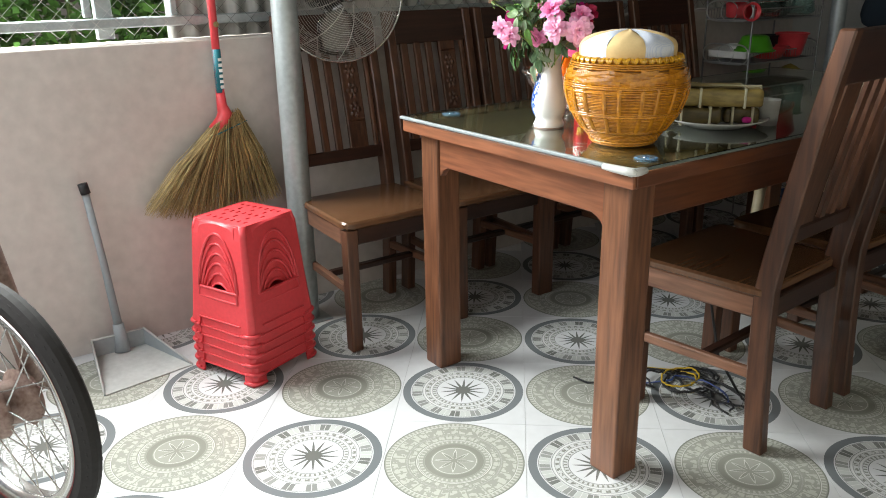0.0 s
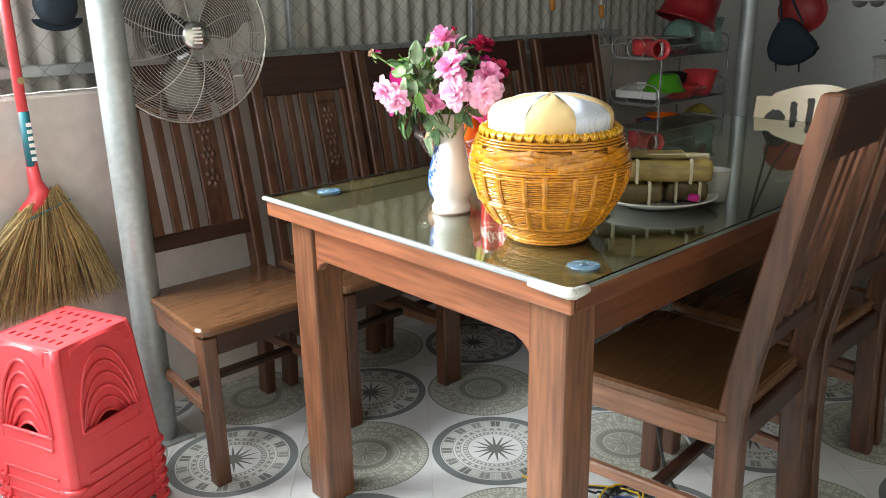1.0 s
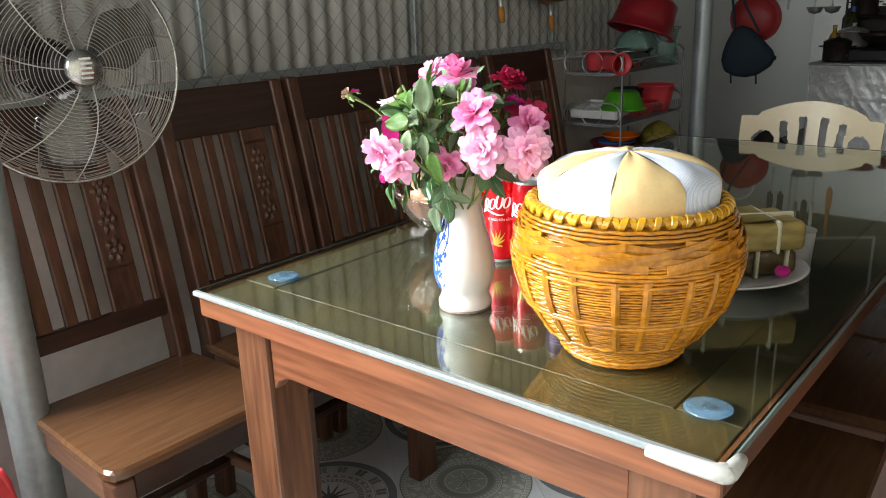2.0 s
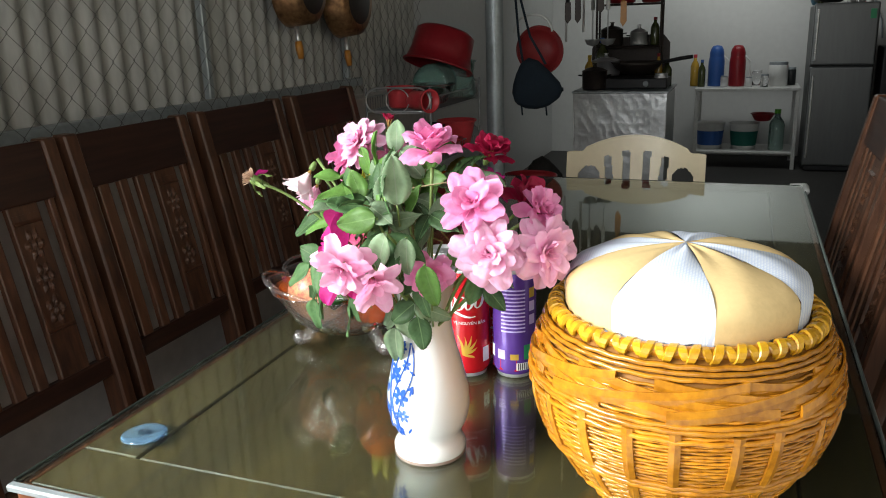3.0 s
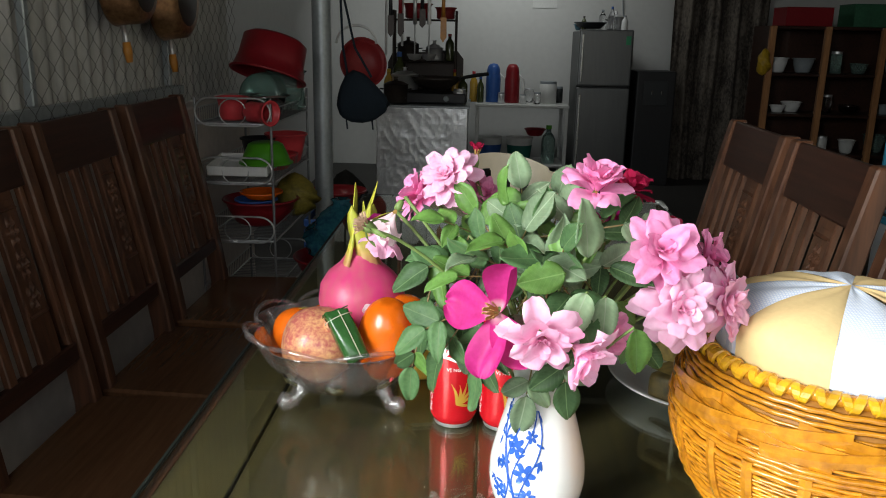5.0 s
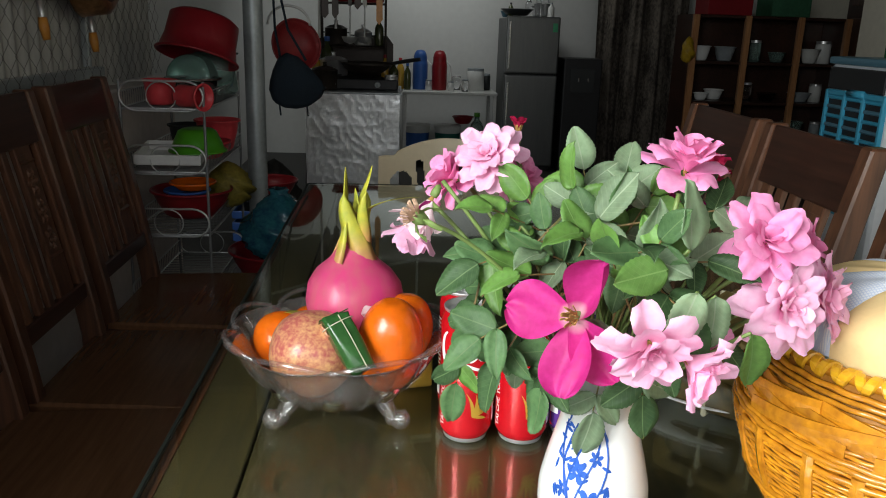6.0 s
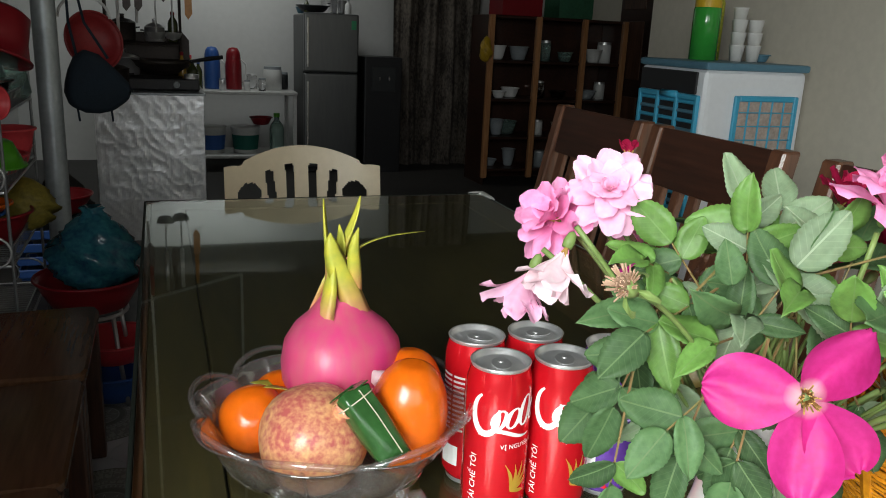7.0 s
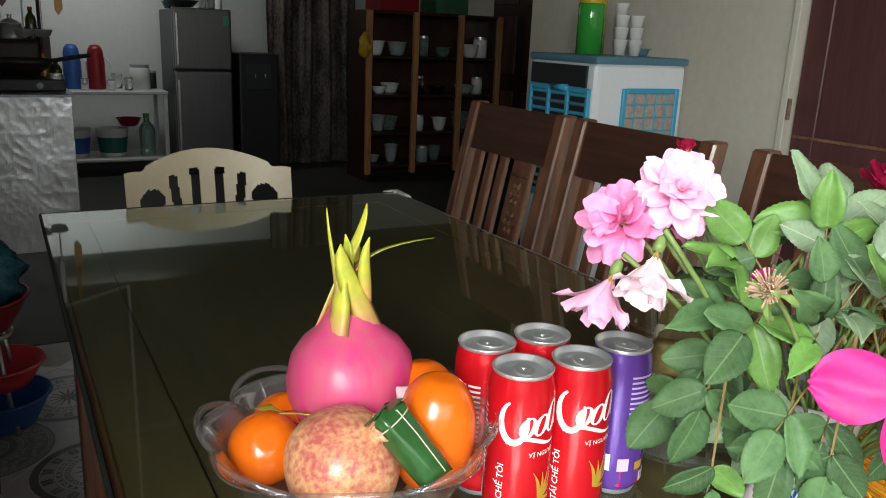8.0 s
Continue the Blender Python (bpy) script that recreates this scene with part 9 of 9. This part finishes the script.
bottle((0.13, 4.83, 1.052), 0.028, 0.17, M_DARKGLASS, M_REDDARK, "dark sauce bottle on the steel rack")
bottle((0.17, 4.72, 0.804), 0.024, 0.2, M_OIL, M_REDDARK, "narrow oil bottle beside the stove")
bottle((0.225, 4.7, 0.804), 0.03, 0.16, M_DARKGLASS, M_YELLOW, "small dark bottle beside the stove")
jar((0.21, 4.5, 0.804), 0.04, 0.09, M_ALU, M_ALU, "small metal jar on the foil table")
pot((-0.18, 4.45, 0.806), 0.075, 0.11, M_SOOT, "blackened lidded pot on the foil table")

sack = part("dark_sack", lumpy(0.17, 0.42, 21), mat("dark_cloth_sack", (0.03, 0.028, 0.026), 0.9, 0, 0.4, 12, 120, 0.4), None, smooth=True)
sack.location = (-0.46, 4.25, 0.0)
tagged(sack, "dark cloth sack slumped beside the stove table", "sack")
crate = thing("plastic_crate", "dark blue plastic crate beside the stove table", "crate", pose(-0.44, 3.8, 0))
for x, y, a, b in ((0, -0.14, 0.3, 0.012), (0, 0.14, 0.3, 0.012), (-0.15, 0, 0.012, 0.268), (0.15, 0, 0.012, 0.268)):
    for k in range(4):
        part("crate_slat", box((x, y, 0.04 + 0.06 * k), (a, b, 0.04), 0.004), M_BLUEPL, crate)
part("crate_floor", box((0, 0, 0.012), (0.29, 0.27, 0.012), 0.003), M_BLUEPL, crate)
bowl_thing("enamel_pot", "dark enamel pot lying in the blue crate", "pot", M_FRIDGESIDE, (-0.44, 3.8, 0.02), 0.12, 0.26)
bowl_thing("red_basin", "dark red basin standing on the dark pot", "basin", M_REDDARK, (-0.43, 3.82, 0.285), 0.15, 0.09)

for x, y, lo in ((-0.096, 3.2, 1.12), (-0.03, 3.27, 1.16)):
    cord = part("plastic_rope", tube([(x, y, 2.68), (x + 0.004, y, 1.9), (x, y, lo)], 0.006, 6), M_WHITEPL, None, smooth=True)
    tagged(cord, "white plastic rope hanging from the roof", "rope", "hanging ropes")

# odds and ends on the refrigerator and the steel table
for x, r, h, m, c, lb in ((1.19, 0.022, 0.12, M_DARKGLASS, M_BLACK, "dark medicine bottle on the refrigerator"),
                          (1.42, 0.025, 0.2, M_CLEAR, M_BLUEPL, "clear bottle with a blue cap on the refrigerator"),
                          (1.53, 0.028, 0.13, M_WHITEPL, M_GREYPLASTIC, "white plastic bottle on the refrigerator")):
    bottle((x, 6.5, 1.272), r, h, m, c, lb)
bowl_thing("blue_ladle_bowl", "small blue bowl at the refrigerator's edge", "bowl", M_COOLTOP, (1.17, 6.6, 1.275), 0.05, 0.05)
for x, y, r, h, m in ((0.83, 6.5, 0.03, 0.1, M_CLEAR), (0.52, 6.5, 0.028, 0.09, M_ALU), (1.03, 6.72, 0.04, 0.14, M_FRIDGESIDE), (0.71, 6.5, 0.026, 0.08, M_PORCELAIN)):
    jar((x, y, 0.656), r, h, m, M_GREYPLASTIC, "small jar on the steel work table")
calendar = thing("wall_paper_sheet", "small faded paper sheet on the kitchen wall", "paper", pose(0.9, 7.094, 1.62))
part("sheet", box((0, 0, 0), (0.22, 0.004, 0.3), 0.001), M_WHITEPL, calendar)
part("print_block", box((0, -0.003, 0.05), (0.18, 0.002, 0.14), 0.0005), M_REDMESH, calendar, "faded red print block")

# ---- floor tiles, laid diagonally ----
def floor_tiles():
    s, h = 0.3536 / 2 - 0.0004, 0.0006
    meshes = []
    for m in (M_TILE_DARK, M_TILE_LIGHT):
        me = bpy.data.meshes.new("tile")
        k = s - h
        v = [(-s, -s, -0.01), (s, -s, -0.01), (s, s, -0.01), (-s, s, -0.01), (-s, -s, -h), (s, -s, -h), (s, s, -h), (-s, s, -h), (-k, -k, 0), (k, -k, 0), (k, k, 0), (-k, k, 0)]
        f = [(8, 9, 10, 11)] + [(4 + i, 4 + (i + 1) % 4, 8 + (i + 1) % 4, 8 + i) for i in range(4)] + [(i, (i + 1) % 4, 4 + (i + 1) % 4, 4 + i) for i in range(4)]
        me.from_pydata(v, [], f)
        me.materials.append(m)
        meshes.append(me)
    floor = bpy.data.objects["floor"]
    rnd = random.Random(5)
    ca, sa = math.cos(radians(4.7)), math.sin(radians(4.7))
    for i in range(-4, 8):
        for j in range(-8, 16):
            for k in (0, 1):
                u, w = 0.5 * i + 0.25 * k, 0.5 * j + 0.25 * k
                x, y = 0.258 + u * ca - w * sa, 0.012 + u * sa + w * ca
                if -0.75 < x < 2.75 and -3.4 < y < 2.98:
                    ob = new("tile", meshes[k])
                    ob.parent = floor
                    ob.matrix_basis = pose(x, y, rnd.uniform(-0.0004, 0.0004), 0, 0, 49.7 + 90 * rnd.randrange(4))


floor_tiles()
